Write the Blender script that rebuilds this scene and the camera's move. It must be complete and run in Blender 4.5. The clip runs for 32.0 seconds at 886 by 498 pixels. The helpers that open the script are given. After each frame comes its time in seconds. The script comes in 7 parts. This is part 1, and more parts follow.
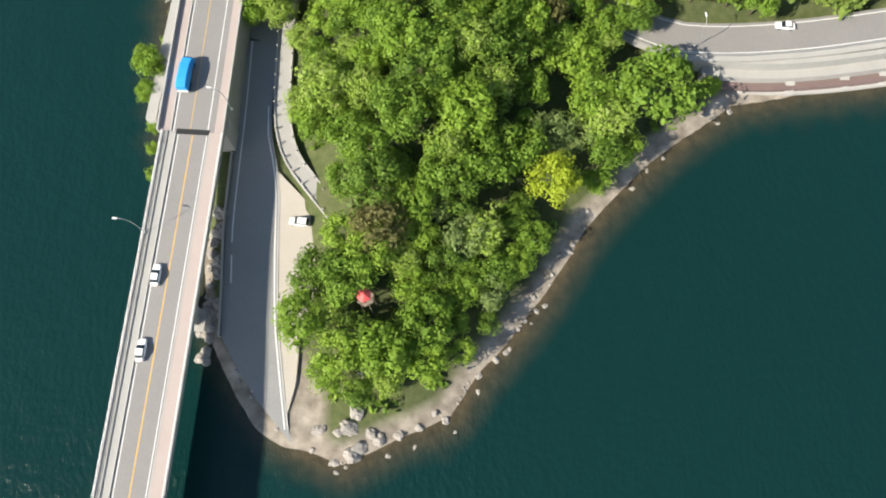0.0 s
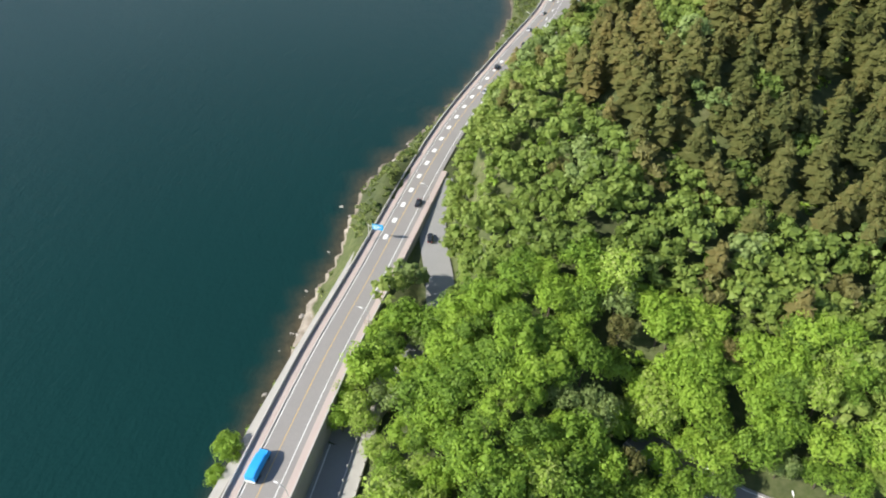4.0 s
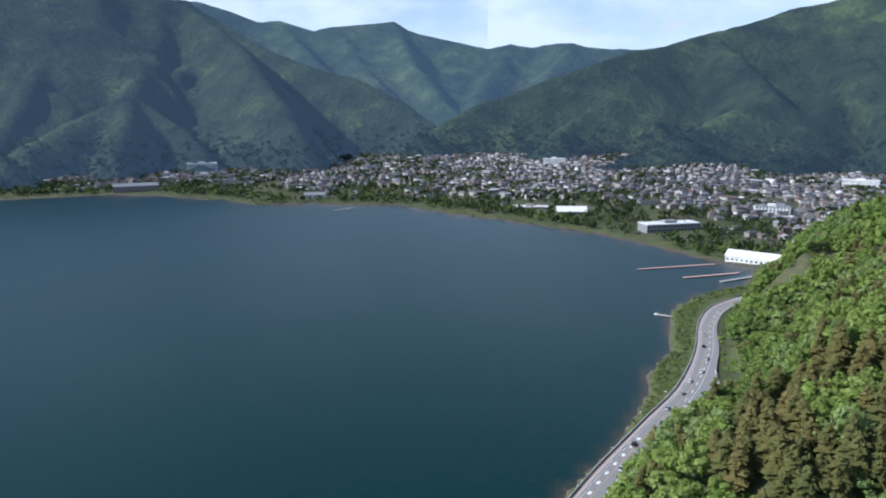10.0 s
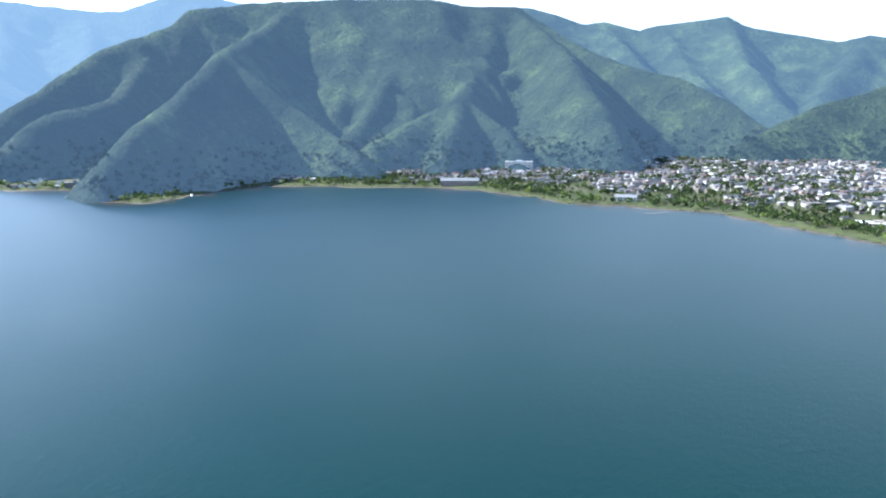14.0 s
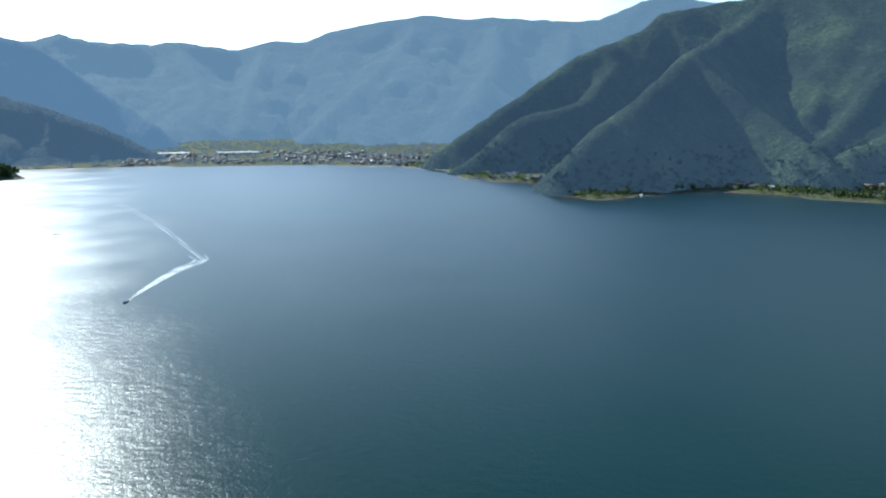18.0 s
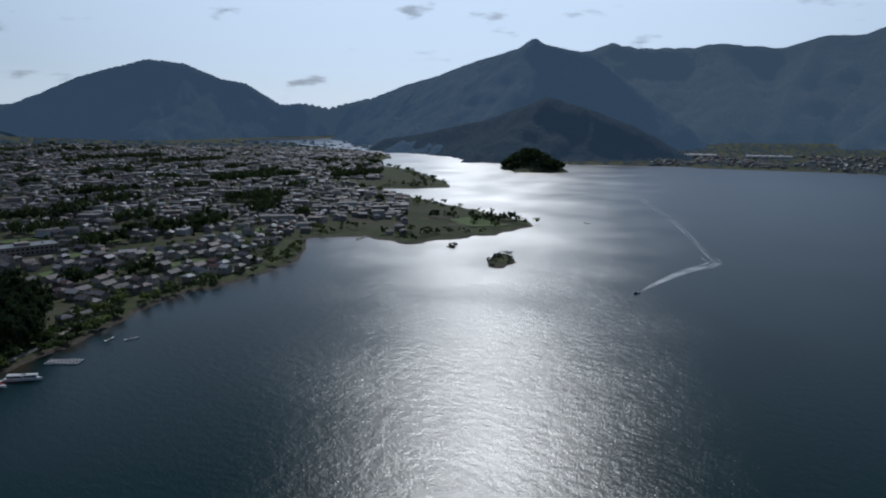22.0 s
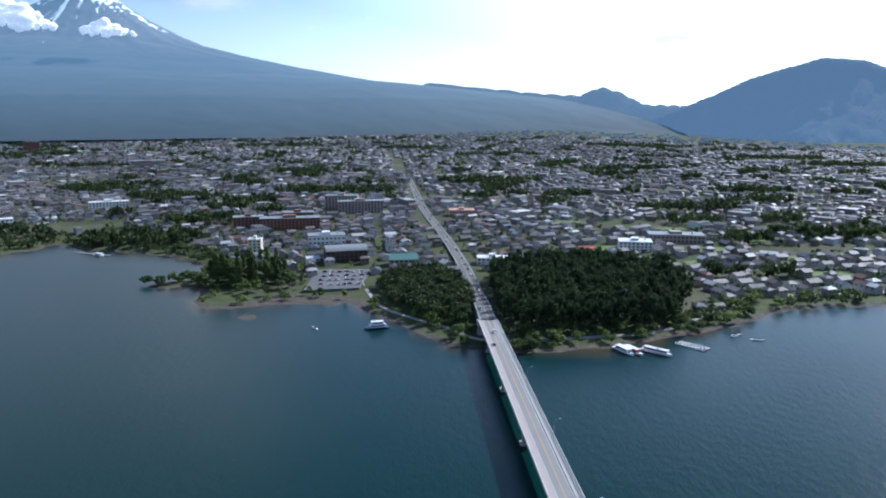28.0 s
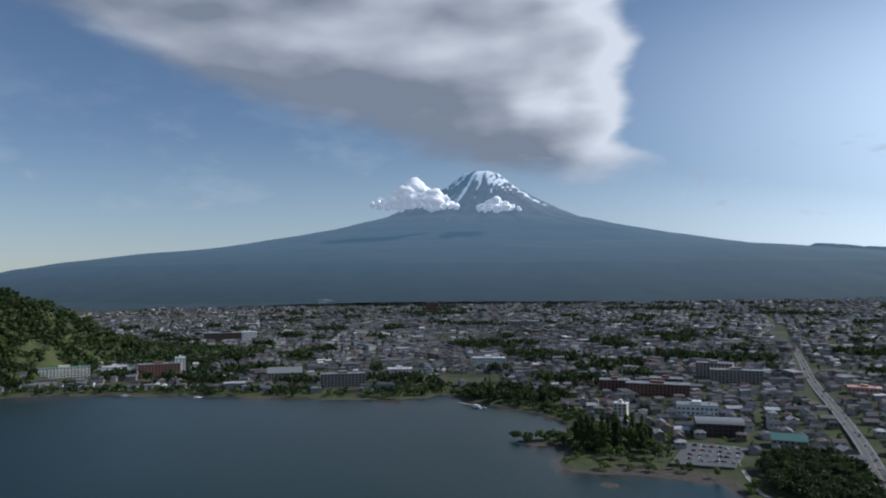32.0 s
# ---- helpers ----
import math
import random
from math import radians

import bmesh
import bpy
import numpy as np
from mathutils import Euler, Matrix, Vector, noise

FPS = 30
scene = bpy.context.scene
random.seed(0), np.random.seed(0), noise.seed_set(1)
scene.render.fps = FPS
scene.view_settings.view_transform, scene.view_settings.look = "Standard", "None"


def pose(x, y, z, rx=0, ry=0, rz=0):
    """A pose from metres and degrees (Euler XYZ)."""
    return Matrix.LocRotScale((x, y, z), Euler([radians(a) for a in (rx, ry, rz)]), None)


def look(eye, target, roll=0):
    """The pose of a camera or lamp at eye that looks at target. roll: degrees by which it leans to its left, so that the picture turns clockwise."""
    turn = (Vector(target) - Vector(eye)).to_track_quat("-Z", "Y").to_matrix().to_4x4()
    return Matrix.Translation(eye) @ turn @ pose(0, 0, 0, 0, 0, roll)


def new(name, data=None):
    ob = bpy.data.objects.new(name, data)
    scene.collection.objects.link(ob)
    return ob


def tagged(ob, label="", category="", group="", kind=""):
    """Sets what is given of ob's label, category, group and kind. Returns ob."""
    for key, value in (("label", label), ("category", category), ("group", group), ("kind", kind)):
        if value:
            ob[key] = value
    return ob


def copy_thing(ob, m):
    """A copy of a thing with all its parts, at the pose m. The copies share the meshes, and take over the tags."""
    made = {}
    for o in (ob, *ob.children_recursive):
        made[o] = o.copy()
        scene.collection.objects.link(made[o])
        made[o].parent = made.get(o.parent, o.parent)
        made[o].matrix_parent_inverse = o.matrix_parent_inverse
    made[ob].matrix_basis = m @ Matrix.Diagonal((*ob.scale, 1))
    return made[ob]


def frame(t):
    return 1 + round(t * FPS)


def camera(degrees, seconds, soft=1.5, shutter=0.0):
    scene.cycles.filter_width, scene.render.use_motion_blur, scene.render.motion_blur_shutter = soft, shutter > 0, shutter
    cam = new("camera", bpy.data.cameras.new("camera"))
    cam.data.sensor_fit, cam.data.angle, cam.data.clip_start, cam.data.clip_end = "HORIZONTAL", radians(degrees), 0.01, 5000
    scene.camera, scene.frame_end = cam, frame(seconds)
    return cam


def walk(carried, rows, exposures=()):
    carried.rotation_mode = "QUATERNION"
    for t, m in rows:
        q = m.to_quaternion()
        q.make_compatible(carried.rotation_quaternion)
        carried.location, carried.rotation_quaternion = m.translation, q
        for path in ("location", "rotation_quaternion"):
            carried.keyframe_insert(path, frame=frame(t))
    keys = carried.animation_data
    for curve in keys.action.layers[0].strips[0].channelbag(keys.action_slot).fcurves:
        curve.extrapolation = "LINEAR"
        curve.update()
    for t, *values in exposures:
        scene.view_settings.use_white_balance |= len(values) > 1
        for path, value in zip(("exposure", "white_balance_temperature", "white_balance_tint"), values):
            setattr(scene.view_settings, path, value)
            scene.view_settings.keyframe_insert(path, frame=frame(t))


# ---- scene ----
# ---- the camera: it hovers beside the head of the bridge, tilts up and turns ----
# seconds, yaw, pitch, roll in degrees
TURNS = (
    (0.0, 2.10, -73.96, -0.25),
    (0.5, 5.08, -71.83, -0.15),
    (1.0, 7.90, -68.57, 0.03),
    (1.5, 10.03, -64.15, 0.13),
    (2.0, 10.91, -59.32, 0.17),
    (2.5, 11.54, -54.54, 0.23),
    (3.0, 11.92, -49.84, 0.11),
    (3.5, 12.22, -45.08, 0.10),
    (5.5, 13.16, -26.23, 0.27),
    (6.0, 13.42, -21.77, 0.28),
    (6.5, 13.69, -17.01, 0.25),
    (7.0, 14.23, -14.22, 0.07),
    (7.5, 15.47, -14.22, 0.07),
    (8.0, 16.75, -14.26, -0.05),
    (8.5, 18.09, -13.45, -0.02),
    (9.0, 19.42, -12.00, -0.03),
    (9.5, 21.08, -11.21, -0.06),
    (10.0, 24.00, -11.20, -0.09),
    (10.5, 26.96, -11.19, -0.12),
    (11.0, 29.90, -11.15, -0.19),
    (11.5, 32.85, -11.16, -0.14),
    (12.0, 35.83, -11.14, -0.20),
    (12.5, 38.81, -11.14, -0.10),
    (13.0, 41.91, -11.12, -0.11),
    (13.5, 45.52, -11.11, -0.11),
    (14.0, 48.90, -11.09, -0.08),
    (14.5, 52.66, -11.05, -0.15),
    (16.5, 68.03, -10.97, -0.09),
    (17.0, 72.87, -11.00, 0.05),
    (17.5, 78.73, -10.95, 0.01),
    (18.0, 84.31, -10.94, 0.10),
    (18.5, 89.59, -10.94, 0.12),
    (19.0, 94.83, -10.90, 0.12),
    (19.5, 100.08, -10.87, 0.12),
    (20.0, 105.36, -10.82, 0.07),
    (20.5, 110.67, -10.81, 0.05),
    (21.0, 115.71, -10.81, -0.02),
    (21.5, 120.44, -10.82, 0.03),
    (22.0, 124.96, -10.84, 0.01),
    (22.5, 129.55, -10.85, 0.04),
    (23.0, 134.18, -10.86, 0.03),
    (23.5, 138.78, -10.87, -0.05),
    (24.0, 143.41, -10.89, -0.13),
    (24.5, 147.96, -10.94, -0.13),
    (25.0, 152.33, -10.93, -0.22),
    (25.5, 156.57, -10.92, -0.02),
    (27.5, 171.16, -10.80, 0.05),
    (28.0, 174.60, -10.78, 0.01),
    (28.5, 178.22, -10.80, -0.01),
    (29.0, 182.41, -9.06, 0.08),
    (29.5, 186.41, -5.98, 0.12),
    (30.0, 190.52, -2.96, 0.22),
    (30.5, 194.44, 0.21, -0.03),
    (31.0, 198.05, 3.11, -0.01),
    (31.5, 201.27, 3.15, -0.07),
    (32.0, 203.65, 2.47, -0.34),
)


def eye(t):
    """A slow drift to the east while it turns."""
    k = min(max((t - 9) / 15, 0), 1)
    return (2.5 * k * k * (3 - 2 * k), 0.0, 145.0)


# seconds, stops, white balance
EXPOSURES = ((0.0, 0.98, 7000, 8), (3.5, 0.95, 6800, 8), (6.0, 1.05, 6050, 8), (9.0, 0.55, 5700, 12), (11.0, 0.42, 5600, 12), (12.0, 1.0, 5600, 11), (13.0, 1.55, 5600, 10), (14.5, 1.7, 5650, 8), (16.5, 1.5, 5600, 6), (18.0, 0.6, 5600, 0),
             (19.0, -0.1, 5600, 2), (21.0, -1.35, 5650, 10), (24.0, -1.28, 5750, 10), (25.5, -0.7, 5650, 14), (28.0, 0.45, 5400, 11), (29.0, 0.5, 5500, 11), (30.0, 0.05, 5700, 11), (32.0, -0.45, 5800, 10))
cam = camera(64.18, 32.0, 2.0)
walk(cam, [(t, pose(*eye(t), 90, 0, yaw) @ pose(0, 0, 0, pitch, 0, 0) @ pose(0, 0, 0, 0, 0, roll))
           for t, yaw, pitch, roll in TURNS], EXPOSURES)

# ---- world, sun ----
SUN_AZ, SUN_EL = 122.0, 38.0   # degrees, counter-clockwise from +y; above the horizon


def towards(az, el):
    a, e = radians(az), radians(el)
    return Vector((-math.sin(a) * math.cos(e), math.cos(a) * math.cos(e), math.sin(e)))


world = bpy.data.worlds.new("sky")
scene.world = world
world.use_nodes = True
wn, wl = world.node_tree.nodes, world.node_tree.links
wn.clear()


def wmath(op, a, b=None, c=None):
    n = wn.new("ShaderNodeMath")
    n.operation = op
    for i, v in enumerate((a, b, c)):
        if v is None:
            continue
        if isinstance(v, (int, float)):
            n.inputs[i].default_value = v
        else:
            wl.new(v, n.inputs[i])
    return n.outputs[0]


def wsmooth(v, lo, hi, a=0.0, b=1.0):
    n = wn.new("ShaderNodeMapRange")
    n.interpolation_type = "SMOOTHSTEP"
    wl.new(v, n.inputs[0])
    for i, x in enumerate((lo, hi, a, b)):
        n.inputs[i + 1].default_value = x
    return n.outputs[0]


def wnoise(vec, scale, detail=5.0, rough=0.55):
    n = wn.new("ShaderNodeTexNoise")
    n.inputs["Scale"].default_value, n.inputs["Detail"].default_value, n.inputs["Roughness"].default_value = scale, detail, rough
    wl.new(vec, n.inputs["Vector"])
    return n.outputs[0]


sky = wn.new("ShaderNodeTexSky")
sky.sky_type = "NISHITA"
sky.sun_disc = False
sky.sun_elevation = radians(SUN_EL)
sky.sun_rotation = radians(-SUN_AZ)
sky.altitude, sky.air_density, sky.dust_density, sky.ozone_density = 900, 1.0, 0.6, 1.5
coord = wn.new("ShaderNodeTexCoord").outputs["Generated"]
sep = wn.new("ShaderNodeSeparateXYZ")
wl.new(coord, sep.inputs[0])
vx, vy, vz = sep.outputs
# bearing about the volcano (its own bearing is 0, growing to the west) and height, in degrees
VOLCANO_AZ = 200.5
ca, sa = math.cos(radians(VOLCANO_AZ)), math.sin(radians(VOLCANO_AZ))
fwd = wmath("ADD", wmath("MULTIPLY", vx, -sa), wmath("MULTIPLY", vy, ca))
side = wmath("ADD", wmath("MULTIPLY", vx, ca), wmath("MULTIPLY", vy, sa))
bear = wmath("MULTIPLY", wmath("ARCTAN2", side, fwd), 57.2958)
high = wmath("MULTIPLY", wmath("ARCSINE", vz), 57.2958)
comb = wn.new("ShaderNodeCombineXYZ")
wl.new(wmath("MULTIPLY", bear, 0.05), comb.inputs[0])
wl.new(wmath("MULTIPLY", high, 0.11), comb.inputs[1])
flat = comb.outputs[0]
n_big, n_fine = wnoise(flat, 1.25, 3.0, 0.5), wnoise(flat, 3.6, 7.0, 0.58)
# the great cloud that hangs over the volcano: a sloping underside and a rounded western end
under = wmath("ADD", 8.3, wmath("MULTIPLY", wmath("POWER", wmath("MAXIMUM", wmath("SUBTRACT", 4.0, bear), 0.0), 1.25), 0.115))
rag = wmath("MULTIPLY", wmath("SUBTRACT", n_big, 0.5), 5.0)
rag2 = wmath("MULTIPLY", wmath("SUBTRACT", n_fine, 0.5), 3.0)
over = wmath("ADD", wmath("SUBTRACT", high, under), wmath("ADD", rag, rag2))
lobe = wmath("MULTIPLY", wmath("SUBTRACT", wnoise(flat, 1.9, 2.0, 0.5), 0.5), 17.0)
west = wmath("SUBTRACT", 12.6, wmath("ADD", bear, wmath("ADD", lobe, rag2)))
top = wmath("SUBTRACT", 27.0, high)
body = wmath("MINIMUM", wmath("MINIMUM", over, west), top)
m_cloud = wsmooth(body, -0.9, 1.9)
long = wn.new("ShaderNodeVectorMath")
long.operation = "MULTIPLY"
long.inputs[1].default_value = (0.75, 1.25, 1.0)
wl.new(flat, long.inputs[0])
puff = wmath("ADD", wmath("MULTIPLY", wmath("SUBTRACT", wnoise(long.outputs[0], 1.5, 2.0, 0.40), 0.5), 1.5), wmath("MULTIPLY", wmath("SUBTRACT", wnoise(flat, 3.4, 3.0, 0.45), 0.5), 0.5))
lit = wmath("ADD", wsmooth(west, 11.0, 0.5, 0.0, 0.80), wmath("ADD", wsmooth(over, 0.5, 9.0, -0.04, 0.30), puff))
ramp = wn.new("ShaderNodeValToRGB")
ramp.color_ramp.elements[0].position, ramp.color_ramp.elements[0].color = 0.0, (0.25, 0.28, 0.335, 1)
ramp.color_ramp.elements[1].position, ramp.color_ramp.elements[1].color = 0.75, (0.86, 0.87, 0.89, 1)
wl.new(lit, ramp.inputs[0])
# thin high cloud and low banks along the horizon
thin = wsmooth(wnoise(flat, 2.3, 7.0, 0.6), 0.44, 0.68)
low = wsmooth(high, 18.0, 3.0)
# a pale cloud sheet covers the northern half of the sky
sheet = wmath("MULTIPLY", wmath("MULTIPLY", wsmooth(vy, 0.20, 0.70), wsmooth(high, 26.0, 15.0)), wsmooth(wnoise(flat, 2.1, 5.0, 0.55), 0.34, 0.64, 0.35, 0.98))
m_thin = wmath("MAXIMUM", sheet, wmath("MULTIPLY", thin, wmath("ADD", wmath("MULTIPLY", low, 0.40), 0.03)))
bg_sky, bg_cloud, bg_thin = (wn.new("ShaderNodeBackground") for _ in range(3))
wl.new(sky.outputs[0], bg_sky.inputs[0])
bg_sky.inputs[1].default_value = 0.10
wl.new(ramp.outputs[0], bg_cloud.inputs[0])
bg_cloud.inputs[1].default_value = 1.12
bg_thin.inputs[0].default_value = (0.80, 0.90, 1.0, 1)
s_dir = towards(SUN_AZ, SUN_EL)
facing_sun = wmath("ADD", wmath("MULTIPLY", vx, s_dir.x), wmath("ADD", wmath("MULTIPLY", vy, s_dir.y), wmath("MULTIPLY", vz, s_dir.z)))
wl.new(wsmooth(facing_sun, 0.2, 1.0, 0.76, 2.6), bg_thin.inputs[1])
mix1, mix2 = wn.new("ShaderNodeMixShader"), wn.new("ShaderNodeMixShader")
haze = wmath("MULTIPLY", wsmooth(high, 12.5, -1.0, 0.0, 0.76), wsmooth(facing_sun, -0.35, 0.55, 0.45, 1.0))
veil = wmath("MULTIPLY", wsmooth(facing_sun, 0.22, 0.92, 0.0, 0.75), wsmooth(high, 26.0, 9.0))
wl.new(wmath("MAXIMUM", wmath("MAXIMUM", m_thin, veil), haze), mix1.inputs[0])
wl.new(bg_sky.outputs[0], mix1.inputs[1])
wl.new(bg_thin.outputs[0], mix1.inputs[2])
wl.new(m_cloud, mix2.inputs[0])
wl.new(mix1.outputs[0], mix2.inputs[1])
wl.new(bg_cloud.outputs[0], mix2.inputs[2])
# small grey clouds scattered low over the ranges
scud = wn.new("ShaderNodeVectorMath")
scud.operation = "MULTIPLY"
scud.inputs[1].default_value = (1.0, 1.35, 1.0)
wl.new(flat, scud.inputs[0])
m_scud = wmath("MULTIPLY", wsmooth(wnoise(scud.outputs[0], 3.9, 5.0, 0.5), 0.615, 0.74, 0.0, 0.7), wmath("MULTIPLY", wsmooth(high, 0.5, 2.5), wsmooth(high, 12.0, 7.0)))
bg_scud, mix3 = wn.new("ShaderNodeBackground"), wn.new("ShaderNodeMixShader")
bg_scud.inputs[0].default_value, bg_scud.inputs[1].default_value = (0.60, 0.64, 0.70, 1), 0.9
wl.new(m_scud, mix3.inputs[0])
wl.new(mix2.outputs[0], mix3.inputs[1])
wl.new(bg_scud.outputs[0], mix3.inputs[2])
wl.new(mix3.outputs[0], wn.new("ShaderNodeOutputWorld").inputs[0])

sun = new("sun", bpy.data.lights.new("sun", "SUN"))
sun.data.energy, sun.data.angle, sun.data.color = 4.6, radians(0.5), (1.0, 0.95, 0.86)
sun.matrix_world = look(towards(SUN_AZ, SUN_EL) * 500, (0, 0, 0))


# ---- materials ----
class Mat:
    """A node material with a principled shader and short ways to add noise."""

    def __init__(self, name, rough=0.8, metal=0.0):
        self.m = bpy.data.materials.new(name)
        self.m.use_nodes = True
        self.n, self.l = self.m.node_tree.nodes, self.m.node_tree.links
        self.b = self.n["Principled BSDF"]
        self.b.inputs["Roughness"].default_value, self.b.inputs["Metallic"].default_value = rough, metal
        self.where = self.n.new("ShaderNodeNewGeometry").outputs["Position"]

    def noise(self, scale, detail=4.0, rough=0.55, stretch=None, vec=None):
        n = self.n.new("ShaderNodeTexNoise")
        n.inputs["Scale"].default_value, n.inputs["Detail"].default_value, n.inputs["Roughness"].default_value = scale, detail, rough
        v = vec or self.where
        if stretch:
            k = self.n.new("ShaderNodeVectorMath")
            k.operation = "MULTIPLY"
            k.inputs[1].default_value = stretch
            self.l.new(v, k.inputs[0])
            v = k.outputs[0]
        self.l.new(v, n.inputs["Vector"])
        return n.outputs[0]

    def ramp(self, fac, *stops):
        r = self.n.new("ShaderNodeValToRGB")
        e = r.color_ramp.elements
        while len(e) < len(stops):
            e.new(0.5)
        for s, (p, c) in zip(e, stops):
            s.position, s.color = p, (*c, 1)
        self.l.new(fac, r.inputs[0])
        return r.outputs[0]

    def math(self, op, a, b):
        n = self.n.new("ShaderNodeMath")
        n.operation = op
        for i, v in enumerate((a, b)):
            if isinstance(v, (int, float)):
                n.inputs[i].default_value = v
            else:
                self.l.new(v, n.inputs[i])
        return n.outputs[0]

    def mix(self, fac, a, b, kind="MIX"):
        n = self.n.new("ShaderNodeMix")
        n.data_type, n.blend_type = "RGBA", kind
        for i, v in ((0, fac), (6, a), (7, b)):
            if isinstance(v, (int, float)):
                n.inputs[i].default_value = v
            elif isinstance(v, tuple):
                n.inputs[i].default_value = (*v, 1)
            else:
                self.l.new(v, n.inputs[i])
        return n.outputs[2]

    def colour(self, c):
        if isinstance(c, tuple):
            self.b.inputs["Base Color"].default_value = (*c, 1)
        else:
            self.l.new(c, self.b.inputs["Base Color"])
        return self

    def bump(self, height, dist, strength=1.0):
        n = self.n.new("ShaderNodeBump")
        n.inputs["Distance"].default_value, n.inputs["Strength"].default_value = dist, strength
        self.l.new(height, n.inputs["Height"])
        self.l.new(n.outputs[0], self.b.inputs["Normal"])
        return self

    def each(self):
        return self.n.new("ShaderNodeObjectInfo").outputs["Random"]

    def island(self):
        return self.n.new("ShaderNodeNewGeometry").outputs["Random Per Island"]

    def attr(self, name):
        a = self.n.new("ShaderNodeAttribute")
        a.attribute_name = name
        return a.outputs["Fac"]

    def glow(self, c, strength):
        self.b.inputs["Emission Color"].default_value = (*c, 1)
        self.b.inputs["Emission Strength"].default_value = strength
        return self


def worn(name, a, b, scale=1.0, rough=0.85, bump=0.02, metal=0.0):
    """A surface of two tones, blotched at two scales."""
    m = Mat(name, rough, metal)
    big, fine = m.noise(scale), m.noise(scale * 14, 3)
    m.colour(m.mix(m.math("MULTIPLY", m.math("ADD", big, fine), 0.5), a, b))
    if bump:
        m.bump(fine, bump, 0.6)
    return m.m


M_ASPHALT = worn("pale worn asphalt", (0.175, 0.166, 0.162), (0.26, 0.247, 0.238), 0.12)
M_DARK_ASPHALT = worn("dark asphalt", (0.18, 0.18, 0.182), (0.27, 0.268, 0.268), 0.15)
M_PAVING = worn("pinkish paving", (0.32, 0.26, 0.24), (0.43, 0.36, 0.33), 0.3)
M_CONCRETE = worn("weathered concrete", (0.26, 0.25, 0.235), (0.40, 0.39, 0.365), 0.25)
M_PALE_CONCRETE = worn("pale concrete", (0.30, 0.29, 0.28), (0.46, 0.445, 0.42), 0.3)
M_LINE = worn("white road paint", (0.55, 0.55, 0.54), (0.80, 0.80, 0.78), 0.8, bump=0)
M_YELLOW = worn("yellow road paint", (0.48, 0.29, 0.08), (0.62, 0.40, 0.14), 0.8, bump=0)
M_STEEL = worn("galvanised steel", (0.42, 0.43, 0.44), (0.58, 0.59, 0.60), 2.0, 0.45, 0, 0.7)
M_WHITE_STEEL = worn("white painted steel", (0.66, 0.66, 0.65), (0.80, 0.80, 0.79), 0.6, 0.5, 0)
M_ROCK = worn("grey lake rock", (0.16, 0.15, 0.14), (0.42, 0.38, 0.34), 0.5, 0.9, 0.15)
M_SAND = worn("pale lake sand", (0.34, 0.29, 0.24), (0.50, 0.44, 0.38), 0.15, 0.95, 0.05)
M_GRAVEL = worn("sandy gravel", (0.33, 0.30, 0.26), (0.46, 0.42, 0.37), 0.2, 0.95, 0.03)
M_QUAY = worn("dark reddish quay stone", (0.11, 0.075, 0.07), (0.20, 0.14, 0.13), 0.3)
M_BARK = worn("grey brown bark", (0.06, 0.045, 0.035), (0.14, 0.11, 0.09), 3.0, 0.95, 0.02)
M_GLASS = Mat("dark window glass", 0.08).colour((0.02, 0.025, 0.03)).m
M_RUBBER = Mat("black rubber", 0.8).colour((0.015, 0.015, 0.016)).m
M_TARP = worn("blue tarpaulin", (0.005, 0.22, 0.62), (0.02, 0.34, 0.80), 1.2, 0.55, 0.03)
M_RED = worn("red painted metal", (0.55, 0.05, 0.05), (0.70, 0.12, 0.11), 1.5, 0.6, 0)
M_GREEN_NET = worn("green mesh screen", (0.02, 0.16, 0.09), (0.04, 0.24, 0.14), 1.0, 0.8, 0)
M_WOOD = worn("weathered timber", (0.16, 0.12, 0.09), (0.30, 0.24, 0.19), 0.8)
M_PINK_DECK = worn("faded pink pontoon deck", (0.42, 0.26, 0.22), (0.56, 0.38, 0.34), 0.3)
M_FOAM = worn("churned white water", (0.60, 0.66, 0.69), (0.82, 0.85, 0.87), 0.5, 0.7, 0.05)


def paint(name, c, rough=0.25):
    m = Mat(name, rough).colour(c)
    m.b.inputs["Coat Weight"].default_value = 0.4
    return m.m


PAINTS = {k: paint(k + " car paint", c) for k, c in (("white", (0.75, 0.75, 0.74)), ("silver", (0.42, 0.43, 0.45)),
          ("black", (0.015, 0.015, 0.017)), ("blue", (0.03, 0.07, 0.2)), ("red", (0.35, 0.03, 0.03)))}


def leaves(name, stops, gloss=0.55):
    """Foliage: every tree and every spray of leaves has its own green, and light comes through."""
    m = Mat(name, gloss)
    m.b.inputs["Specular IOR Level"].default_value = 0.2
    f = m.math("ADD", m.math("MULTIPLY", m.island(), 0.28), m.math("MULTIPLY", m.attr("tint"), 0.72))
    col = m.ramp(f, *stops)
    m.colour(col)
    t = m.n.new("ShaderNodeBsdfTranslucent")
    m.l.new(col, t.inputs[0])
    x = m.n.new("ShaderNodeMixShader")
    x.inputs[0].default_value = 0.44
    m.l.new(m.b.outputs[0], x.inputs[1])
    m.l.new(t.outputs[0], x.inputs[2])
    m.l.new(x.outputs[0], m.n["Material Output"].inputs[0])
    return m.m


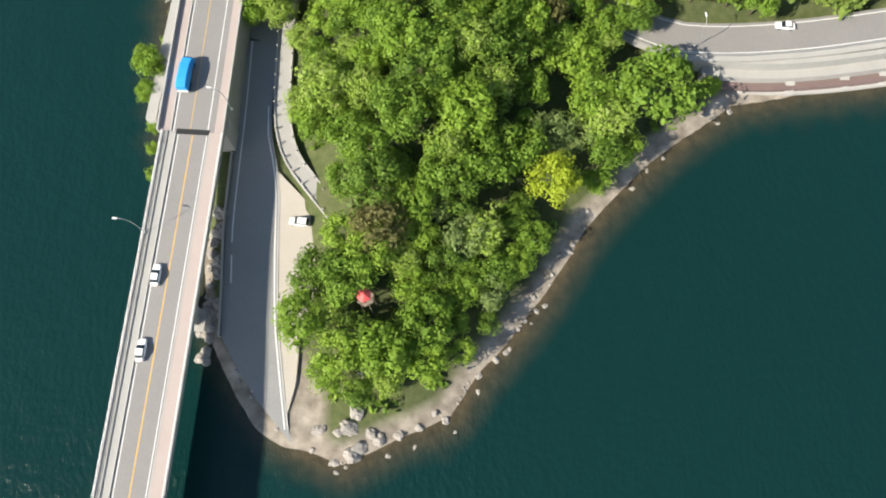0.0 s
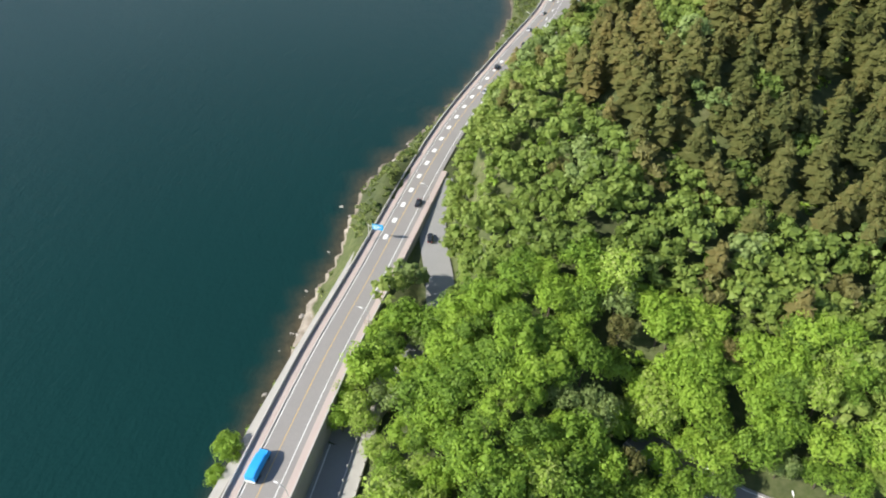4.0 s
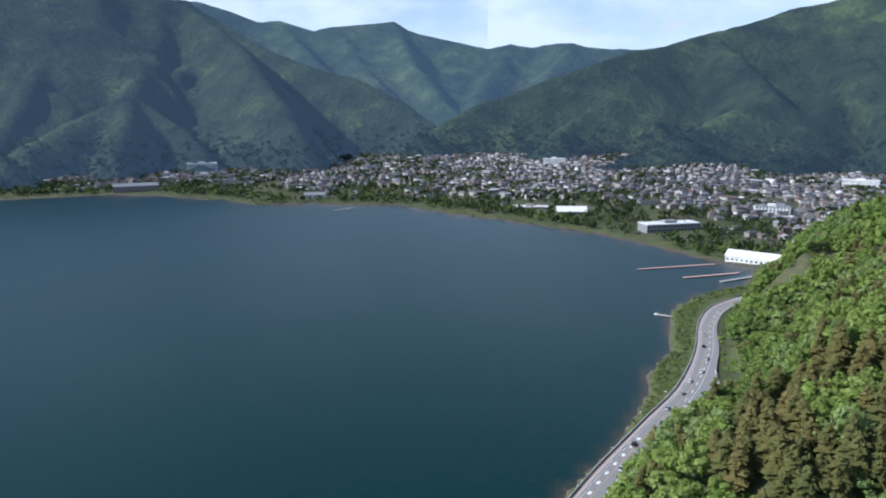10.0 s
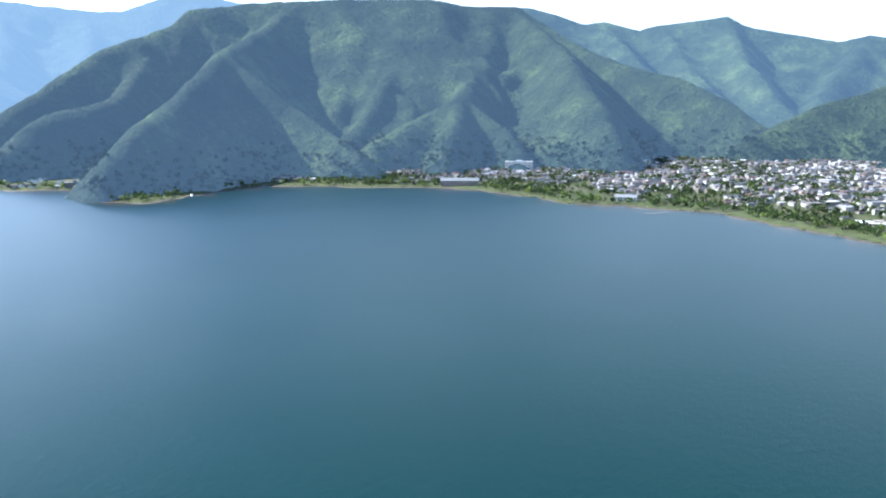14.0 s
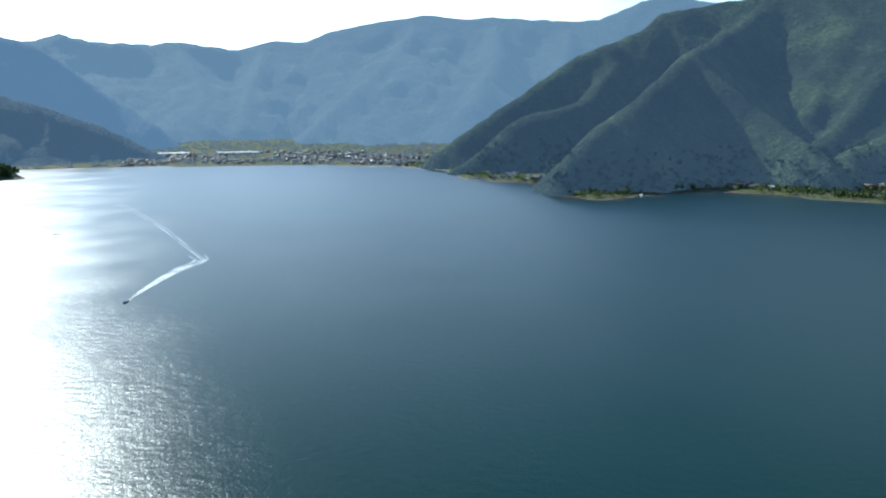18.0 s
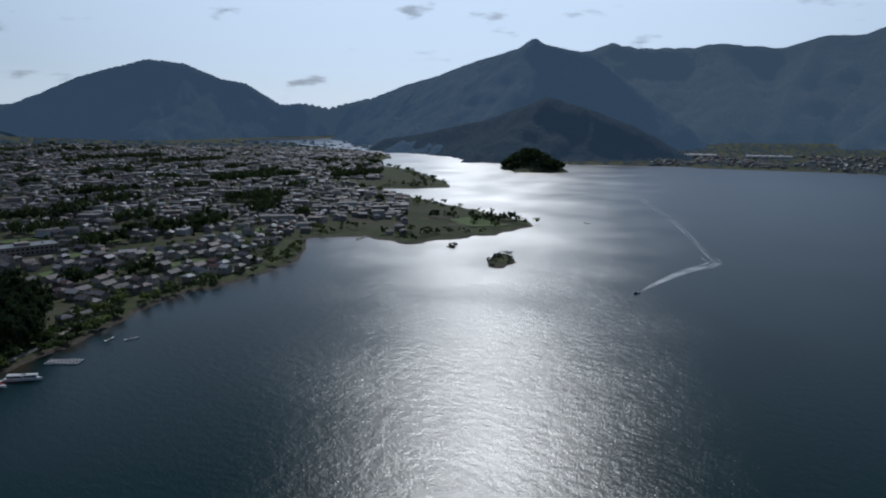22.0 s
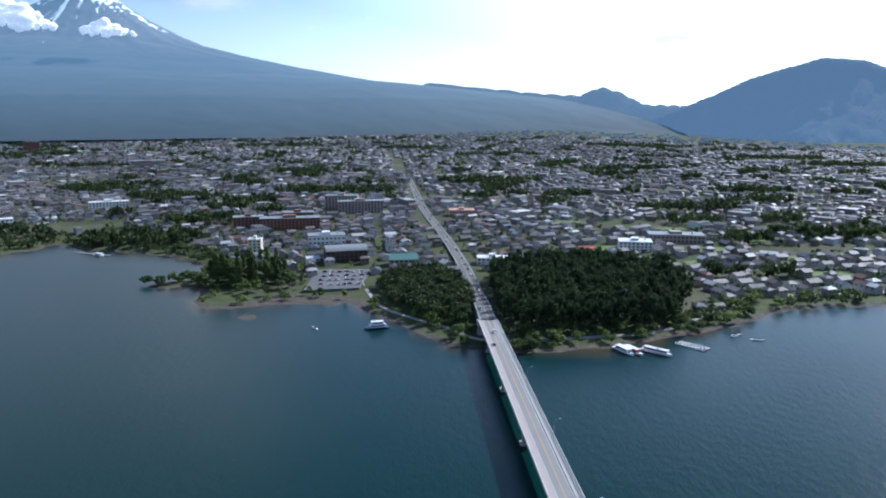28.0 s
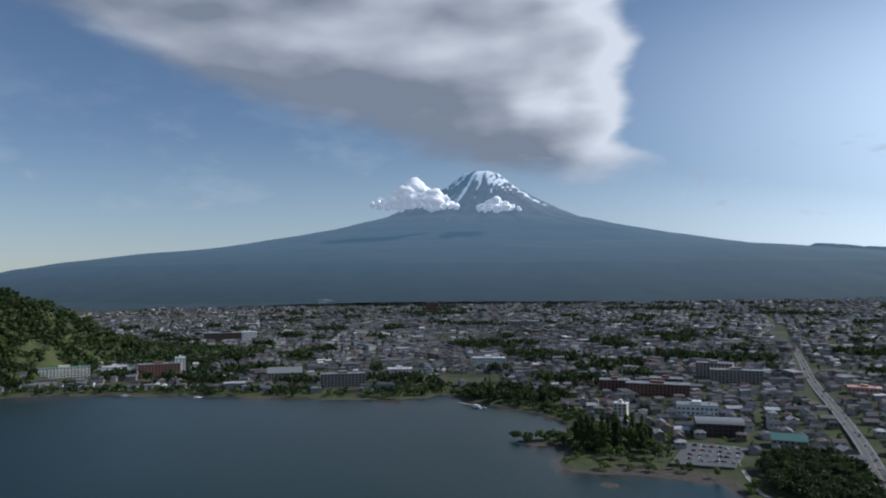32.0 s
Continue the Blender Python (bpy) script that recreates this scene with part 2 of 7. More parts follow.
M_LEAF = leaves("fresh broadleaf", ((0.0, (0.085, 0.14, 0.030)), (0.3, (0.165, 0.275, 0.042)), (0.6, (0.26, 0.395, 0.052)), (0.85, (0.31, 0.425, 0.08)), (1.0, (0.35, 0.39, 0.15))))
M_WOODS = leaves("hill broadleaf woods", ((0.0, (0.08, 0.118, 0.036)), (0.3, (0.145, 0.21, 0.05)), (0.6, (0.215, 0.295, 0.066)), (0.85, (0.285, 0.35, 0.096)), (1.0, (0.35, 0.37, 0.18))))
M_LEAF_DARK = leaves("dark town trees", ((0.0, (0.022, 0.038, 0.017)), (0.6, (0.058, 0.086, 0.028)), (1.0, (0.12, 0.155, 0.042))))
M_LEAF_YELLOW = leaves("yellow green leaves", ((0.0, (0.29, 0.38, 0.03)), (1.0, (0.45, 0.52, 0.06))))
M_LEAF_PALE = leaves("pale flowering leaves", ((0.0, (0.14, 0.21, 0.060)), (1.0, (0.32, 0.40, 0.15))))
M_PINE = leaves("brownish red pine", ((0.0, (0.085, 0.108, 0.036)), (0.5, (0.15, 0.155, 0.052)), (1.0, (0.25, 0.20, 0.076))), 0.7)
M_LEAF_BROWN = leaves("olive brown leaves", ((0.0, (0.13, 0.13, 0.045)), (1.0, (0.25, 0.235, 0.09))))
M_TWIGS = leaves("bare grey brown twigs", ((0.0, (0.17, 0.145, 0.09)), (1.0, (0.30, 0.26, 0.17))))
M_POPLAR = leaves("poplar leaves", ((0.0, (0.04, 0.065, 0.025)), (0.5, (0.085, 0.125, 0.038)), (1.0, (0.17, 0.22, 0.055))))
M_CEDAR = leaves("dark cedar", ((0.0, (0.016, 0.030, 0.014)), (1.0, (0.055, 0.085, 0.034))), 0.7)
M_SHRUB = leaves("shoreline grass and shrub", ((0.0, (0.07, 0.12, 0.03)), (1.0, (0.26, 0.30, 0.10))))


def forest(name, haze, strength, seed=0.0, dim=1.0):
    """Far woods on a mountain side, with haze painted over them as an even emission."""
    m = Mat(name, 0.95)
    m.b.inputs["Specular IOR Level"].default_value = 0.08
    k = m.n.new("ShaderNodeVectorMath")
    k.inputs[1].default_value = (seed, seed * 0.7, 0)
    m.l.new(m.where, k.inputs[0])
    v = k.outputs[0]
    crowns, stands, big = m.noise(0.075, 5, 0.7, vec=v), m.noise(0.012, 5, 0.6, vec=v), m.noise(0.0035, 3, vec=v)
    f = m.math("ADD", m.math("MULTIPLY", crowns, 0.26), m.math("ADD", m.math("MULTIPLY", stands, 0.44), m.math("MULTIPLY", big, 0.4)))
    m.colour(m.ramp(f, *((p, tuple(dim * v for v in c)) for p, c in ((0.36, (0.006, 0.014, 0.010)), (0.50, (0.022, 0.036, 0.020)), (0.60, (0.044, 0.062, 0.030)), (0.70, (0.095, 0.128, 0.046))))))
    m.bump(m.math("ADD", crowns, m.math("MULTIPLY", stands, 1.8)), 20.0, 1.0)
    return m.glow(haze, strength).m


# haze tints that the far woods and ranges give off as emission
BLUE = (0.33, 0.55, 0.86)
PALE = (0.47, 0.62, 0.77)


# ---- number helpers ----
def lattice(ix, iy, seed):
    h = (ix * 374761393 + iy * 668265263 + seed * 974634541) & 0x7fffffff
    h = ((h ^ (h >> 13)) * 1274126177) & 0x7fffffff
    return ((h ^ (h >> 16)) & 0xffff) / 65535.0


def value_noise(x, y, seed=0):
    ix, iy = np.floor(x).astype(np.int64), np.floor(y).astype(np.int64)
    fx, fy = x - ix, y - iy
    fx, fy = fx * fx * (3 - 2 * fx), fy * fy * (3 - 2 * fy)
    a, b = lattice(ix, iy, seed), lattice(ix + 1, iy, seed)
    c, d = lattice(ix, iy + 1, seed), lattice(ix + 1, iy + 1, seed)
    return (a + (b - a) * fx) * (1 - fy) + (c + (d - c) * fx) * fy


def fbm(x, y, octaves=4, seed=0, ridged=False):
    s, amp, tot = 0.0, 1.0, 0.0
    for o in range(octaves):
        n = value_noise(x * 2 ** o, y * 2 ** o, seed + o)
        s = s + amp * ((1 - abs(2 * n - 1)) if ridged else n)
        tot += amp
        amp *= 0.5
    return s / tot


def near_line(x, y, pts):
    """Distance to a polyline, the height along it (third numbers) and the length along it."""
    best, zz, ss, run = np.full(x.shape, 1e9), np.zeros(x.shape), np.zeros(x.shape), 0.0
    for p, q in zip(pts[:-1], pts[1:]):
        dx, dy = q[0] - p[0], q[1] - p[1]
        n = math.hypot(dx, dy)
        k = np.clip(((x - p[0]) * dx + (y - p[1]) * dy) / (n * n), 0, 1)
        d = np.hypot(x - p[0] - k * dx, y - p[1] - k * dy)
        m = d < best
        best = np.where(m, d, best)
        ss = np.where(m, run + k * n, ss)
        if len(p) > 2:
            zz = np.where(m, p[2] + (q[2] - p[2]) * k, zz)
        run += n
    return best, zz, ss


def inside(x, y, poly):
    r = np.zeros(x.shape, bool)
    for (x0, y0), (x1, y1) in zip(poly, poly[1:] + poly[:1]):
        c = (y0 > y) != (y1 > y)
        r ^= c & (x < (x1 - x0) * (y - y0) / ((y1 - y0) or 1e-9) + x0)
    return r


def smooth_line(pts, step):
    """Points along a soft curve through pts."""
    p = [Vector(v) for v in pts]
    p = [2 * p[0] - p[1], *p, 2 * p[-1] - p[-2]]
    out = []
    for a, b, c, d in zip(p, p[1:], p[2:], p[3:]):
        n = max(1, int((c - b).length / step))
        for i in range(n):
            t = i / n
            out.append(0.5 * (2 * b + (c - a) * t + (2 * a - 5 * b + 4 * c - d) * t * t + (3 * b - a - 3 * c + d) * t ** 3))
    return out + [p[-2]]


# ---- the plan: shores, from bay to bay ----
SHORE_EAST = [(1000, -400), (1000, -150), (700, 0), (420, 110), (200, 98), (97, 84), (77, 81), (63, 78), (50, 68), (40, 59), (29, 47), (20, 33),
              (13, 23), (6, 15), (1, 7), (-10, 2), (-20, -3), (-31, 1), (-40, 11), (-46, 21), (-49, 30), (-51, 42), (-55, 54)]
SHORE_ROAD = [(-63, 62), (-66, 78), (-67, 107), (-69, 132), (-67, 161), (-72, 190), (-60, 228), (-49, 273), (-42, 325), (-45, 383), (-38, 430),
              (-49, 508), (-38, 555), (-28, 582), (-8, 605), (6, 650), (6, 705), (-46, 723), (-113, 786)]
SHORE_NORTH = [(-180, 830), (-269, 866), (-363, 897), (-453, 932), (-488, 950), (-618, 922), (-700, 870), (-790, 898), (-928, 904),
               (-995, 890), (-1093, 799), (-1190, 719), (-1280, 650), (-1240, 540), (-1205, 476), (-1152, 380), (-1244, 310), (-1441, 340),
               (-1548, 205), (-1806, 184), (-1945, 60)]
SHORE_WEST = [(-2017, -220), (-1980, -591), (-1890, -907), (-1990, -1130), (-2120, -1250), (-2415, -1640), (-2700, -2120), (-3250, -2650),
              (-3150, -3000), (-2850, -3250), (-2600, -3180)]
SHORE_SOUTH_WEST = [(-2330, -2870), (-2440, -2600), (-2230, -2290), (-2120, -2000), (-1899, -1525), (-1581, -1398), (-1487, -1156), (-1330, -960), (-1187, -807), (-1100, -835), (-1060, -900),
                    (-995, -814), (-976, -735), (-837, -424), (-737, -434), (-622, -485), (-627, -557), (-579, -604), (-490, -520), (-413, -497)]
SHORE_SOUTH = [(-378, -492), (-314, -494), (-218, -440), (-136, -415), (-84, -409), (-44, -427), (-21, -465), (8, -510), (22, -532),
               (58, -534), (114, -529), (146, -543), (146, -601), (219, -611), (160, -640), (174, -700), (217, -742), (322, -790), (360, -832),
               (382, -790), (397, -766), (534, -724), (682, -689), (818, -635), (865, -593)]
LAKE = SHORE_EAST + SHORE_ROAD + SHORE_NORTH + SHORE_WEST + SHORE_SOUTH_WEST + SHORE_SOUTH
LAKE_RING = LAKE + LAKE[:1]
ISLETS = (((-600, -350), 42, 14, 20, 2.5), ((-630, -432), 24, 6, 25, 1.2), ((-1665, -885), 92, 60, 62, 44), ((-1540, -840), 40, 8, 60, 1.5),
          ((-1250, -880), 60, 10, 50, 2.0), ((97, -505), 9, 4, 10, 0.5), ((66, -521), 11, 5, -15, 0.6))


def land(x, y):
    """Metres from the shore, positive on land."""
    d = near_line(x, y, LAKE_RING)[0]
    d = np.where(inside(x, y, LAKE), -d, d)
    d = d + (fbm(x / 14, y / 14, 3, 5) - 0.5) * np.clip(1 + np.hypot(x, y) / 60, 2, 16)
    return d


MAIN_ROAD = [(-53.6, 61.5, 12), (-53.1, 105, 11.2), (-51.3, 142, 9.6), (-48.8, 200, 7.2), (-44.5, 245, 5.8), (-33, 307, 5.2), (-22.5, 360, 5),
             (-19, 420, 5), (-21.5, 480, 5), (-17, 523, 5), (-2, 556, 5.2), (24, 590, 6)]
LOWER_ROAD = [(-32.6, 9, 0.55), (-34.8, 16, 1.0), (-38.8, 26, 1.8), (-42.8, 58, 3.5), (-44.0, 88, 4.4), (-36, 112, 5.0), (-30, 128, 5.6), (-33, 145, 6.0),
              (-40.5, 168, 6.6), (-44, 196, 7.0)]
EAST_ROAD = [(22, 103.5, 8.2), (30, 98.5, 8), (45, 91.2, 7.4), (56, 89.8, 7.1), (74, 91.2, 7), (96, 95, 7), (150, 106, 7), (240, 122, 8), (420, 150, 8)]
HILL = [[(-20, 22, 5), (-14, 45, 10), (-10, 78, 15), (-4, 125, 26), (32, 200, 56), (96, 300, 102), (150, 420, 120), (130, 560, 100), (84, 660, 56), (60, 760, 15)],
        [(150, 420, 120), (300, 380, 150), (500, 420, 190), (750, 560, 250)], [(32, 200, 56), (24, 260, 46), (12, 330, 22)]]
EAST_HILL = [[(1500, -700, 170), (1250, -720, 150), (1115, -761, 124), (1068, -825, 102), (1025, -879, 62), (955, -955, 12)]]


def ground_height(x, y, d=None):
    d = land(x, y) if d is None else d
    z = np.where(d > 0, 1.7 * (1 - np.exp(-d / 7)) + np.clip(d / 60, 0, 1), np.maximum(d * 0.16, -7))
    # the flat beach before the car park
    z = np.where(d > 0, z * (1 - 0.80 * np.exp(-((x - 62) / 62) ** 4 - ((y + 548) / 30) ** 4)), z)
    south = np.clip(-y - 620, 0, None) * 0.024 * np.clip(d / 60, 0, 1) * np.clip((x + 2200) / 1500, 0.05, 1)
    north = np.clip(d - 60, 0, 900) * np.where((y > 250) & (x < 60), 0.036, 0) * np.clip((60 - x) / 150, 0, 1)
    west = np.clip(d - 40, 0, 900) * 0.028 * np.clip((-1500 - x) / 300, 0, 1) * np.clip((y + 900) / 200, 0, 1)
    z = z + south + np.maximum(north, west)
    hill = np.full(x.shape, -50.0)
    for r in HILL:
        q, c, s = near_line(x, y, r)
        hill = np.maximum(hill, c - q * (0.36 + 0.12 * value_noise(s / 45, q / 90, 3)) - 0.0002 * q * q)
    for r in EAST_HILL:
        q, c, s = near_line(x, y, r)
        hill = np.maximum(hill, c - q * 0.5)
    hill = hill + (fbm(x / 40, y / 40, 3, 9) - 0.5) * np.clip(hill, 0, 12)
    z = np.where(d > 0, np.maximum(z, np.minimum(hill, 0.5 + d * 1.1)), z)
    # the hill falls away steeply at its northern end
    low = 145 + np.hypot(x, y) * np.tan(np.radians(np.interp(np.degrees(np.arctan2(-x, y)), [-12, -9.6, -4.35, -0.5, 1.1, 2.9, 5.3, 8.5, 11.3, 15], [-2.6, -3.9, -8.0, -12.7, -18.4, -21.2, -24.3, -28.5, -35, -42]))) - 10.5
    z = np.where((y > 175) & (y < 900) & (d > 0) & (x > -46), np.minimum(z, np.maximum(low, 3.5)), z)
    # the flat ground round the road junction below the hill
    toe = np.interp(y, [245, 270, 285, 300, 330, 380, 420, 460], [-60, -30, -15, -7, -1, 0, -4, -18])
    z = np.where((y > 245) & (y < 460) & (d > 0) & (x > -46), np.minimum(z, 4.4 + np.clip(x - toe, 0, None) * 0.9), z)
    for (ix, iy), a, b, turn, hgt in ISLETS:
        c, s = math.cos(radians(turn)), math.sin(radians(turn))
        u, v = ((x - ix) * c + (y - iy) * s) / a, ((y - iy) * c - (x - ix) * s) / b
        k = np.sqrt(u * u + v * v) * (0.7 + 0.6 * fbm(x / (b * 1.2), y / (b * 1.2), 3, 21))
        z = np.maximum(z, np.where(k < 1, hgt * (1 - k * k), -1.5))
    for road, half, drop in ((MAIN_ROAD, 6.2, 0.5), (LOWER_ROAD, 5.6, 0.35), (EAST_ROAD, 6.5, 0.4)):
        q, c, _ = near_line(x, y, road)
        reach = np.clip((q - half) / 7.0, 0, 1)
        z = np.where(reach < 1, np.minimum(z, (c - drop) * (1 - reach) + np.maximum(z, c) * reach) if half > 6 else (c - drop) * (1 - reach) + z * reach, z)
        if half > 6:
            bank = np.clip((q - half) / 4.0, 0, 1)
            z = np.where((bank < 1) & (d > -1) & (y > 100), np.maximum(z, (c - drop) * (1 - bank) + z * bank), z)
    return z


def height_at(x, y):
    return float(ground_height(np.array([float(x)]), np.array([float(y)]))[0])


def heights(pts):
    a = np.array(pts, float)
    return ground_height(a[:, 0], a[:, 1])


# ---- mesh helpers ----
def mesh_from(name, verts, faces, mats, smooth=False, tint=None, mat_index=None):
    """A mesh from arrays: faces all of one size."""
    me = bpy.data.meshes.new(name)
    v, f = np.asarray(verts, np.float32), np.asarray(faces, np.int32)
    k = f.shape[1]
    me.vertices.add(len(v))
    me.vertices.foreach_set("co", v.ravel())
    me.loops.add(f.size)
    me.loops.foreach_set("vertex_index", f.ravel())
    me.polygons.add(len(f))
    me.polygons.foreach_set("loop_start", np.arange(0, f.size, k, dtype=np.int32))
    if mat_index is not None:
        me.polygons.foreach_set("material_index", np.asarray(mat_index, np.int32))
    me.polygons.foreach_set("use_smooth", np.full(len(f), smooth))
    if tint is not None:
        me.attributes.new("tint", "FLOAT", "POINT").data.foreach_set("value", np.asarray(tint, np.float32))
    me.update(calc_edges=True)
    for m in mats:
        me.materials.append(m)
    return me


def part(name, bm, material, parent=None, label=""):
    """Links a bmesh as one mesh object under a thing or a part."""
    me = bpy.data.meshes.new(name)
    bm.to_mesh(me)
    bm.free()
    me.materials.append(material)
    ob = new(name, me)
    ob.parent = parent
    return tagged(ob, label)


def shared(name, me, parent, m=None, label=""):
    ob = new(name, me)
    ob.parent = parent
    if m is not None:
        ob.matrix_local = m
    return tagged(ob, label)


def thing(name, label, category, group="", at=None, kind=""):
    ob = new(name)
    if at is not None:
        ob.matrix_world = at
    return tagged(ob, label, category, group, kind)


def box(bm, x0, y0, z0, x1, y1, z1, bevel=0.0):
    r = bmesh.ops.create_cube(bm, size=1.0, matrix=Matrix.Translation(((x0 + x1) / 2, (y0 + y1) / 2, (z0 + z1) / 2))
                              @ Matrix.Diagonal((x1 - x0, y1 - y0, z1 - z0, 1)))
    if bevel:
        es = {e for v in r["verts"] for e in v.link_edges}
        bmesh.ops.bevel(bm, geom=list(es), offset=bevel, segments=2, affect="EDGES")
    return bm


def box_bm(*a, bevel=0.0):
    return box(bmesh.new(), *a, bevel=bevel)


def rod(bm, p, q, r, n=8, r2=None):
    p, q = Vector(p), Vector(q)
    d = q - p
    m = Matrix.Translation((p + q) / 2) @ d.to_track_quat("Z", "Y").to_matrix().to_4x4()
    bmesh.ops.create_cone(bm, cap_ends=True, segments=n, radius1=r, radius2=r if r2 is None else r2, depth=d.length, matrix=m)
    return bm


def ribbon(pts, left, right, thick=0.0, lift=0.0, step=4.0):
    """A strip along a line (x, y, z) from `left` to `right` of it (metres to the right), with sides when thick."""
    line = smooth_line(pts, step)
    bm, prev = bmesh.new(), None
    for i, p in enumerate(line):
        a, b = line[max(i - 1, 0)], line[min(i + 1, len(line) - 1)]
        n = Vector((b.y - a.y, a.x - b.x, 0)).normalized()
        l, r = (left(i / (len(line) - 1)) if callable(left) else left), (right(i / (len(line) - 1)) if callable(right) else right)
        row = [bm.verts.new(p + n * l + Vector((0, 0, lift))), bm.verts.new(p + n * r + Vector((0, 0, lift)))]
        if thick:
            row += [bm.verts.new(v.co - Vector((0, 0, thick))) for v in (row[1], row[0])]
        if prev:
            k = len(row)
            for j in range(k if thick else 1):
                bm.faces.new((prev[j], row[j], row[(j + 1) % k], prev[(j + 1) % k]))
        elif thick:
            bm.faces.new(row)
        prev = row
    if thick:
        bm.faces.new(prev[::-1])
    bmesh.ops.recalc_face_normals(bm, faces=bm.faces)
    return bm


# ---- ground: one sheet to the horizon, finer near the headland ----
def polar(r0, r1, rings, spokes):
    r = r0 * (r1 / r0) ** (np.arange(rings) / (rings - 1.0))
    r[0] = 0.01
    a = np.arange(spokes) * 2 * np.pi / spokes
    rr, aa = np.meshgrid(r, a, indexing="ij")
    x = np.concatenate([[0.0], (rr * np.sin(aa)).ravel()])
    y = np.concatenate([[0.0], (rr * np.cos(aa)).ravel()])
    i, j = np.meshgrid(np.arange(rings - 1), np.arange(spokes), indexing="ij")
    q = 1 + np.stack([i * spokes + j, (i + 1) * spokes + j, (i + 1) * spokes + (j + 1) % spokes, i * spokes + (j + 1) % spokes], -1).reshape(-1, 4)
    q = q[:, ::-1]
    return x, y, q


gx, gy, gq = polar(2.0, 4950.0, 215, 840)
gd = land(gx, gy)
gz = ground_height(gx, gy, gd)
keep = gd[gq].max(1) > -60
isl = (gz[gq].max(1) > -3)
gq2 = gq[keep | isl]

m = Mat("meadow, soil and shore", 0.95)
m.b.inputs["Specular IOR Level"].default_value = 0.15
sand_f = m.math("MULTIPLY", m.math("SUBTRACT", 1.0, m.attr("rise")), 2.2)
patch = m.n.new("ShaderNodeTexVoronoi")
patch.inputs["Scale"].default_value = 0.022
m.l.new(m.where, patch.inputs["Vector"])
sepc = m.n.new("ShaderNodeSeparateColor")
m.l.new(patch.outputs["Color"], sepc.inputs[0])
field = m.ramp(sepc.outputs[0], (0.0, (0.028, 0.042, 0.016)), (0.35, (0.050, 0.070, 0.022)), (0.6, (0.075, 0.068, 0.048)), (0.8, (0.034, 0.054, 0.018)), (1.0, (0.11, 0.10, 0.08)))
grain = m.noise(0.6, 5)
wild = m.ramp(m.noise(0.05, 5), (0.35, (0.03, 0.05, 0.018)), (0.6, (0.075, 0.10, 0.032)), (0.8, (0.12, 0.11, 0.065)))
soil = m.mix(m.attr("farmed"), wild, field)
soil = m.mix(0.35, soil, m.ramp(grain, (0.3, (0.04, 0.05, 0.02)), (0.7, (0.16, 0.15, 0.09))))
bank = m.ramp(m.noise(0.25, 5), (0.3, (0.15, 0.125, 0.10)), (0.55, (0.28, 0.245, 0.205)), (0.8, (0.44, 0.39, 0.335)))
where_y = m.n.new("ShaderNodeSeparateXYZ")
m.l.new(m.where, where_y.inputs[0])
bank = m.mix(m.ramp(m.math("MULTIPLY", m.math("ABSOLUTE", m.math("SUBTRACT", where_y.outputs[1], 40.0), 0.0), 0.004), (0.3, (1, 1, 1)), (1.0, (0, 0, 0))), m.ramp(m.noise(0.25, 5), (0.3, (0.05, 0.042, 0.034)), (0.7, (0.14, 0.12, 0.098))), bank)
m.colour(m.mix(m.ramp(sand_f, (0.0, (0, 0, 0)), (1.0, (1, 1, 1))), soil, bank))
m.bump(grain, 0.25, 0.7)
me = mesh_from("ground", np.stack([gx, gy, gz], 1), gq2, [m.m], True)
me.attributes.new("rise", "FLOAT", "POINT").data.foreach_set("value", gz.astype(np.float32))
farm = np.clip((np.hypot(gx, gy) - 350) / 100, 0, 1) * np.clip(gd / 40 - 0.5, 0, 1) * np.where(gz > 14 + np.clip(-gy - 620, 0, None) * 0.024 + 60 * (gy > 0), 0, 1)
me.attributes.new("farmed", "FLOAT", "POINT").data.foreach_set("value", farm.astype(np.float32))
tagged(new("ground", me), "grassy lake shore ground with fields, sand and gravel edges", "ground", kind="structure")

# ---- lake ----
wx, wy, wq = polar(3.0, 4950.0, 120, 600)
wd = land(wx, wy)
wq = wq[wd[wq].min(1) < 12]
m = Mat("wind-ruffled lake water", 0.10)
m.b.inputs["IOR"].default_value = 1.333
shal = m.attr("depth")
deep = m.mix(m.noise(0.006, 3), (0.0026, 0.0200, 0.0192), (0.0034, 0.0265, 0.0250))
m.b.inputs["Specular IOR Level"].default_value = 0.5
m.colour(m.mix(m.ramp(shal, (0.0, (0, 0, 0)), (1.0, (1, 1, 1))), deep, m.ramp(m.noise(0.4, 4), (0.3, (0.045, 0.036, 0.022)), (0.7, (0.095, 0.072, 0.042)))))
gust = m.noise(0.010, 3)
wave1 = m.noise(0.9, 3, 0.6, (1.0, 0.6, 1.0))
wave2 = m.noise(0.22, 3, 0.5, (1.0, 0.6, 1.0))
wave3 = m.noise(0.07, 2, 0.5, (1.0, 0.55, 1.0))
waves = m.math("ADD", m.math("MULTIPLY", wave1, m.attr("ripple")), m.math("ADD", m.math("MULTIPLY", wave2, m.math("MULTIPLY", m.attr("chop"), 1.6)), m.math("MULTIPLY", wave3, 0.6)))
m.bump(m.math("MULTIPLY", waves, m.math("ADD", gust, 0.3)), 0.30, 0.8)
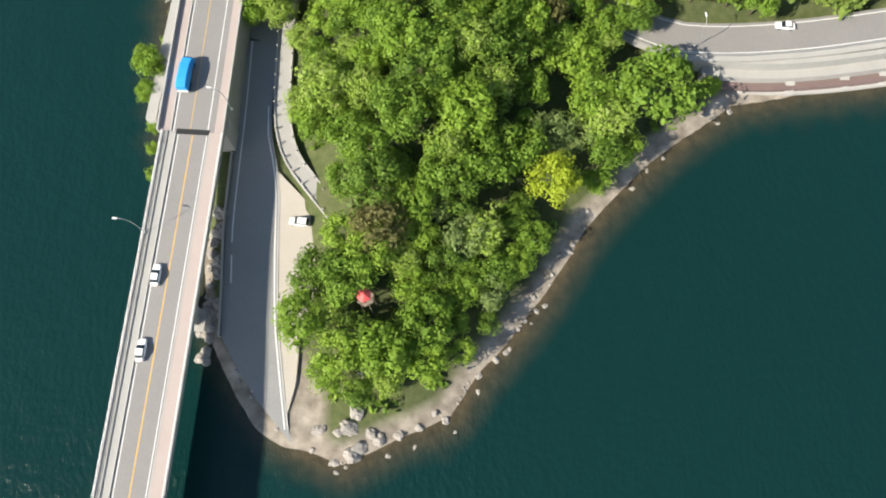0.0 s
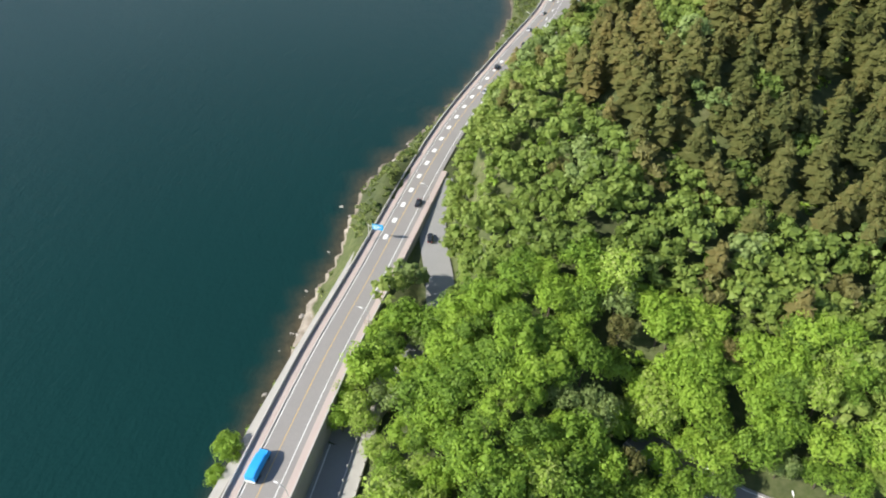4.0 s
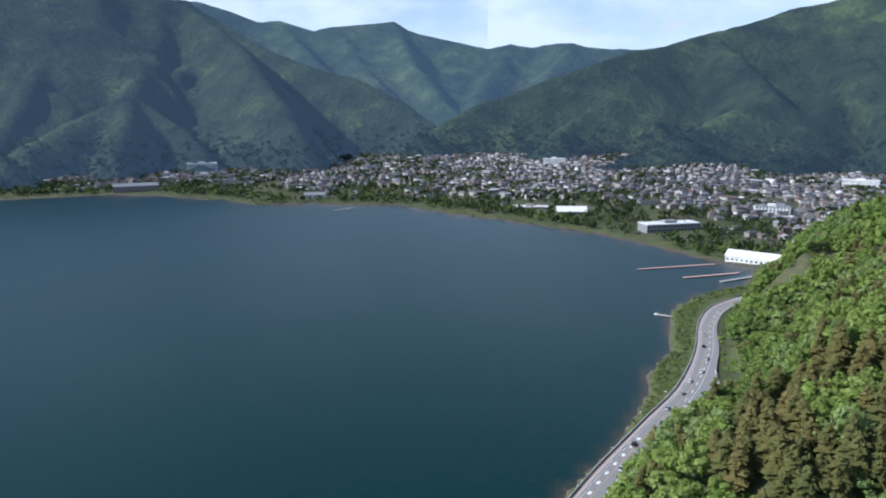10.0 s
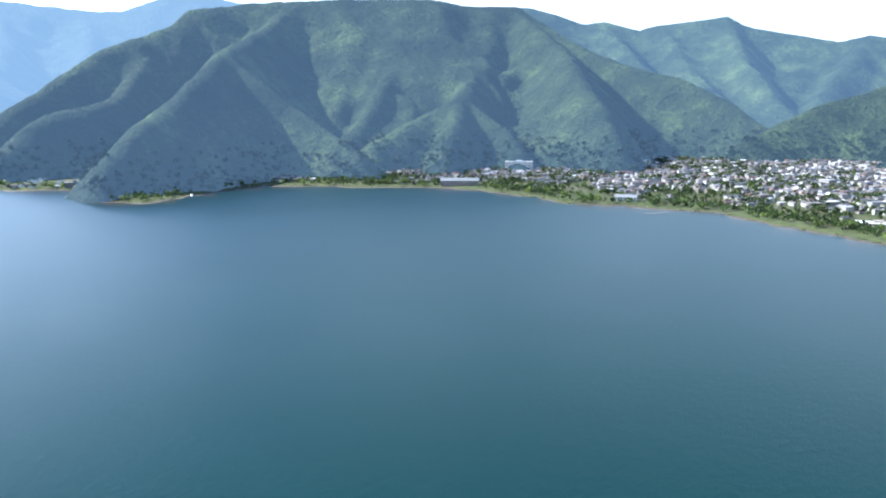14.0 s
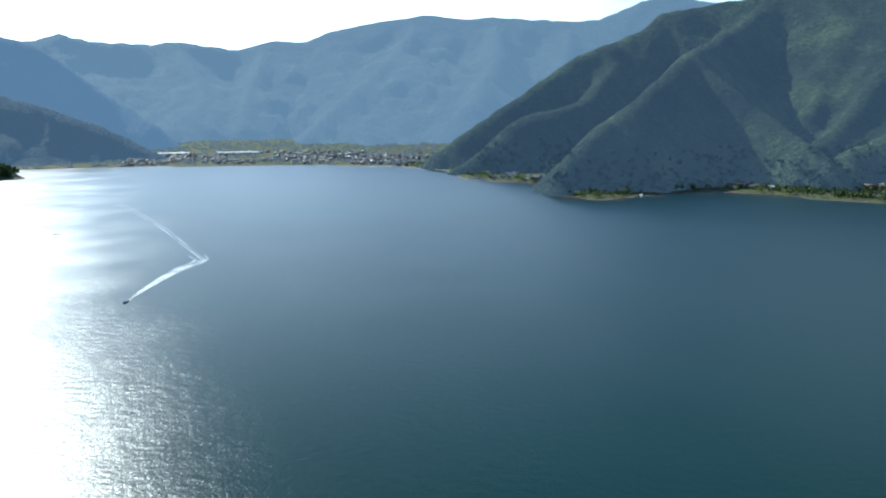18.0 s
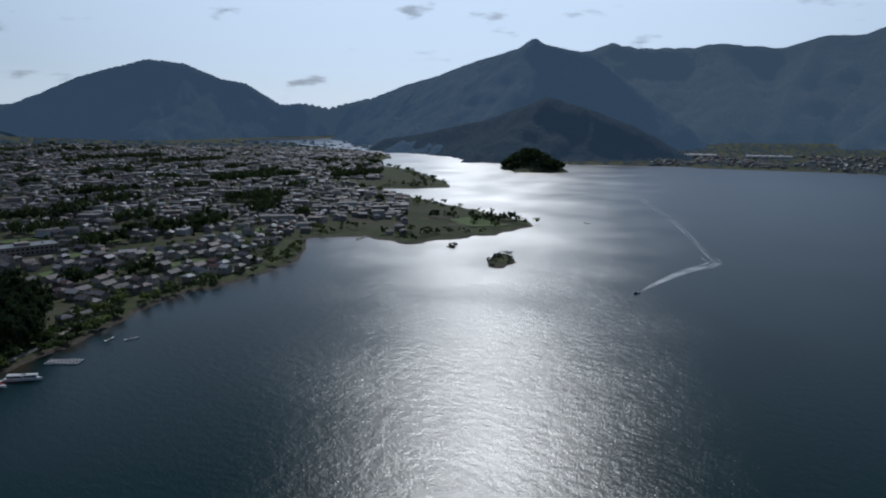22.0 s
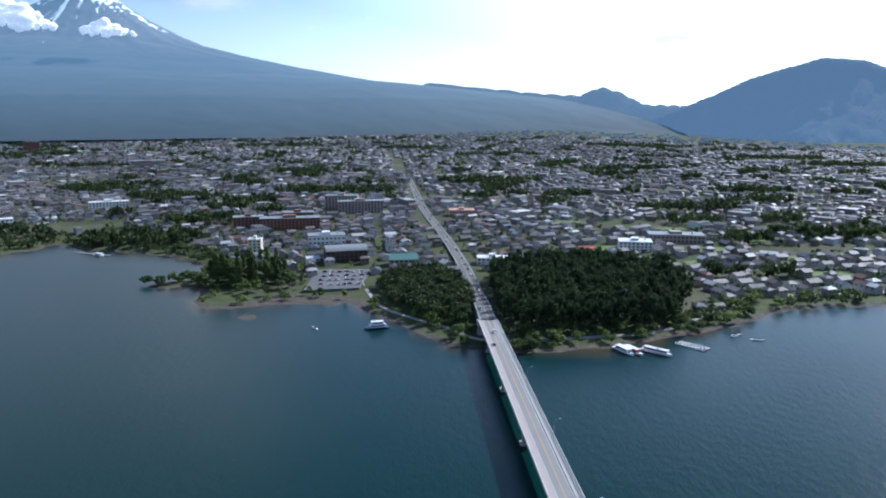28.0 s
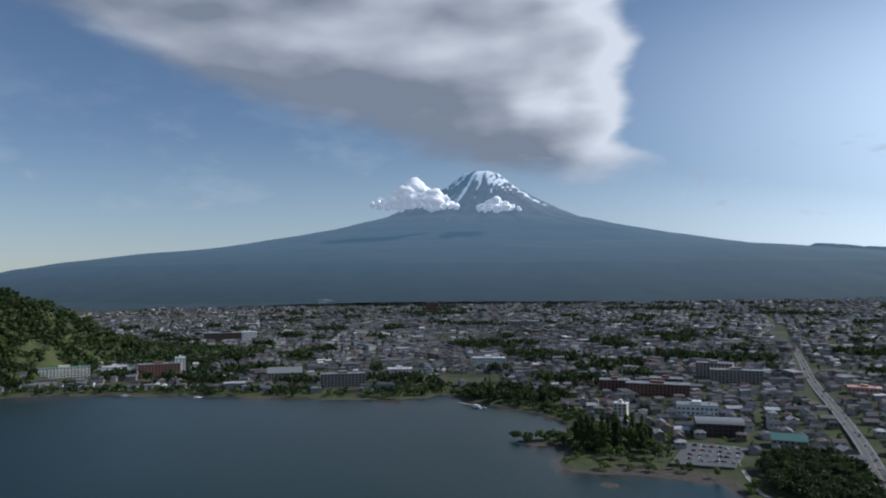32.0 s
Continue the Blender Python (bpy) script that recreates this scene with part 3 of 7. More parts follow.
# dark water below, sky and sun mirrored in the facets of the waves
glossy, under_water, mixed, fres = (m.n.new("ShaderNode" + k) for k in ("BsdfAnisotropic", "BsdfDiffuse", "MixShader", "Fresnel"))
glossy.distribution = "BECKMANN"
m.l.new(m.math("ADD", m.math("MULTIPLY", gust, 0.08), m.math("ADD", m.math("MULTIPLY", m.attr("open_lake"), 0.08), 0.27)), glossy.inputs["Roughness"])
m.l.new(m.b.inputs["Normal"].links[0].from_socket, glossy.inputs["Normal"])
m.l.new(m.b.inputs["Base Color"].links[0].from_socket, under_water.inputs["Color"])
m.l.new(m.b.inputs["Normal"].links[0].from_socket, under_water.inputs["Normal"])
fres.inputs["IOR"].default_value = 1.333
m.l.new(m.math("MULTIPLY", fres.outputs[0], 1.0), mixed.inputs[0])
m.l.new(under_water.outputs[0], mixed.inputs[1])
m.l.new(glossy.outputs[0], mixed.inputs[2])
m.l.new(mixed.outputs[0], m.n["Material Output"].inputs[0])
me = mesh_from("water", np.stack([wx, wy, 0 * wx], 1), wq, [m.m], True)
me.attributes.new("open_lake", "FLOAT", "POINT").data.foreach_set("value", np.clip((np.hypot(wx, wy) - 180) / 620, 0, 1).astype(np.float32))
me.attributes.new("ripple", "FLOAT", "POINT").data.foreach_set("value", np.clip(1.3 - np.hypot(wx, wy) / 700, 0, 1).astype(np.float32))
me.attributes.new("chop", "FLOAT", "POINT").data.foreach_set("value", np.clip(1.3 - np.hypot(wx, wy) / 900, 0, 1).astype(np.float32))
me.attributes.new("depth", "FLOAT", "POINT").data.foreach_set("value", (np.clip(1 + wd / 7.5, 0, 1) ** 1.5).astype(np.float32))
tagged(new("water", me), "deep teal lake water ruffled by the wind", "lake", kind="structure")


# ---- mountains, far behind the rest ----
def range_height(x, y, ridges, slope, gully, seed):
    """Height of a range: the highest of the slopes that fall from its crest lines, cut by gullies."""
    wx_ = x + (fbm(x / 310, y / 310, 3, seed + 40) - 0.5) * 230
    wy_ = y + (fbm(x / 310, y / 310, 3, seed + 50) - 0.5) * 230
    cut = 0.62 * fbm(wx_ / (gully * 1.9), wy_ / (gully * 1.9), 2, seed, True) + 0.38 * fbm(wx_ / (gully * 0.62), wy_ / (gully * 0.62), 3, seed + 9, True)
    z, near = np.full(x.shape, -400.0), np.full(x.shape, 1e9)
    for i, r in enumerate(ridges):
        q, c, s = near_line(x, y, r)
        q = np.sqrt(q * q + 500) - 22
        s = s + (fbm(x / 230, y / 230, 2, seed + 20 + i) - 0.5) * gully * 2.2
        rib = fbm(s / (gully * 0.8), q / 700, 2, seed + 30 + i, True)
        z = np.maximum(z, c - (0.46 * q + 100 * (1 - np.exp(-q / 170))) * slope * (0.86 + 0.22 * rib))
        near = np.minimum(near, q)
    keep = np.clip(near / 170, 0, 1)
    z = z - gully * (0.56 * cut - 0.18) * keep
    return z + (fbm(x / 75, y / 75, 3, seed + 3) - 0.5) * 26 * np.clip(near / 60, 0.35, 1) + (fbm(x / 26, y / 26, 2, seed + 4) - 0.5) * 6


def mountain(name, label, ridges, material, step, slope=0.55, gully=150.0, base=-5.0, seed=1):
    """A range: crest lines with spurs, from which gullied slopes run down to the plain."""
    every = [(p[0], p[1], max(p[2], 30) / (slope * 0.42)) for r in ridges for p in r]
    x0, x1 = max(min(p[0] - p[2] for p in every), -4960), min(max(p[0] + p[2] for p in every), 4960)
    y0, y1 = max(min(p[1] - p[2] for p in every), -4960), min(max(p[1] + p[2] for p in every), 4960)
    nx, ny = int((x1 - x0) / step), int((y1 - y0) / step)
    x, y = np.meshgrid(np.linspace(x0, x1, nx), np.linspace(y0, y1, ny), indexing="ij")
    x, y = x.ravel(), y.ravel()
    z = range_height(x, y, ridges, slope, gully, seed)
    i, j = np.meshgrid(np.arange(nx - 1), np.arange(ny - 1), indexing="ij")
    f = np.stack([i * ny + j, (i + 1) * ny + j, (i + 1) * ny + j + 1, i * ny + j + 1], -1).reshape(-1, 4)
    gr = np.maximum(ground_height(x, y), base)
    f = f[(z > gr - 14)[f].any(1)]
    far = np.hypot(x, y)[f].max(1) < 4980
    return tagged(new(name, mesh_from(name, np.stack([x, y, z], 1), f[far], [material], True)), label, "mountain", kind="structure")


def at(az, dist, el):
    a = radians(az)
    return (-math.sin(a) * dist, math.cos(a) * dist, 145 + dist * math.tan(radians(el)))


def crest(dist, *pts):
    """A crest line from bearings and heights in degrees, at one distance or at one for each point."""
    return [at(p[0], p[2] if len(p) > 2 else dist, p[1]) for p in pts]


# the number after the tint is painted haze: more emission on farther slopes
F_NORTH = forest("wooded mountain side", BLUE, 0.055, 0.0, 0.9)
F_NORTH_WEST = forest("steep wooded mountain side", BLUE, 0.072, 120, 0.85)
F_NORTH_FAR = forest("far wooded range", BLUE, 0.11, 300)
# stronger haze emission painted on the western, lake and southern ranges
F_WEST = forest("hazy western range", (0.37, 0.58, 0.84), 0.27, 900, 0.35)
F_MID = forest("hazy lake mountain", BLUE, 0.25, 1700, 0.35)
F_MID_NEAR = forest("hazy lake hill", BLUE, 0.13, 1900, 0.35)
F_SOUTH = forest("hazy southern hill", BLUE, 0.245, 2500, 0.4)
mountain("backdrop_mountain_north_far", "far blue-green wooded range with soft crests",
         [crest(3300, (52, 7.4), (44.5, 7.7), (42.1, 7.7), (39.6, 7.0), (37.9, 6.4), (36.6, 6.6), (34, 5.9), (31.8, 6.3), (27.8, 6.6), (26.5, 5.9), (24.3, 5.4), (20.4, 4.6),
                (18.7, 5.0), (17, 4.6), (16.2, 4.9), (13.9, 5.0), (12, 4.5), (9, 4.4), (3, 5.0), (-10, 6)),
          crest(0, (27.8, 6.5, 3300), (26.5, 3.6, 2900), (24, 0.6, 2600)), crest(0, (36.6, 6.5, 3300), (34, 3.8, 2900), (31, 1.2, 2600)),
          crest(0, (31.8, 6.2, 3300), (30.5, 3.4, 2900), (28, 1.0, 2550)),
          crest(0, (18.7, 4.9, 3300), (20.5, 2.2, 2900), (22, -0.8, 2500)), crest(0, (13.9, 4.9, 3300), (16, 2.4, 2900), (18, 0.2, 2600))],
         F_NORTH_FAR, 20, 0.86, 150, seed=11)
NORTH = [crest(0, (8.1, 4.3, 2300), (4.5, 5.3, 2430), (1.1, 6.0, 2500), (-1, 6.7, 2550), (-12, 8.5, 2650), (-25, 8, 2700)),
         crest(0, (8.1, 4.3, 2300), (9.1, 4.4, 2250), (11.7, 3.6, 2150), (15.2, 2.4, 2080), (18.7, 1.1, 2000), (21.4, 0.2, 1950), (23.6, -0.9, 1900), (25.4, -1.9, 1850)),
         crest(0, (3.7, 5.2, 2430), (1, 2.8, 2150), (-0.5, 1.0, 1950), (3, -0.6, 1780), (6.3, -2.6, 1620), (10.6, -4.4, 1500)),
         crest(0, (9.1, 4.3, 2250), (9.9, 1.4, 2050), (14.2, -1.1, 1850), (16, -3.0, 1720)),
         crest(0, (-1, 6.5, 2550), (-5.9, 4.5, 2450), (-5.4, 2.2, 2200), (-3.7, -0.2, 1980), (-1.9, -1.9, 1800), (-0.5, -3.6, 1660)),
         crest(0, (-12, 8, 2600), (-11, 3, 2200), (-9, -0.5, 1900))]
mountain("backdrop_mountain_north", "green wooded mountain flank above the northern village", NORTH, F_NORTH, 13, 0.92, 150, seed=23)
NORTH_WEST = [crest(0, (84.6, -3.0, 1880), (81, -0.5, 1950), (78.9, 0.8, 2000), (76.6, 2.5, 2060), (73.9, 4.3, 2150), (70.9, 5.4, 2230), (69.1, 6.1, 2260), (67.8, 7.2, 2300), (65.7, 7.6, 2330),
                    (63.5, 7.8, 2350), (59, 8.2, 2350), (54, 8.4, 2350), (49.7, 8.4, 2360), (47.5, 7.9, 2400), (43.2, 7.8, 2450)),
              crest(0, (43.2, 7.8, 2450), (39.8, 5.7, 2350), (37.2, 4.4, 2250), (34.7, 3.3, 2150), (30.7, 2.3, 2050), (26.9, 0.4, 1950), (25, -1.0, 1900)),
              crest(0, (43.2, 7.6, 2430), (39.8, 4.9, 2150), (38.4, 3.0, 1900), (36.5, 0.3, 1720), (35, -3, 1580)),
              crest(0, (44.9, 7.2, 2400), (46.2, 3.9, 2150), (47.4, 1.2, 1850), (48, -0.8, 1700), (49, -3.5, 1560)),
              crest(0, (47.4, 1.1, 1850), (50.6, -0.4, 1750), (54.6, -2.5, 1640)), crest(0, (47.4, 1.1, 1850), (44, -1.4, 1740), (42.9, -3.0, 1650)),
              crest(0, (49.3, 7.4, 2350), (48.8, 4.0, 2150), (50.6, 1.7, 2000), (52.5, -0.4, 1880)),
              crest(0, (52.3, 7.8, 2350), (51.9, 4.6, 2150), (53.7, 2.1, 1950), (54.6, 0.3, 1850), (56, -1.5, 1750)),
              crest(0, (57.2, 7.9, 2350), (56.3, 4.6, 2150), (56.8, 1.6, 1950), (57.5, 0.0, 1850)),
              crest(0, (60.6, 7.8, 2350), (62.4, 6.3, 2200), (64.1, 5.2, 2000), (65.8, 4.3, 1800), (67.5, 2.6, 1660), (69.4, 0.8, 1540), (72.3, -1.3, 1410), (74.4, -3.6, 1330), (75, -5.4, 1290)),
              crest(0, (65.8, 4.3, 1800), (63.8, 2.9, 1750), (60.8, 0.3, 1680), (58, -1.5, 1600), (55.5, -3.6, 1520)),
              crest(0, (70.5, 4.6, 2200), (73, 1.2, 1980), (75, 0.5, 1850), (77.3, -0.1, 1800), (79.2, -1.1, 1760), (81.5, -3.2, 1710), (83, -4.3, 1690))]
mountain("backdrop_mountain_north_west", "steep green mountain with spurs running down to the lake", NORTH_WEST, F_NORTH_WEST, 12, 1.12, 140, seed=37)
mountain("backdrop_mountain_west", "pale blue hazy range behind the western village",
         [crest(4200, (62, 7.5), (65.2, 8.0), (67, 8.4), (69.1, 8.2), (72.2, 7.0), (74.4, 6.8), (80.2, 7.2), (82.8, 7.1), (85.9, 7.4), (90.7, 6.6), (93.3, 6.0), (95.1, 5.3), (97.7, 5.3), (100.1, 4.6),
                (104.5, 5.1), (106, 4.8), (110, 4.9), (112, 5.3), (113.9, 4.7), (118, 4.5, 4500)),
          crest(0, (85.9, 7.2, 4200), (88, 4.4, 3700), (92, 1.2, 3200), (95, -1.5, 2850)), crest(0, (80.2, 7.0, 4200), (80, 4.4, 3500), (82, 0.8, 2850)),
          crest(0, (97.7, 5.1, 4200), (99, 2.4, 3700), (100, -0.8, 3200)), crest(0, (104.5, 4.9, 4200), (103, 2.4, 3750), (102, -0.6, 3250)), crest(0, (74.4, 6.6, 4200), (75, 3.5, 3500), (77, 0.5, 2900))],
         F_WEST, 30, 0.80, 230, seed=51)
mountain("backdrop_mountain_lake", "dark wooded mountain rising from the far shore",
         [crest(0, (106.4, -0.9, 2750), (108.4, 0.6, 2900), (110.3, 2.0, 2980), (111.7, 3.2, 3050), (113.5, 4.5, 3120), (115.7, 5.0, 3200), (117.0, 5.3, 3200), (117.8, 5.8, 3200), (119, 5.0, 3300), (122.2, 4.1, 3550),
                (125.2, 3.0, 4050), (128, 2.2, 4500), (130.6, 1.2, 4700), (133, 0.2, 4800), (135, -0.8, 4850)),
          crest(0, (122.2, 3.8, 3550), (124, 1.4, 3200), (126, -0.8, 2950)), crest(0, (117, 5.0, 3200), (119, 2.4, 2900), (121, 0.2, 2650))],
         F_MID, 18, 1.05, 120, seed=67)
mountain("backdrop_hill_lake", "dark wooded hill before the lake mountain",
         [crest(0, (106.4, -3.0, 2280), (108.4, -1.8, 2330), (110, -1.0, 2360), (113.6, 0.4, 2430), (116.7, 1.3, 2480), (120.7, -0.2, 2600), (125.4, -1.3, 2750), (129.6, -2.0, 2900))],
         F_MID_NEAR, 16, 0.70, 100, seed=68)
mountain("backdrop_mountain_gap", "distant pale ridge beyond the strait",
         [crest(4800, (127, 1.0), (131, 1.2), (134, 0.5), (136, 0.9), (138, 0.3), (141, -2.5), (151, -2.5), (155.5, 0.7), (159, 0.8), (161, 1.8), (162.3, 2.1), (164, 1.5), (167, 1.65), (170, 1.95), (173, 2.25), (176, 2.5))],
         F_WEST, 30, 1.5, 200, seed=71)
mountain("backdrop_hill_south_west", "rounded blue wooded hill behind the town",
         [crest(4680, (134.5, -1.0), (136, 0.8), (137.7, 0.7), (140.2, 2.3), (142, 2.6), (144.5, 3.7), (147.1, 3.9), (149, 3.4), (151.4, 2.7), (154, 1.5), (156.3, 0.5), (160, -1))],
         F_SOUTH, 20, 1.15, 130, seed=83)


def above_slopes(x, y):
    """True where the plain lies open, clear of the northern mountains."""
    z = np.maximum(range_height(x, y, NORTH, 0.92, 150, 23), range_height(x, y, NORTH_WEST, 1.12, 140, 37))
    return ground_height(x, y) > z - 1.0


# ---- the volcano ----
def volcano():
    d0 = 4650.0
    cx, cy, _ = at(VOLCANO_AZ, d0, 0)
    fa = radians(VOLCANO_AZ)
    fx, fy = -math.sin(fa), math.cos(fa)
    u = np.linspace(-3700, 3700, 420)
    v = np.linspace(-2000, 300, 150)
    uu, vv = np.meshgrid(u, v, indexing="ij")
    r = np.sqrt(uu ** 2 + (vv * 1.9) ** 2)
    ang = np.arctan2(vv * 1.9, uu)
    prof_r = np.array([0, 60, 115, 220, 370, 640, 900, 1230, 1700, 2300, 3000, 3800, 4600])
    prof_e = np.array([8.55, 8.75, 8.6, 7.7, 6.6, 5.05, 4.3, 3.5, 2.6, 1.9, 0.9, -1.05, -2.0])
    # the western flank runs out in a long low shoulder
    shoulder = np.clip(uu / 2300, 0, 1) * np.clip((vv + 1500) / 800, 0, 1) * np.interp(r, [1800, 2450, 2950, 3400, 3950, 4600], [0, 0.2, 0.4, 0.9, 1.6, 1.4])
    z = 145 + d0 * np.tan(np.radians(np.interp(r, prof_r, prof_e) + shoulder))
    z += np.clip(r / 500, 0, 1) * (fbm(uu / 420, vv / 420, 3, 5) - 0.5) * 22 - np.clip(r / 200, 0, 1) * np.clip(1.5 - r / 900, 0, 1) * 26 * fbm(ang * 9, r / 800, 3, 8, True)
    z += (fbm(uu / 60, vv / 60, 3, 15) - 0.5) * 2.5
    x, y = cx + uu * fy + vv * fx, cy - uu * fx + vv * fy
    nx, ny = uu.shape
    i, j = np.meshgrid(np.arange(nx - 1), np.arange(ny - 1), indexing="ij")
    f = np.stack([i * ny + j, (i + 1) * ny + j, (i + 1) * ny + j + 1, i * ny + j + 1], -1).reshape(-1, 4)
    ok = (np.hypot(x, y).ravel()[f].max(1) < 4990) & (z.ravel()[f].max(1) > 20)
    m = Mat("volcano slopes with streaks of snow", 0.95)
    sx = m.n.new("ShaderNodeSeparateXYZ")
    m.l.new(m.where, sx.inputs[0])
    zz = sx.outputs[2]
    trees = m.ramp(m.noise(0.010, 6, 0.65), (0.35, (0.005, 0.009, 0.010)), (0.65, (0.013, 0.019, 0.018)))
    rock = m.ramp(m.noise(0.02, 5), (0.3, (0.05, 0.05, 0.058)), (0.7, (0.085, 0.08, 0.085)))
    hi = m.math("MULTIPLY", m.math("SUBTRACT", zz, 430.0), 0.006)
    ground_c = m.mix(m.ramp(hi, (0, (0, 0, 0)), (1, (1, 1, 1))), trees, rock)
    streak = m.math("ADD", m.attr("gully"), m.math("MULTIPLY", m.math("SUBTRACT", zz, 760.0), 0.0016))
    m.colour(m.mix(m.ramp(streak, (0.47, (0, 0, 0)), (0.56, (1, 1, 1))), ground_c, (0.80, 0.82, 0.85)))
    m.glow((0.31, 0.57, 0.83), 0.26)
    # painted haze: the blue emission grows from the foot to the upper slopes
    haze_glow = m.ramp(m.math("MULTIPLY", m.math("SUBTRACT", zz, 60.0), 0.003), (0.0, (0.09, 0.09, 0.09)), (0.4, (0.17, 0.17, 0.17)), (1.0, (0.26, 0.26, 0.26)))
    m.l.new(haze_glow, m.b.inputs["Emission Strength"])
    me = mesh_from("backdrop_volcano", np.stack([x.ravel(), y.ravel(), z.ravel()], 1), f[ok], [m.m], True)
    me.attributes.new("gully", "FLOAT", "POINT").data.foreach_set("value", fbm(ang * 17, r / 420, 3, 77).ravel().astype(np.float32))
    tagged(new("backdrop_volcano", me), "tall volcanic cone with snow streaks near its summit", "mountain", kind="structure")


volcano()


# ---- roads ----
def road_piece(pts, left, right, name, label, mat, lift=0.0, thick=0.35, step=4.0):
    ob = part(name, ribbon(pts, left, right, thick, lift, step), mat)
    return tagged(ob, label, "road", kind="structure")


def dashes(line, off, on, gap, width, lift, material, parent, name, start=0.0, stop=1e9):
    """Separate strokes of paint along a line."""
    pts, run, s = smooth_line(line, 1.0), 0.0, start
    acc = [0.0]
    for a, b in zip(pts, pts[1:]):
        acc.append(acc[-1] + (b - a).length)

    def spot(d):
        i = min(max(int(np.searchsorted(acc, d)), 1), len(pts) - 1)
        k = (d - acc[i - 1]) / (acc[i] - acc[i - 1])
        p, q = pts[i - 1], pts[i]
        n = Vector((q.y - p.y, p.x - q.x, 0)).normalized()
        return p.lerp(q, k), n
    while s + on < min(acc[-1], stop):
        bm = bmesh.new()
        (p, n), (q, n2) = spot(s), spot(s + on)
        vs = [bm.verts.new(v + Vector((0, 0, lift))) for v in (p + n * (off - width / 2), p + n * (off + width / 2), q + n2 * (off + width / 2), q + n2 * (off - width / 2))]
        f = bm.faces.new(vs)
        if f.normal.z < 0:
            f.normal_flip()
        part(name, bm, material, parent)
        s += on + gap


main = road_piece(MAIN_ROAD, lambda k: -4.6, lambda k: 4.4 + 10.5 * math.exp(-((k - 0.54) / 0.055) ** 2) + 2.0 * math.exp(-((k - 0.66) / 0.10) ** 2),
                  "road", "pale grey two-lane lakeside road with worn markings", M_ASPHALT, thick=0.6)
part("sidewalk", ribbon(MAIN_ROAD, -7.0, -4.6, 0.7, 0.16), M_PAVING, main, "pinkish paved footway")
part("kerb", ribbon(MAIN_ROAD, -4.75, -4.5, 0.5, 0.2), M_PALE_CONCRETE, main)
part("edge_line", ribbon(MAIN_ROAD, -4.15, -3.98, 0, 0.012), M_LINE, main)
part("edge_line", ribbon(MAIN_ROAD, 2.9, 3.07, 0, 0.012), M_LINE, main)
part("centre_line", ribbon(MAIN_ROAD, -0.75, -0.6, 0, 0.012), M_YELLOW, main)
part("parapet", ribbon(MAIN_ROAD, -7.35, -7.0, 1.9, 1.0), M_PALE_CONCRETE, main, "pale concrete parapet")
part("shoulder", ribbon(MAIN_ROAD[:4], 4.4, 6.2, 0.7, 0.14), M_PAVING, main)
part("parapet", ribbon(MAIN_ROAD[:3], 6.2, 6.5, 1.9, 0.9), M_PALE_CONCRETE, main, "pale concrete parapet")
part("retaining_wall", ribbon(MAIN_ROAD[:5], -7.3, -6.9, 10.5, -0.5), M_CONCRETE, main, "tall concrete retaining wall")
part("retaining_wall", ribbon(MAIN_ROAD[:4], 6.1, 6.5, 8.0, -0.5), M_CONCRETE, main, "tall concrete retaining wall")
part("girder", ribbon(MAIN_ROAD[:3], -6.9, 6.1, 1.2, -0.62), M_CONCRETE, main, "concrete viaduct deck")
part("beach_walk", ribbon([(-64.5, 66, 8.2), (-62.3, 108, 8.0), (-60.2, 140, 7.6), (-59.5, 158, 7.3)], -1.2, 1.0, 6.5, 0), M_CONCRETE, main, "low concrete ledge beside the road")
# tapering arrow strokes that slow the traffic
for s0 in range(96, 240, 9):
    dashes(MAIN_ROAD, -2.3, 2.6, 400, 1.3, 0.014, M_LINE, main, "chevron_mark", s0)
for s0 in range(285, 460, 12):
    dashes(MAIN_ROAD, 1.0, 4.0, 400, 0.5, 0.014, M_LINE, main, "chevron_mark", s0)
for k in range(6):
    dashes(MAIN_ROAD, 3.6 + 0.2 * k, 0.7, 400, 3.2, 0.014, M_LINE, main, "hatch_mark", 276 + 1.8 * k)
island_bm = bmesh.new()
bmesh.ops.create_cone(island_bm, cap_ends=True, segments=20, radius1=5.5, radius2=5.1, depth=0.5, matrix=Matrix.Translation((-14.0, 349, 5.1)) @ Matrix.Rotation(-0.35, 4, "Z") @ Matrix.Diagonal((0.75, 2.1, 1, 1)))
part("traffic_island", island_bm, worn("dry grass on the traffic island", (0.16, 0.15, 0.075), (0.25, 0.22, 0.12), 0.6), main, "low traffic island of dry grass")
part("edge_line", ribbon([(-7.6, 340, 5.02), (-7.9, 356, 5.02), (-10.4, 374, 5.02), (-13.2, 396, 5.02)], -0.15, 0.15, 0, 0.02), M_LINE, main)

low = road_piece(LOWER_ROAD[4:], -4.0, 4.2, "road", "dark asphalt slip road running down into the lake", M_DARK_ASPHALT, thick=0.5)


def slope_of(y):
    return float(np.interp(y, [0, 15, 26, 40, 58, 88], [0.05, 1.1, 2.0, 2.8, 3.5, 4.4]))


SLIP_L = [(-30.3, 0.9), (-32.2, 2.8), (-37.2, 8.1), (-42.6, 15.3), (-46.2, 21.2), (-46.7, 32.2), (-47.5, 44.4), (-47.5, 57.3), (-47.4, 70.7), (-47.6, 88)]
SLIP_R = [(-30.1, 0.9), (-31.0, 3.3), (-33.2, 15.4), (-34.8, 25.7), (-35.9, 38.9), (-36.8, 52), (-38.2, 59.7), (-39.6, 65), (-40.2, 72), (-40.4, 88)]
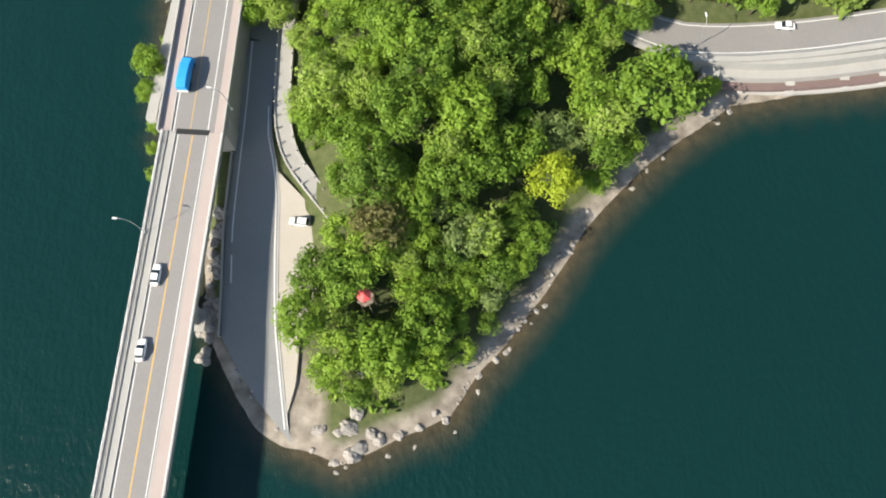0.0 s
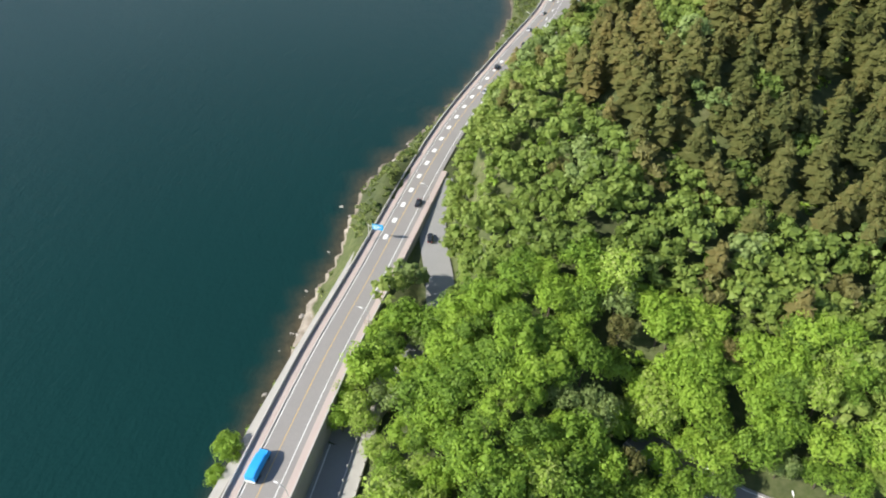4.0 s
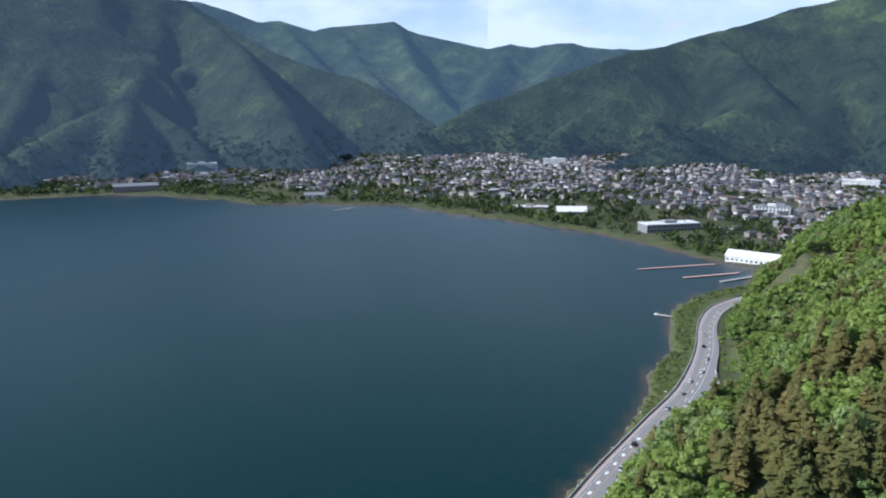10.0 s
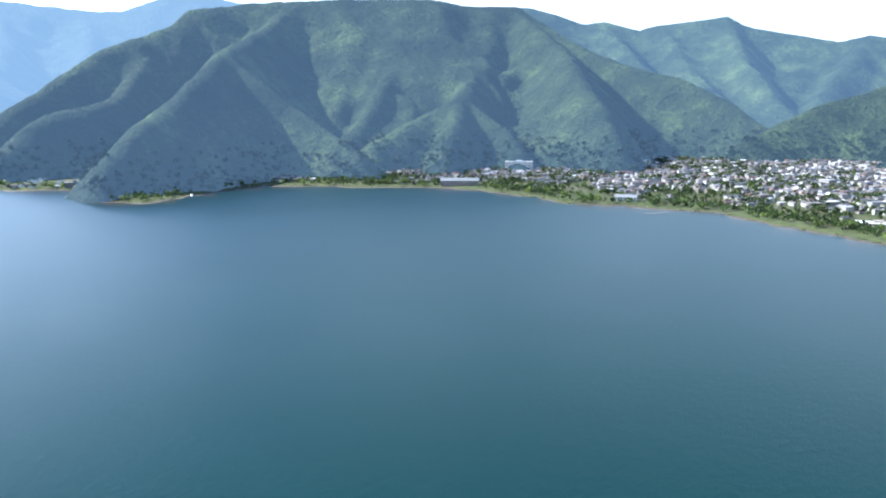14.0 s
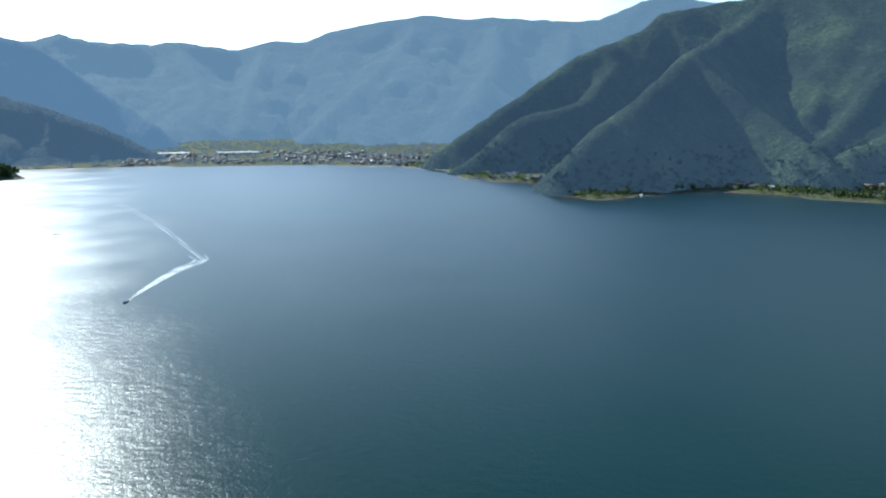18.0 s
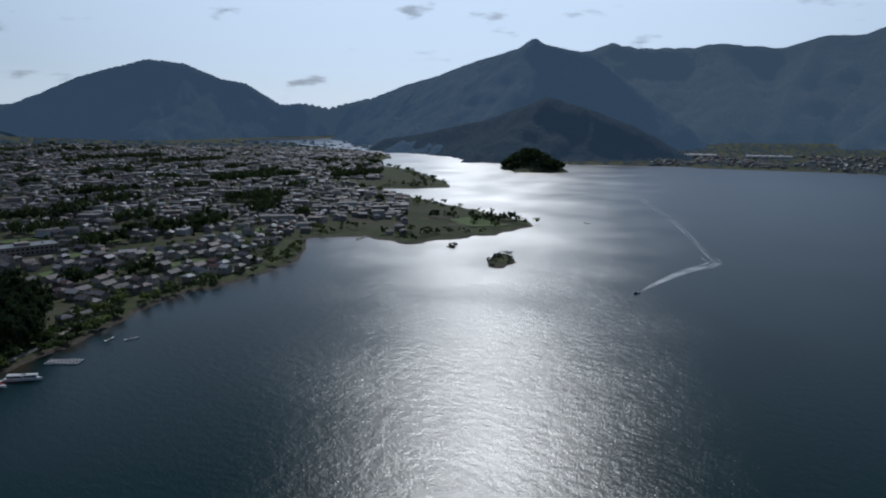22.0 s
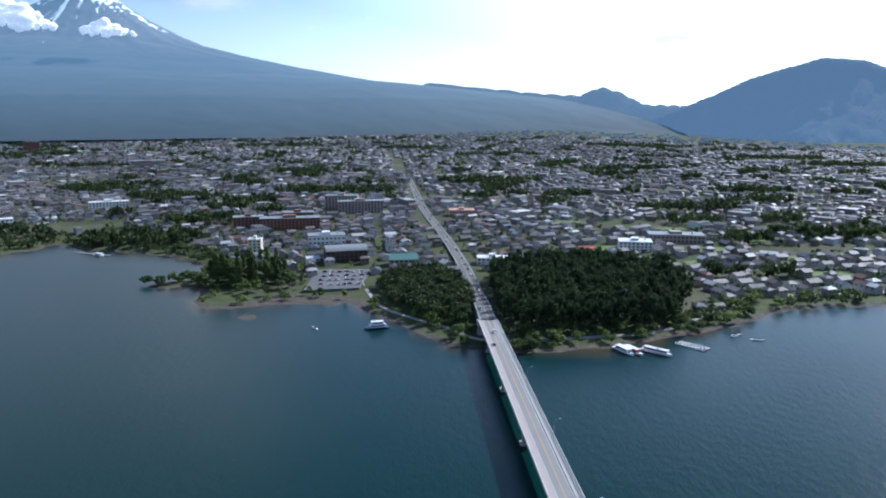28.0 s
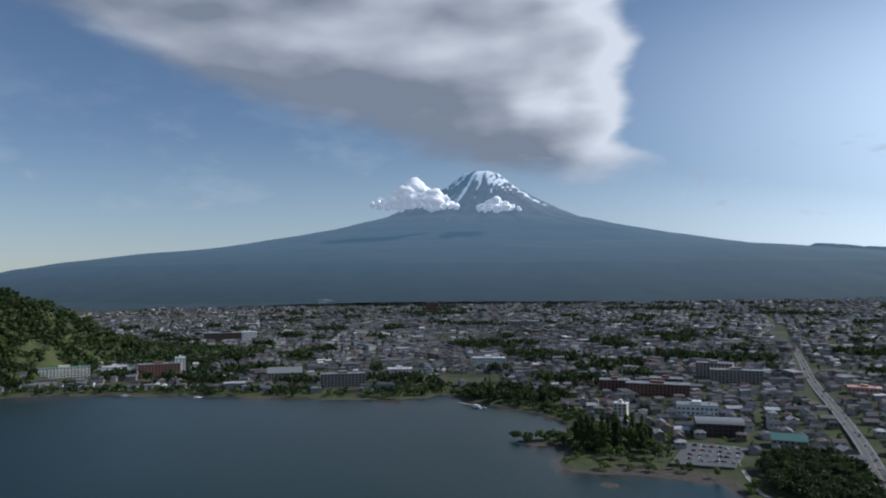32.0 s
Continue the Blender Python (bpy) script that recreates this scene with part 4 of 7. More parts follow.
GRAVEL_R = [(-31.4, 6.5), (-30.2, 12), (-30, 22), (-27.5, 30), (-25.5, 40), (-26.5, 46), (-32, 51.5), (-37.6, 57)]


def edge_at(pts, y):
    return float(np.interp(y, [p[1] for p in pts], [p[0] for p in pts]))


def sheet_between(left, right, y0, y1, rows, lift, thick):
    """A paved sheet on the slope between two edge lines."""
    bm, last = bmesh.new(), None
    for k in range(rows + 1):
        y = y0 + (y1 - y0) * k / rows
        z = slope_of(y) + lift
        xa, xb = edge_at(left, y), edge_at(right, y)
        row = [bm.verts.new(p) for p in ((xa, y, z), (xb, y, z), (xb, y, z - thick), (xa, y, z - thick))]
        if last:
            for j in range(4):
                bm.faces.new((last[j], last[(j + 1) % 4], row[(j + 1) % 4], row[j]))
        else:
            bm.faces.new(row)
        last = row
    bm.faces.new(last[::-1])
    bmesh.ops.recalc_face_normals(bm, faces=bm.faces)
    return bm


# the slip road is a broad paved ramp that narrows to a point at the water
part("ramp", sheet_between(SLIP_L, SLIP_R, 0.9, 88, 48, 0.05, 1.6), M_DARK_ASPHALT, low, "dark wet asphalt ramp running to a point at the lake")
part("parking_strip", sheet_between(SLIP_R, GRAVEL_R, 6.5, 57, 36, 0.09, 0.8), M_GRAVEL, low, "bare sandy parking strip")
for pts, off in ((SLIP_R[1:9], -0.75), (SLIP_L[5:10], 1.5)):
    line = [(x + off, y, slope_of(y) + 0.07) for x, y in pts]
    part("edge_line", ribbon(line, -0.12, 0.12, 0, 0.01, 2.0), M_LINE, low)
part("kerb", ribbon([(x - 0.1, y, slope_of(y) + 0.07) for x, y in SLIP_R[1:7]], -0.15, 0.15, 0.5, 0.12, 2.0), M_PALE_CONCRETE, low)
part("bank_wall", ribbon([(x - 0.4, y, slope_of(y) + 0.4) for x, y in SLIP_L[4:9]], -0.25, 0.25, 4.0, 0.0, 2.0), M_CONCRETE, low, "low concrete wall along the rocky bank")

east = road_piece(EAST_ROAD, -4.2, 4.2, "road", "pale grey two-lane road above the bay", M_ASPHALT, thick=0.6)
part("edge_line", ribbon(EAST_ROAD, -3.5, -3.3, 0, 0.012), M_LINE, east)
part("edge_line", ribbon(EAST_ROAD, 3.2, 3.4, 0, 0.012), M_LINE, east)
part("footway", ribbon(EAST_ROAD[1:], 4.2, 5.4, 0.6, 0.15), M_CONCRETE, east)
part("guard_rail", ribbon(EAST_ROAD[2:], 4.25, 4.37, 0.35, 0.85), M_STEEL, east, "steel guard rail")
part("sea_wall", ribbon([(52, 85.6, 6.6), (72, 85.2, 6.4), (98, 89.2, 6.4), (150, 100, 6.4), (240, 115, 7)], -0.6, 0.6, 6.0, 0), M_CONCRETE, east, "grey concrete sea wall")
part("terrace", ribbon([(55, 84.3, 4.0), (72, 83.9, 3.8), (98, 87.6, 3.8), (150, 98.4, 3.8)], -1.4, 1.4, 4.0, 0), M_CONCRETE, east, "concrete terrace")
part("terrace", ribbon([(60, 82.3, 2.0), (72, 82.0, 1.9), (98, 85.4, 1.9), (150, 96, 1.9)], -1.2, 1.2, 2.4, 0), M_QUAY, east, "dark reddish stepped quay")
part("quay_edge", ribbon([(64, 80.8, 0.8), (76, 80.9, 0.8), (98, 83.9, 0.8), (150, 94.4, 0.8)], -0.4, 0.4, 1.6, 0), M_PALE_CONCRETE, east)
for yy in ((75.5, 82.9), (88, 84.7), (97, 86)):
    bm = bmesh.new()
    for k in range(6):
        box(bm, yy[0] - 1.0, yy[1] - 2.6 + k * 0.42, 0.2, yy[0] + 1.0, yy[1] - 2.18 + k * 0.42, 0.9 + k * 0.3)
    part("steps", bm, M_PALE_CONCRETE, east, "concrete steps down to the water")

# curving walk with a stone balustrade above the slip road
WALK = [(-38.6, 100, 5.6), (-38.3, 86, 5.4), (-37.8, 74, 5.2), (-36.8, 66, 5.0), (-34.4, 59.5, 4.9), (-31, 55, 4.8), (-26.7, 49.8, 4.6), (-23.9, 46.5, 4.5)]
walkway = tagged(part("footpath", ribbon(WALK, -1.5, 1.5, 1.6, 0.05, 2.0), M_CONCRETE), "curving concrete footpath with stone edging", "footpath", kind="structure")
part("edging", ribbon(WALK, -1.85, -1.5, 1.9, 0.35, 2.0), M_PALE_CONCRETE, walkway)
part("edging", ribbon(WALK, 1.5, 1.85, 2.2, 0.35, 2.0), M_PALE_CONCRETE, walkway)
post_bm = box_bm(-0.14, -0.14, 0, 0.14, 0.14, 0.9, bevel=0.03)
POST = bpy.data.meshes.new("post")
post_bm.to_mesh(POST)
POST.materials.append(M_PALE_CONCRETE)
for i, p in enumerate(smooth_line(WALK, 1.6)):
    shared("post", POST, walkway, Matrix.Translation(p + Vector((1.67 if i % 2 else -1.67, 0, 0.3))))

# ---- the bridge ----
B0, B1 = Vector((-69.0, -443, 0)), Vector((-53.6, 61.5, 0))
BL = (B1 - B0).length
BZ = 12.0
bridge = thing("bridge", "long concrete road bridge with pinkish footways and pale parapets", "bridge",
               at=Matrix.Translation(B0) @ Matrix.Rotation(-math.atan2(B1.x - B0.x, B1.y - B0.y), 4, "Z") @ Matrix.Diagonal((1.045, 1, 1, 1)))


def strip(x0, x1, z0, z1, y0=0.0, y1=BL, bevel=0.0):
    return box_bm(x0, y0, z0, x1, y1, z1, bevel=bevel)


deck = part("deck", strip(-6.15, 6.15, BZ - 0.75, BZ - 0.1), M_CONCRETE, bridge, "grey concrete deck slab")
part("road_surface", strip(-3.25, 3.25, BZ - 0.1, BZ, 0, BL - 0.5), M_ASPHALT, bridge, "pale worn asphalt")
for sx, w in ((-1, -5.75), (1, 5.75)):
    a, b = sorted((sx * 3.5, sx * 5.8))
    part("footway", strip(a, b, BZ - 0.1, BZ + 0.2), M_PAVING if sx > 0 else M_CONCRETE, bridge, "pinkish paved footway" if sx > 0 else "grey footway")
    a, b = sorted((sx * 3.25, sx * 3.5))
    part("kerb", strip(a, b, BZ - 0.1, BZ + 0.24, bevel=0.03), M_PALE_CONCRETE, bridge)
    a, b = sorted((sx * 5.8, sx * 6.1))
    part("parapet", strip(a, b, BZ - 0.1, BZ + 0.45), M_PALE_CONCRETE, bridge, "pale concrete parapet base")
    for h in (0.75, 1.05):
        part("hand_rail", rod(bmesh.new(), (sx * 5.95, 0, BZ + h), (sx * 5.95, BL, BZ + h), 0.05, 6), M_WHITE_STEEL, bridge, "white steel rail")
    a, b = sorted((sx * 2.75, sx * 2.9))
    part("edge_line", strip(a, b, BZ, BZ + 0.008, 0, BL - 0.6), M_LINE, bridge)
part("service_pipe", rod(bmesh.new(), (-4.9, 0, BZ + 0.34), (-4.9, BL, BZ + 0.34), 0.13, 8), M_CONCRETE, bridge, "grey service pipe along the footway")
part("centre_line", strip(-0.12, 0.12, BZ, BZ + 0.008, 0, BL - 0.6), M_YELLOW, bridge, "faded yellow centre line")
part("expansion_joint", strip(-3.3, 3.3, BZ - 0.06, BZ + 0.012, BL - 0.5, BL + 0.7), M_RUBBER, bridge, "dark expansion joint")
for gx_ in (-4.0, 0.0, 4.0):
    part("girder", strip(gx_ - 0.35, gx_ + 0.35, BZ - 2.6, BZ - 0.75), M_CONCRETE, bridge)
rp = box_bm(-0.06, -0.06, 0, 0.06, 0.06, 1.1)
RAIL_POST = bpy.data.meshes.new("rail_post")
rp.to_mesh(RAIL_POST)
RAIL_POST.materials.append(M_WHITE_STEEL)
for k in range(int(BL / 4)):
    for sx in (-5.95, 5.95):
        shared("rail_post", RAIL_POST, bridge, Matrix.Translation((sx, 2 + 4 * k, BZ)))
for k in range(8):
    y = 27 + 63 * k
    bm = box_bm(-3.6, y - 1.2, -6, 3.6, y + 1.2, BZ - 4.0, bevel=0.5)
    pier = part("pier", bm, M_CONCRETE, bridge, "grey concrete pier standing in the water")
    part("pier_cap", box_bm(-5.4, y - 1.5, BZ - 4.0, 5.4, y + 1.5, BZ - 2.6, bevel=0.2), M_CONCRETE, pier)
    part("footing", box_bm(-4.6, y - 2.4, -6.5, 4.6, y + 2.4, 0.7, bevel=0.15), M_CONCRETE, pier)
part("abutment", box_bm(-6.3, -6, -2, 6.3, 0.5, BZ - 0.8), M_PALE_CONCRETE, bridge, "pale concrete abutment")
part("abutment", box_bm(-6.3, BL, -2, 6.3, BL + 4, BZ - 0.8), M_PALE_CONCRETE, bridge, "pale concrete abutment")


def street_lamp(at, arm=1.0):
    ob = thing("street_lamp", "slender grey street lamp with a curved arm", "street lamp", "street lamps", at)
    line = [(0, 0, 0), (0, 0, 5.5), (0.15, 0, 7.0), (0.8, 0, 8.0), (2.0, 0, 8.4)]
    bm = bmesh.new()
    sl = smooth_line(line, 0.8)
    for a, b in zip(sl, sl[1:]):
        rod(bm, a, b, 0.09 - 0.004 * a.z, 7)
    part("pole", bm, M_STEEL, ob)
    hb = box_bm(1.7, -0.16, 8.28, 2.7, 0.16, 8.46, bevel=0.06)
    part("lamp_head", hb, M_WHITE_STEEL, ob)
    part("base", box_bm(-0.2, -0.2, 0, 0.2, 0.2, 0.35, bevel=0.04), M_STEEL, ob)
    return ob


lamp0 = street_lamp(bridge.matrix_world @ Matrix.Translation((-5.6, BL - 22, BZ + 0.2)) @ Matrix.Rotation(math.pi, 4, "Z"))
for k in range(1, 8):
    copy_thing(lamp0, bridge.matrix_world @ Matrix.Translation((-5.6, BL - 22 - 62 * k, BZ + 0.2)) @ Matrix.Rotation(math.pi, 4, "Z"))
for x, y, z, turn in ((-46.2, 67, 12, 170), (-45.0, 118, 10.9, 172), (52.5, 87.9, 7.4, 95), (-43.8, 178, 8, 175), (-42, 262, 5.6, 160), (-30, 330, 5.1, 150)):
    copy_thing(lamp0, pose(x, y, z, 0, 0, turn))

# blue direction sign over the lakeside road
sgn = thing("road_sign", "blue road direction sign with white bars on a steel post", "road sign", at=pose(-57.2, 156, 9.0))
bm = bmesh.new()
rod(bm, (0, 0, 0), (0, 0, 6.2), 0.13, 8)
rod(bm, (0, 0, 5.6), (3.6, 0, 5.6), 0.09, 8)
part("post", bm, M_STEEL, sgn)
M_SIGN = Mat("blue sign face", 0.4).colour((0.02, 0.30, 0.62)).m
part("sign_board", box_bm(1.2, -0.06, 4.5, 4.6, 0.06, 6.5, bevel=0.03), M_SIGN, sgn, "blue sign board")
for k, (w, h) in enumerate(((1.8, 5.9), (2.4, 5.4), (1.5, 4.95))):
    part("writing_bar", box_bm(1.6, -0.075, h, 1.6 + w, -0.062, h + 0.22), M_LINE, sgn)
# green mesh screen beside the bridge head
scr = thing("mesh_screen", "green mesh screen fixed beside the bridge parapet", "screen", at=pose(-47.4, 70, 3.9))
part("mesh_panel", box_bm(-0.05, -4.5, 4.5, 0.05, 6.0, 8.0), M_GREEN_NET, scr)
for k in range(4):
    part("post", rod(bmesh.new(), (0.1, -4.5 + k * 3.5, 0), (0.1, -4.5 + k * 3.5, 8.2), 0.06, 6), M_STEEL, scr)
# utility pole by the lower road
up = thing("utility_pole", "grey concrete utility pole with wooden cross arms", "utility pole", at=pose(-45.5, 118, 4.8))
part("pole", rod(bmesh.new(), (0, 0, 0), (0, 0, 11), 0.17, 10, 0.11), M_CONCRETE, up)
for h in (9.4, 10.3):
    part("cross_arm", box_bm(-1.1, -0.06, h, 1.1, 0.06, h + 0.12), M_WOOD, up)


# ---- rocks at the point ----
def rock_mesh(seed, flat_=0.6):
    bm = bmesh.new()
    bmesh.ops.create_icosphere(bm, subdivisions=3, radius=1.0)
    o = Vector((seed * 7.1, seed * 3.3, 0))
    for v in bm.verts:
        c = v.co.copy()
        k = 1 + 0.55 * noise.noise(c * 0.9 + o) + 0.22 * noise.noise(c * 2.6 + o)
        v.co = c * k
        v.co.z *= flat_
    me = bpy.data.meshes.new("boulder")
    bm.to_mesh(me)
    bm.free()
    me.materials.append(M_ROCK)
    return me


ROCKS = [rock_mesh(i) for i in range(7)]
rng = random.Random(4)
spots = [(-18, -1, 1.6), (-16.5, 0.5, 1.3), (-13, 2, 1.2), (-14.5, 3.0, 1.2), (-5, 4.5, 0.9), (-21, 3, 1.0), (-25, 3.5, 1.1), (0, 6, 0.8), (-16, 15, 1.3), (-9, 3, 1.0),
         (-19, 4, 1.5), (-17.5, 7, 1.6), (-2, 7.5, 0.8), (-11, -1, 0.6), (-6, 0.5, 0.5), (2, 4, 0.5), (-21, -4.5, 0.6)]
for k in range(70):
    i = rng.randrange(len(SHORE_EAST) - 8) + 7
    a, b = SHORE_EAST[i], SHORE_EAST[min(i + 1, len(SHORE_EAST) - 1)]
    u = rng.random()
    spots.append((a[0] + (b[0] - a[0]) * u + rng.gauss(0, 1.0), a[1] + (b[1] - a[1]) * u + rng.gauss(0, 1.0), rng.uniform(0.2, 0.65)))
for k in range(46):
    spots.append((-49.6 + rng.gauss(0, 0.8), rng.uniform(16, 48), rng.uniform(0.4, 1.2)))
for k in range(40):
    i = rng.randrange(9)
    a, b = SHORE_ROAD[i], SHORE_ROAD[i + 1]
    u = rng.random()
    spots.append((a[0] + (b[0] - a[0]) * u + rng.gauss(-1, 1.6), a[1] + (b[1] - a[1]) * u, rng.uniform(0.3, 0.9)))
zs = heights([s[:2] for s in spots])
for (x, y, r), z in zip(spots, zs):
    ob = new("boulder", ROCKS[rng.randrange(7)])
    ob.matrix_world = pose(x, y, max(z, -0.3) + 0.12 * r, rng.uniform(-15, 15), rng.uniform(-15, 15), rng.uniform(0, 360)) @ Matrix.Diagonal((r * rng.uniform(0.8, 1.4), r, r, 1))
    tagged(ob, "large grey rounded boulder on the point" if r > 1.2 else "small grey boulder at the water's edge", "rock", "shore boulders")


# ---- trees ----
def cards(centres, normals, size, rng_):
    """Small bent leaf sprays: one quad each, facing about along the normals."""
    n = len(centres)
    nrm = normals + rng_.normal(0, 0.26, (n, 3))
    nrm /= np.linalg.norm(nrm, axis=1)[:, None] + 1e-9
    ref = rng_.normal(0, 1, (n, 3))
    u = np.cross(nrm, ref)
    u /= np.linalg.norm(u, axis=1)[:, None] + 1e-9
    v = np.cross(nrm, u)
    s = size * rng_.uniform(0.6, 1.35, (n, 1))
    a = s * rng_.uniform(0.6, 1.0, (n, 1))
    bend = nrm * s * rng_.uniform(-0.35, 0.1, (n, 1))
    q = np.stack([centres - u * s + bend, centres - v * a, centres + u * s + bend, centres + v * a], 1)
    return q.reshape(-1, 3), np.arange(4 * n).reshape(-1, 4)


# the shaded inside of a lobe: a rough six-sided lump
ICO_V = np.array([(x, y, z) for x in (-0.6, 0.6) for y in (-0.6, 0.6) for z in (-0.6, 0.6)])
ICO_F = np.array([(0, 1, 3, 2), (4, 6, 7, 5), (0, 4, 5, 1), (2, 3, 7, 6), (0, 2, 6, 4), (1, 5, 7, 3)])


def broadleaf(seed, lobes, per, size, spread=1.0, squash=0.75, core=0.72):
    """A unit crown about 2 wide, of many uneven lobes: arrays of quads."""
    r = np.random.RandomState(seed)
    vs, fs, off = [], [], 0
    for i in range(lobes):
        a, h = r.uniform(0, 2 * np.pi), r.uniform(-0.55, 1.0)
        rad = math.sqrt(max(0.05, 1 - (h * 0.8) ** 2)) * r.uniform(0.35, 0.82) * spread
        c = np.array([rad * math.cos(a), rad * math.sin(a), h * squash * 0.75])
        lr = r.uniform(0.24, 0.40) * (1.25 if lobes < 12 else 1.0)
        d = r.normal(0, 1, (per, 3))
        d[:, 2] = np.abs(d[:, 2]) * 0.9 - 0.25
        d /= np.linalg.norm(d, axis=1)[:, None]
        v, f = cards(c + d * lr * r.uniform(0.8, 1.12, (per, 1)), d, size, r)
        vs.append(v)
        fs.append(f + off)
        off += len(v)
        if core and (lobes > 12 or i % 2 == 0):
            cv = c + ICO_V * lr * core * (1 + 0.25 * r.normal(0, 1, (len(ICO_V), 1)))
            tri = ICO_F + off
            vs.append(cv)
            fs.append(tri)
            off += len(cv)
    return np.concatenate(vs), np.concatenate(fs)


def fix_quads(v, f):
    """Triangles are stored as quads with a doubled corner: give them a fourth corner on an edge."""
    tri = f[:, 2] == f[:, 3]
    if tri.any():
        t = f[tri]
        mid = (v[t[:, 2]] + v[t[:, 0]]) / 2
        f = f.copy()
        f[tri, 3] = len(v) + np.arange(len(t))
        v = np.concatenate([v, mid])
    return v, f


def pine(seed, whorls, per, droop=0.25, width=0.42, twigs=2, taper=0.75):
    """A unit conifer, 1 tall, of drooping sprays in loose whorls."""
    r = np.random.RandomState(seed)
    vs, fs, off = [], [], 0
    for i in range(whorls):
        h = 0.22 + 0.76 * i / max(whorls - 1, 1)
        rad = width * (1.02 - h) ** taper + 0.03
        for k in range(per):
            a = 2 * np.pi * (k + r.uniform(-0.4, 0.4)) / per + i
            L = rad * r.uniform(0.6, 1.2)
            o = np.array([math.cos(a), math.sin(a), 0])
            p = np.array([-math.sin(a), math.cos(a), 0])
            w = L * r.uniform(0.28, 0.45)
            hz = h + r.uniform(-0.04, 0.04)
            z0, z1, z2 = hz + 0.03, hz + r.uniform(-0.01, 0.05), hz - droop * L
            v = np.array([o * 0.02 + [0, 0, z0], o * L * 0.55 - p * w + [0, 0, z1 - 0.03], o * L + [0, 0, z2], o * L * 0.55 + p * w + [0, 0, z1 - 0.03]])
            vs.append(v)
            fs.append(np.arange(4)[None] + off)
            off += 4
            if twigs > 1:
                v2 = v * [0.8, 0.8, 1] + [0, 0, 0.035] + r.normal(0, 0.012, (4, 3))
                vs.append(v2)
                fs.append(np.arange(4)[None] + off)
                off += 4
    return np.concatenate(vs), np.concatenate(fs)


def scatter(name, label, templates, spots, material, category="trees"):
    """Far woods joined into one object. spots: x, y, z, radius, height scale, tint."""
    spots = np.asarray(spots, float)
    if not len(spots):
        return None
    r = np.random.RandomState(len(spots))
    pick = r.randint(0, len(templates), len(spots))
    V, F, T, off = [], [], [], 0
    for k, (tv, tf) in enumerate(templates):
        s = spots[pick == k]
        if not len(s):
            continue
        a = r.uniform(0, 2 * np.pi, len(s))
        c, sn = np.cos(a)[:, None], np.sin(a)[:, None]
        x = (tv[None, :, 0] * c - tv[None, :, 1] * sn) * s[:, 3:4] + s[:, 0:1]
        y = (tv[None, :, 0] * sn + tv[None, :, 1] * c) * s[:, 3:4] + s[:, 1:2]
        z = tv[None, :, 2] * s[:, 4:5] + s[:, 2:3]
        V.append(np.stack([x, y, z], -1).reshape(-1, 3))
        F.append((tf[None] + (np.arange(len(s)) * len(tv))[:, None, None]).reshape(-1, 4) + off)
        T.append(np.repeat(s[:, 5], len(tv)))
        off += len(s) * len(tv)
    ob = new(name, mesh_from(name, np.concatenate(V), np.concatenate(F), [material], False, np.concatenate(T)))
    return tagged(ob, label, category, kind="stuff")


def trunk_mesh(seed, h, r0):
    r = random.Random(seed)
    bm = bmesh.new()
    p = Vector((0, 0, -0.6))
    q = Vector((r.uniform(-0.3, 0.3), r.uniform(-0.3, 0.3), h * 0.45))
    top = Vector((r.uniform(-0.6, 0.6), r.uniform(-0.6, 0.6), h * 0.85))
    rod(bm, p, q, r0, 8, r0 * 0.75)
    rod(bm, q, top, r0 * 0.75, 7, r0 * 0.2)
    for k in range(5):
        a = k * 1.3 + r.random()
        s = q.lerp(top, r.uniform(0, 0.6))
        rod(bm, s, s + Vector((math.cos(a) * h * 0.28, math.sin(a) * h * 0.28, h * 0.18)), r0 * 0.4, 5, r0 * 0.1)
    me = bpy.data.meshes.new("trunk")
    bm.to_mesh(me)
    bm.free()
    me.materials.append(M_BARK)
    return me


FINE_LEAF = [fix_quads(*broadleaf(100 + i, 13, 17, 0.105)) for i in range(7)]
MID_LEAF = [fix_quads(*broadleaf(100 + i, 8, 11, 0.165)) for i in range(6)]
TINY_LEAF = [fix_quads(*broadleaf(250 + i, 3, 4, 0.36, 1.0, 0.75, 0.0)) for i in range(5)]
FAR_LEAF = [fix_quads(*broadleaf(200 + i, 5, 4, 0.32, 1.0, 0.75, 0.0 if i else 0.8)) for i in range(5)]
MID_PINE = [fix_quads(*broadleaf(300 + i, 9, 11, 0.15, 0.85, 1.25)) for i in range(6)]


def shaggy(seed):
    """A red pine: a loose cone of needle sprays round a shaded core."""
    v1, f1 = pine(seed, 9, 8, 0.12, 0.33, 2, 0.42)
    v2, f2 = fix_quads(*broadleaf(seed + 50, 7, 6, 0.13, 0.55, 1.1))
    v2 = v2 * [0.26, 0.26, 0.34] + [0, 0, 0.60]
    return np.concatenate([v1, v2]), np.concatenate([f1, f2 + len(v1)])


FINE_PINE = [shaggy(700 + i) for i in range(6)]
FAR_PINE = [pine(400 + i, 6, 5, 0.3, 0.30, 1) for i in range(4)]
NEAR = []
for i in range(11):
    v, f = fix_quads(*broadleaf(10 + i, 32 + 3 * (i % 4), 62, 0.052, 1.0, 0.72, 0.40))
    v = v * [4.6, 4.6, 4.4] + [0, 0, 7.2]
    NEAR.append((mesh_from("crown", v, f, [{7: M_LEAF_YELLOW, 8: M_LEAF_PALE, 9: M_LEAF_BROWN, 10: M_TWIGS}.get(i, M_LEAF)], False, np.full(len(v), (0.1, 0.3, 0.45, 0.6, 0.75, 0.95, 0.2, 0.6, 0.5, 0.5, 0.5)[i])),
                 trunk_mesh(i, 8.0, 0.22)))
NEAR_PINE = []
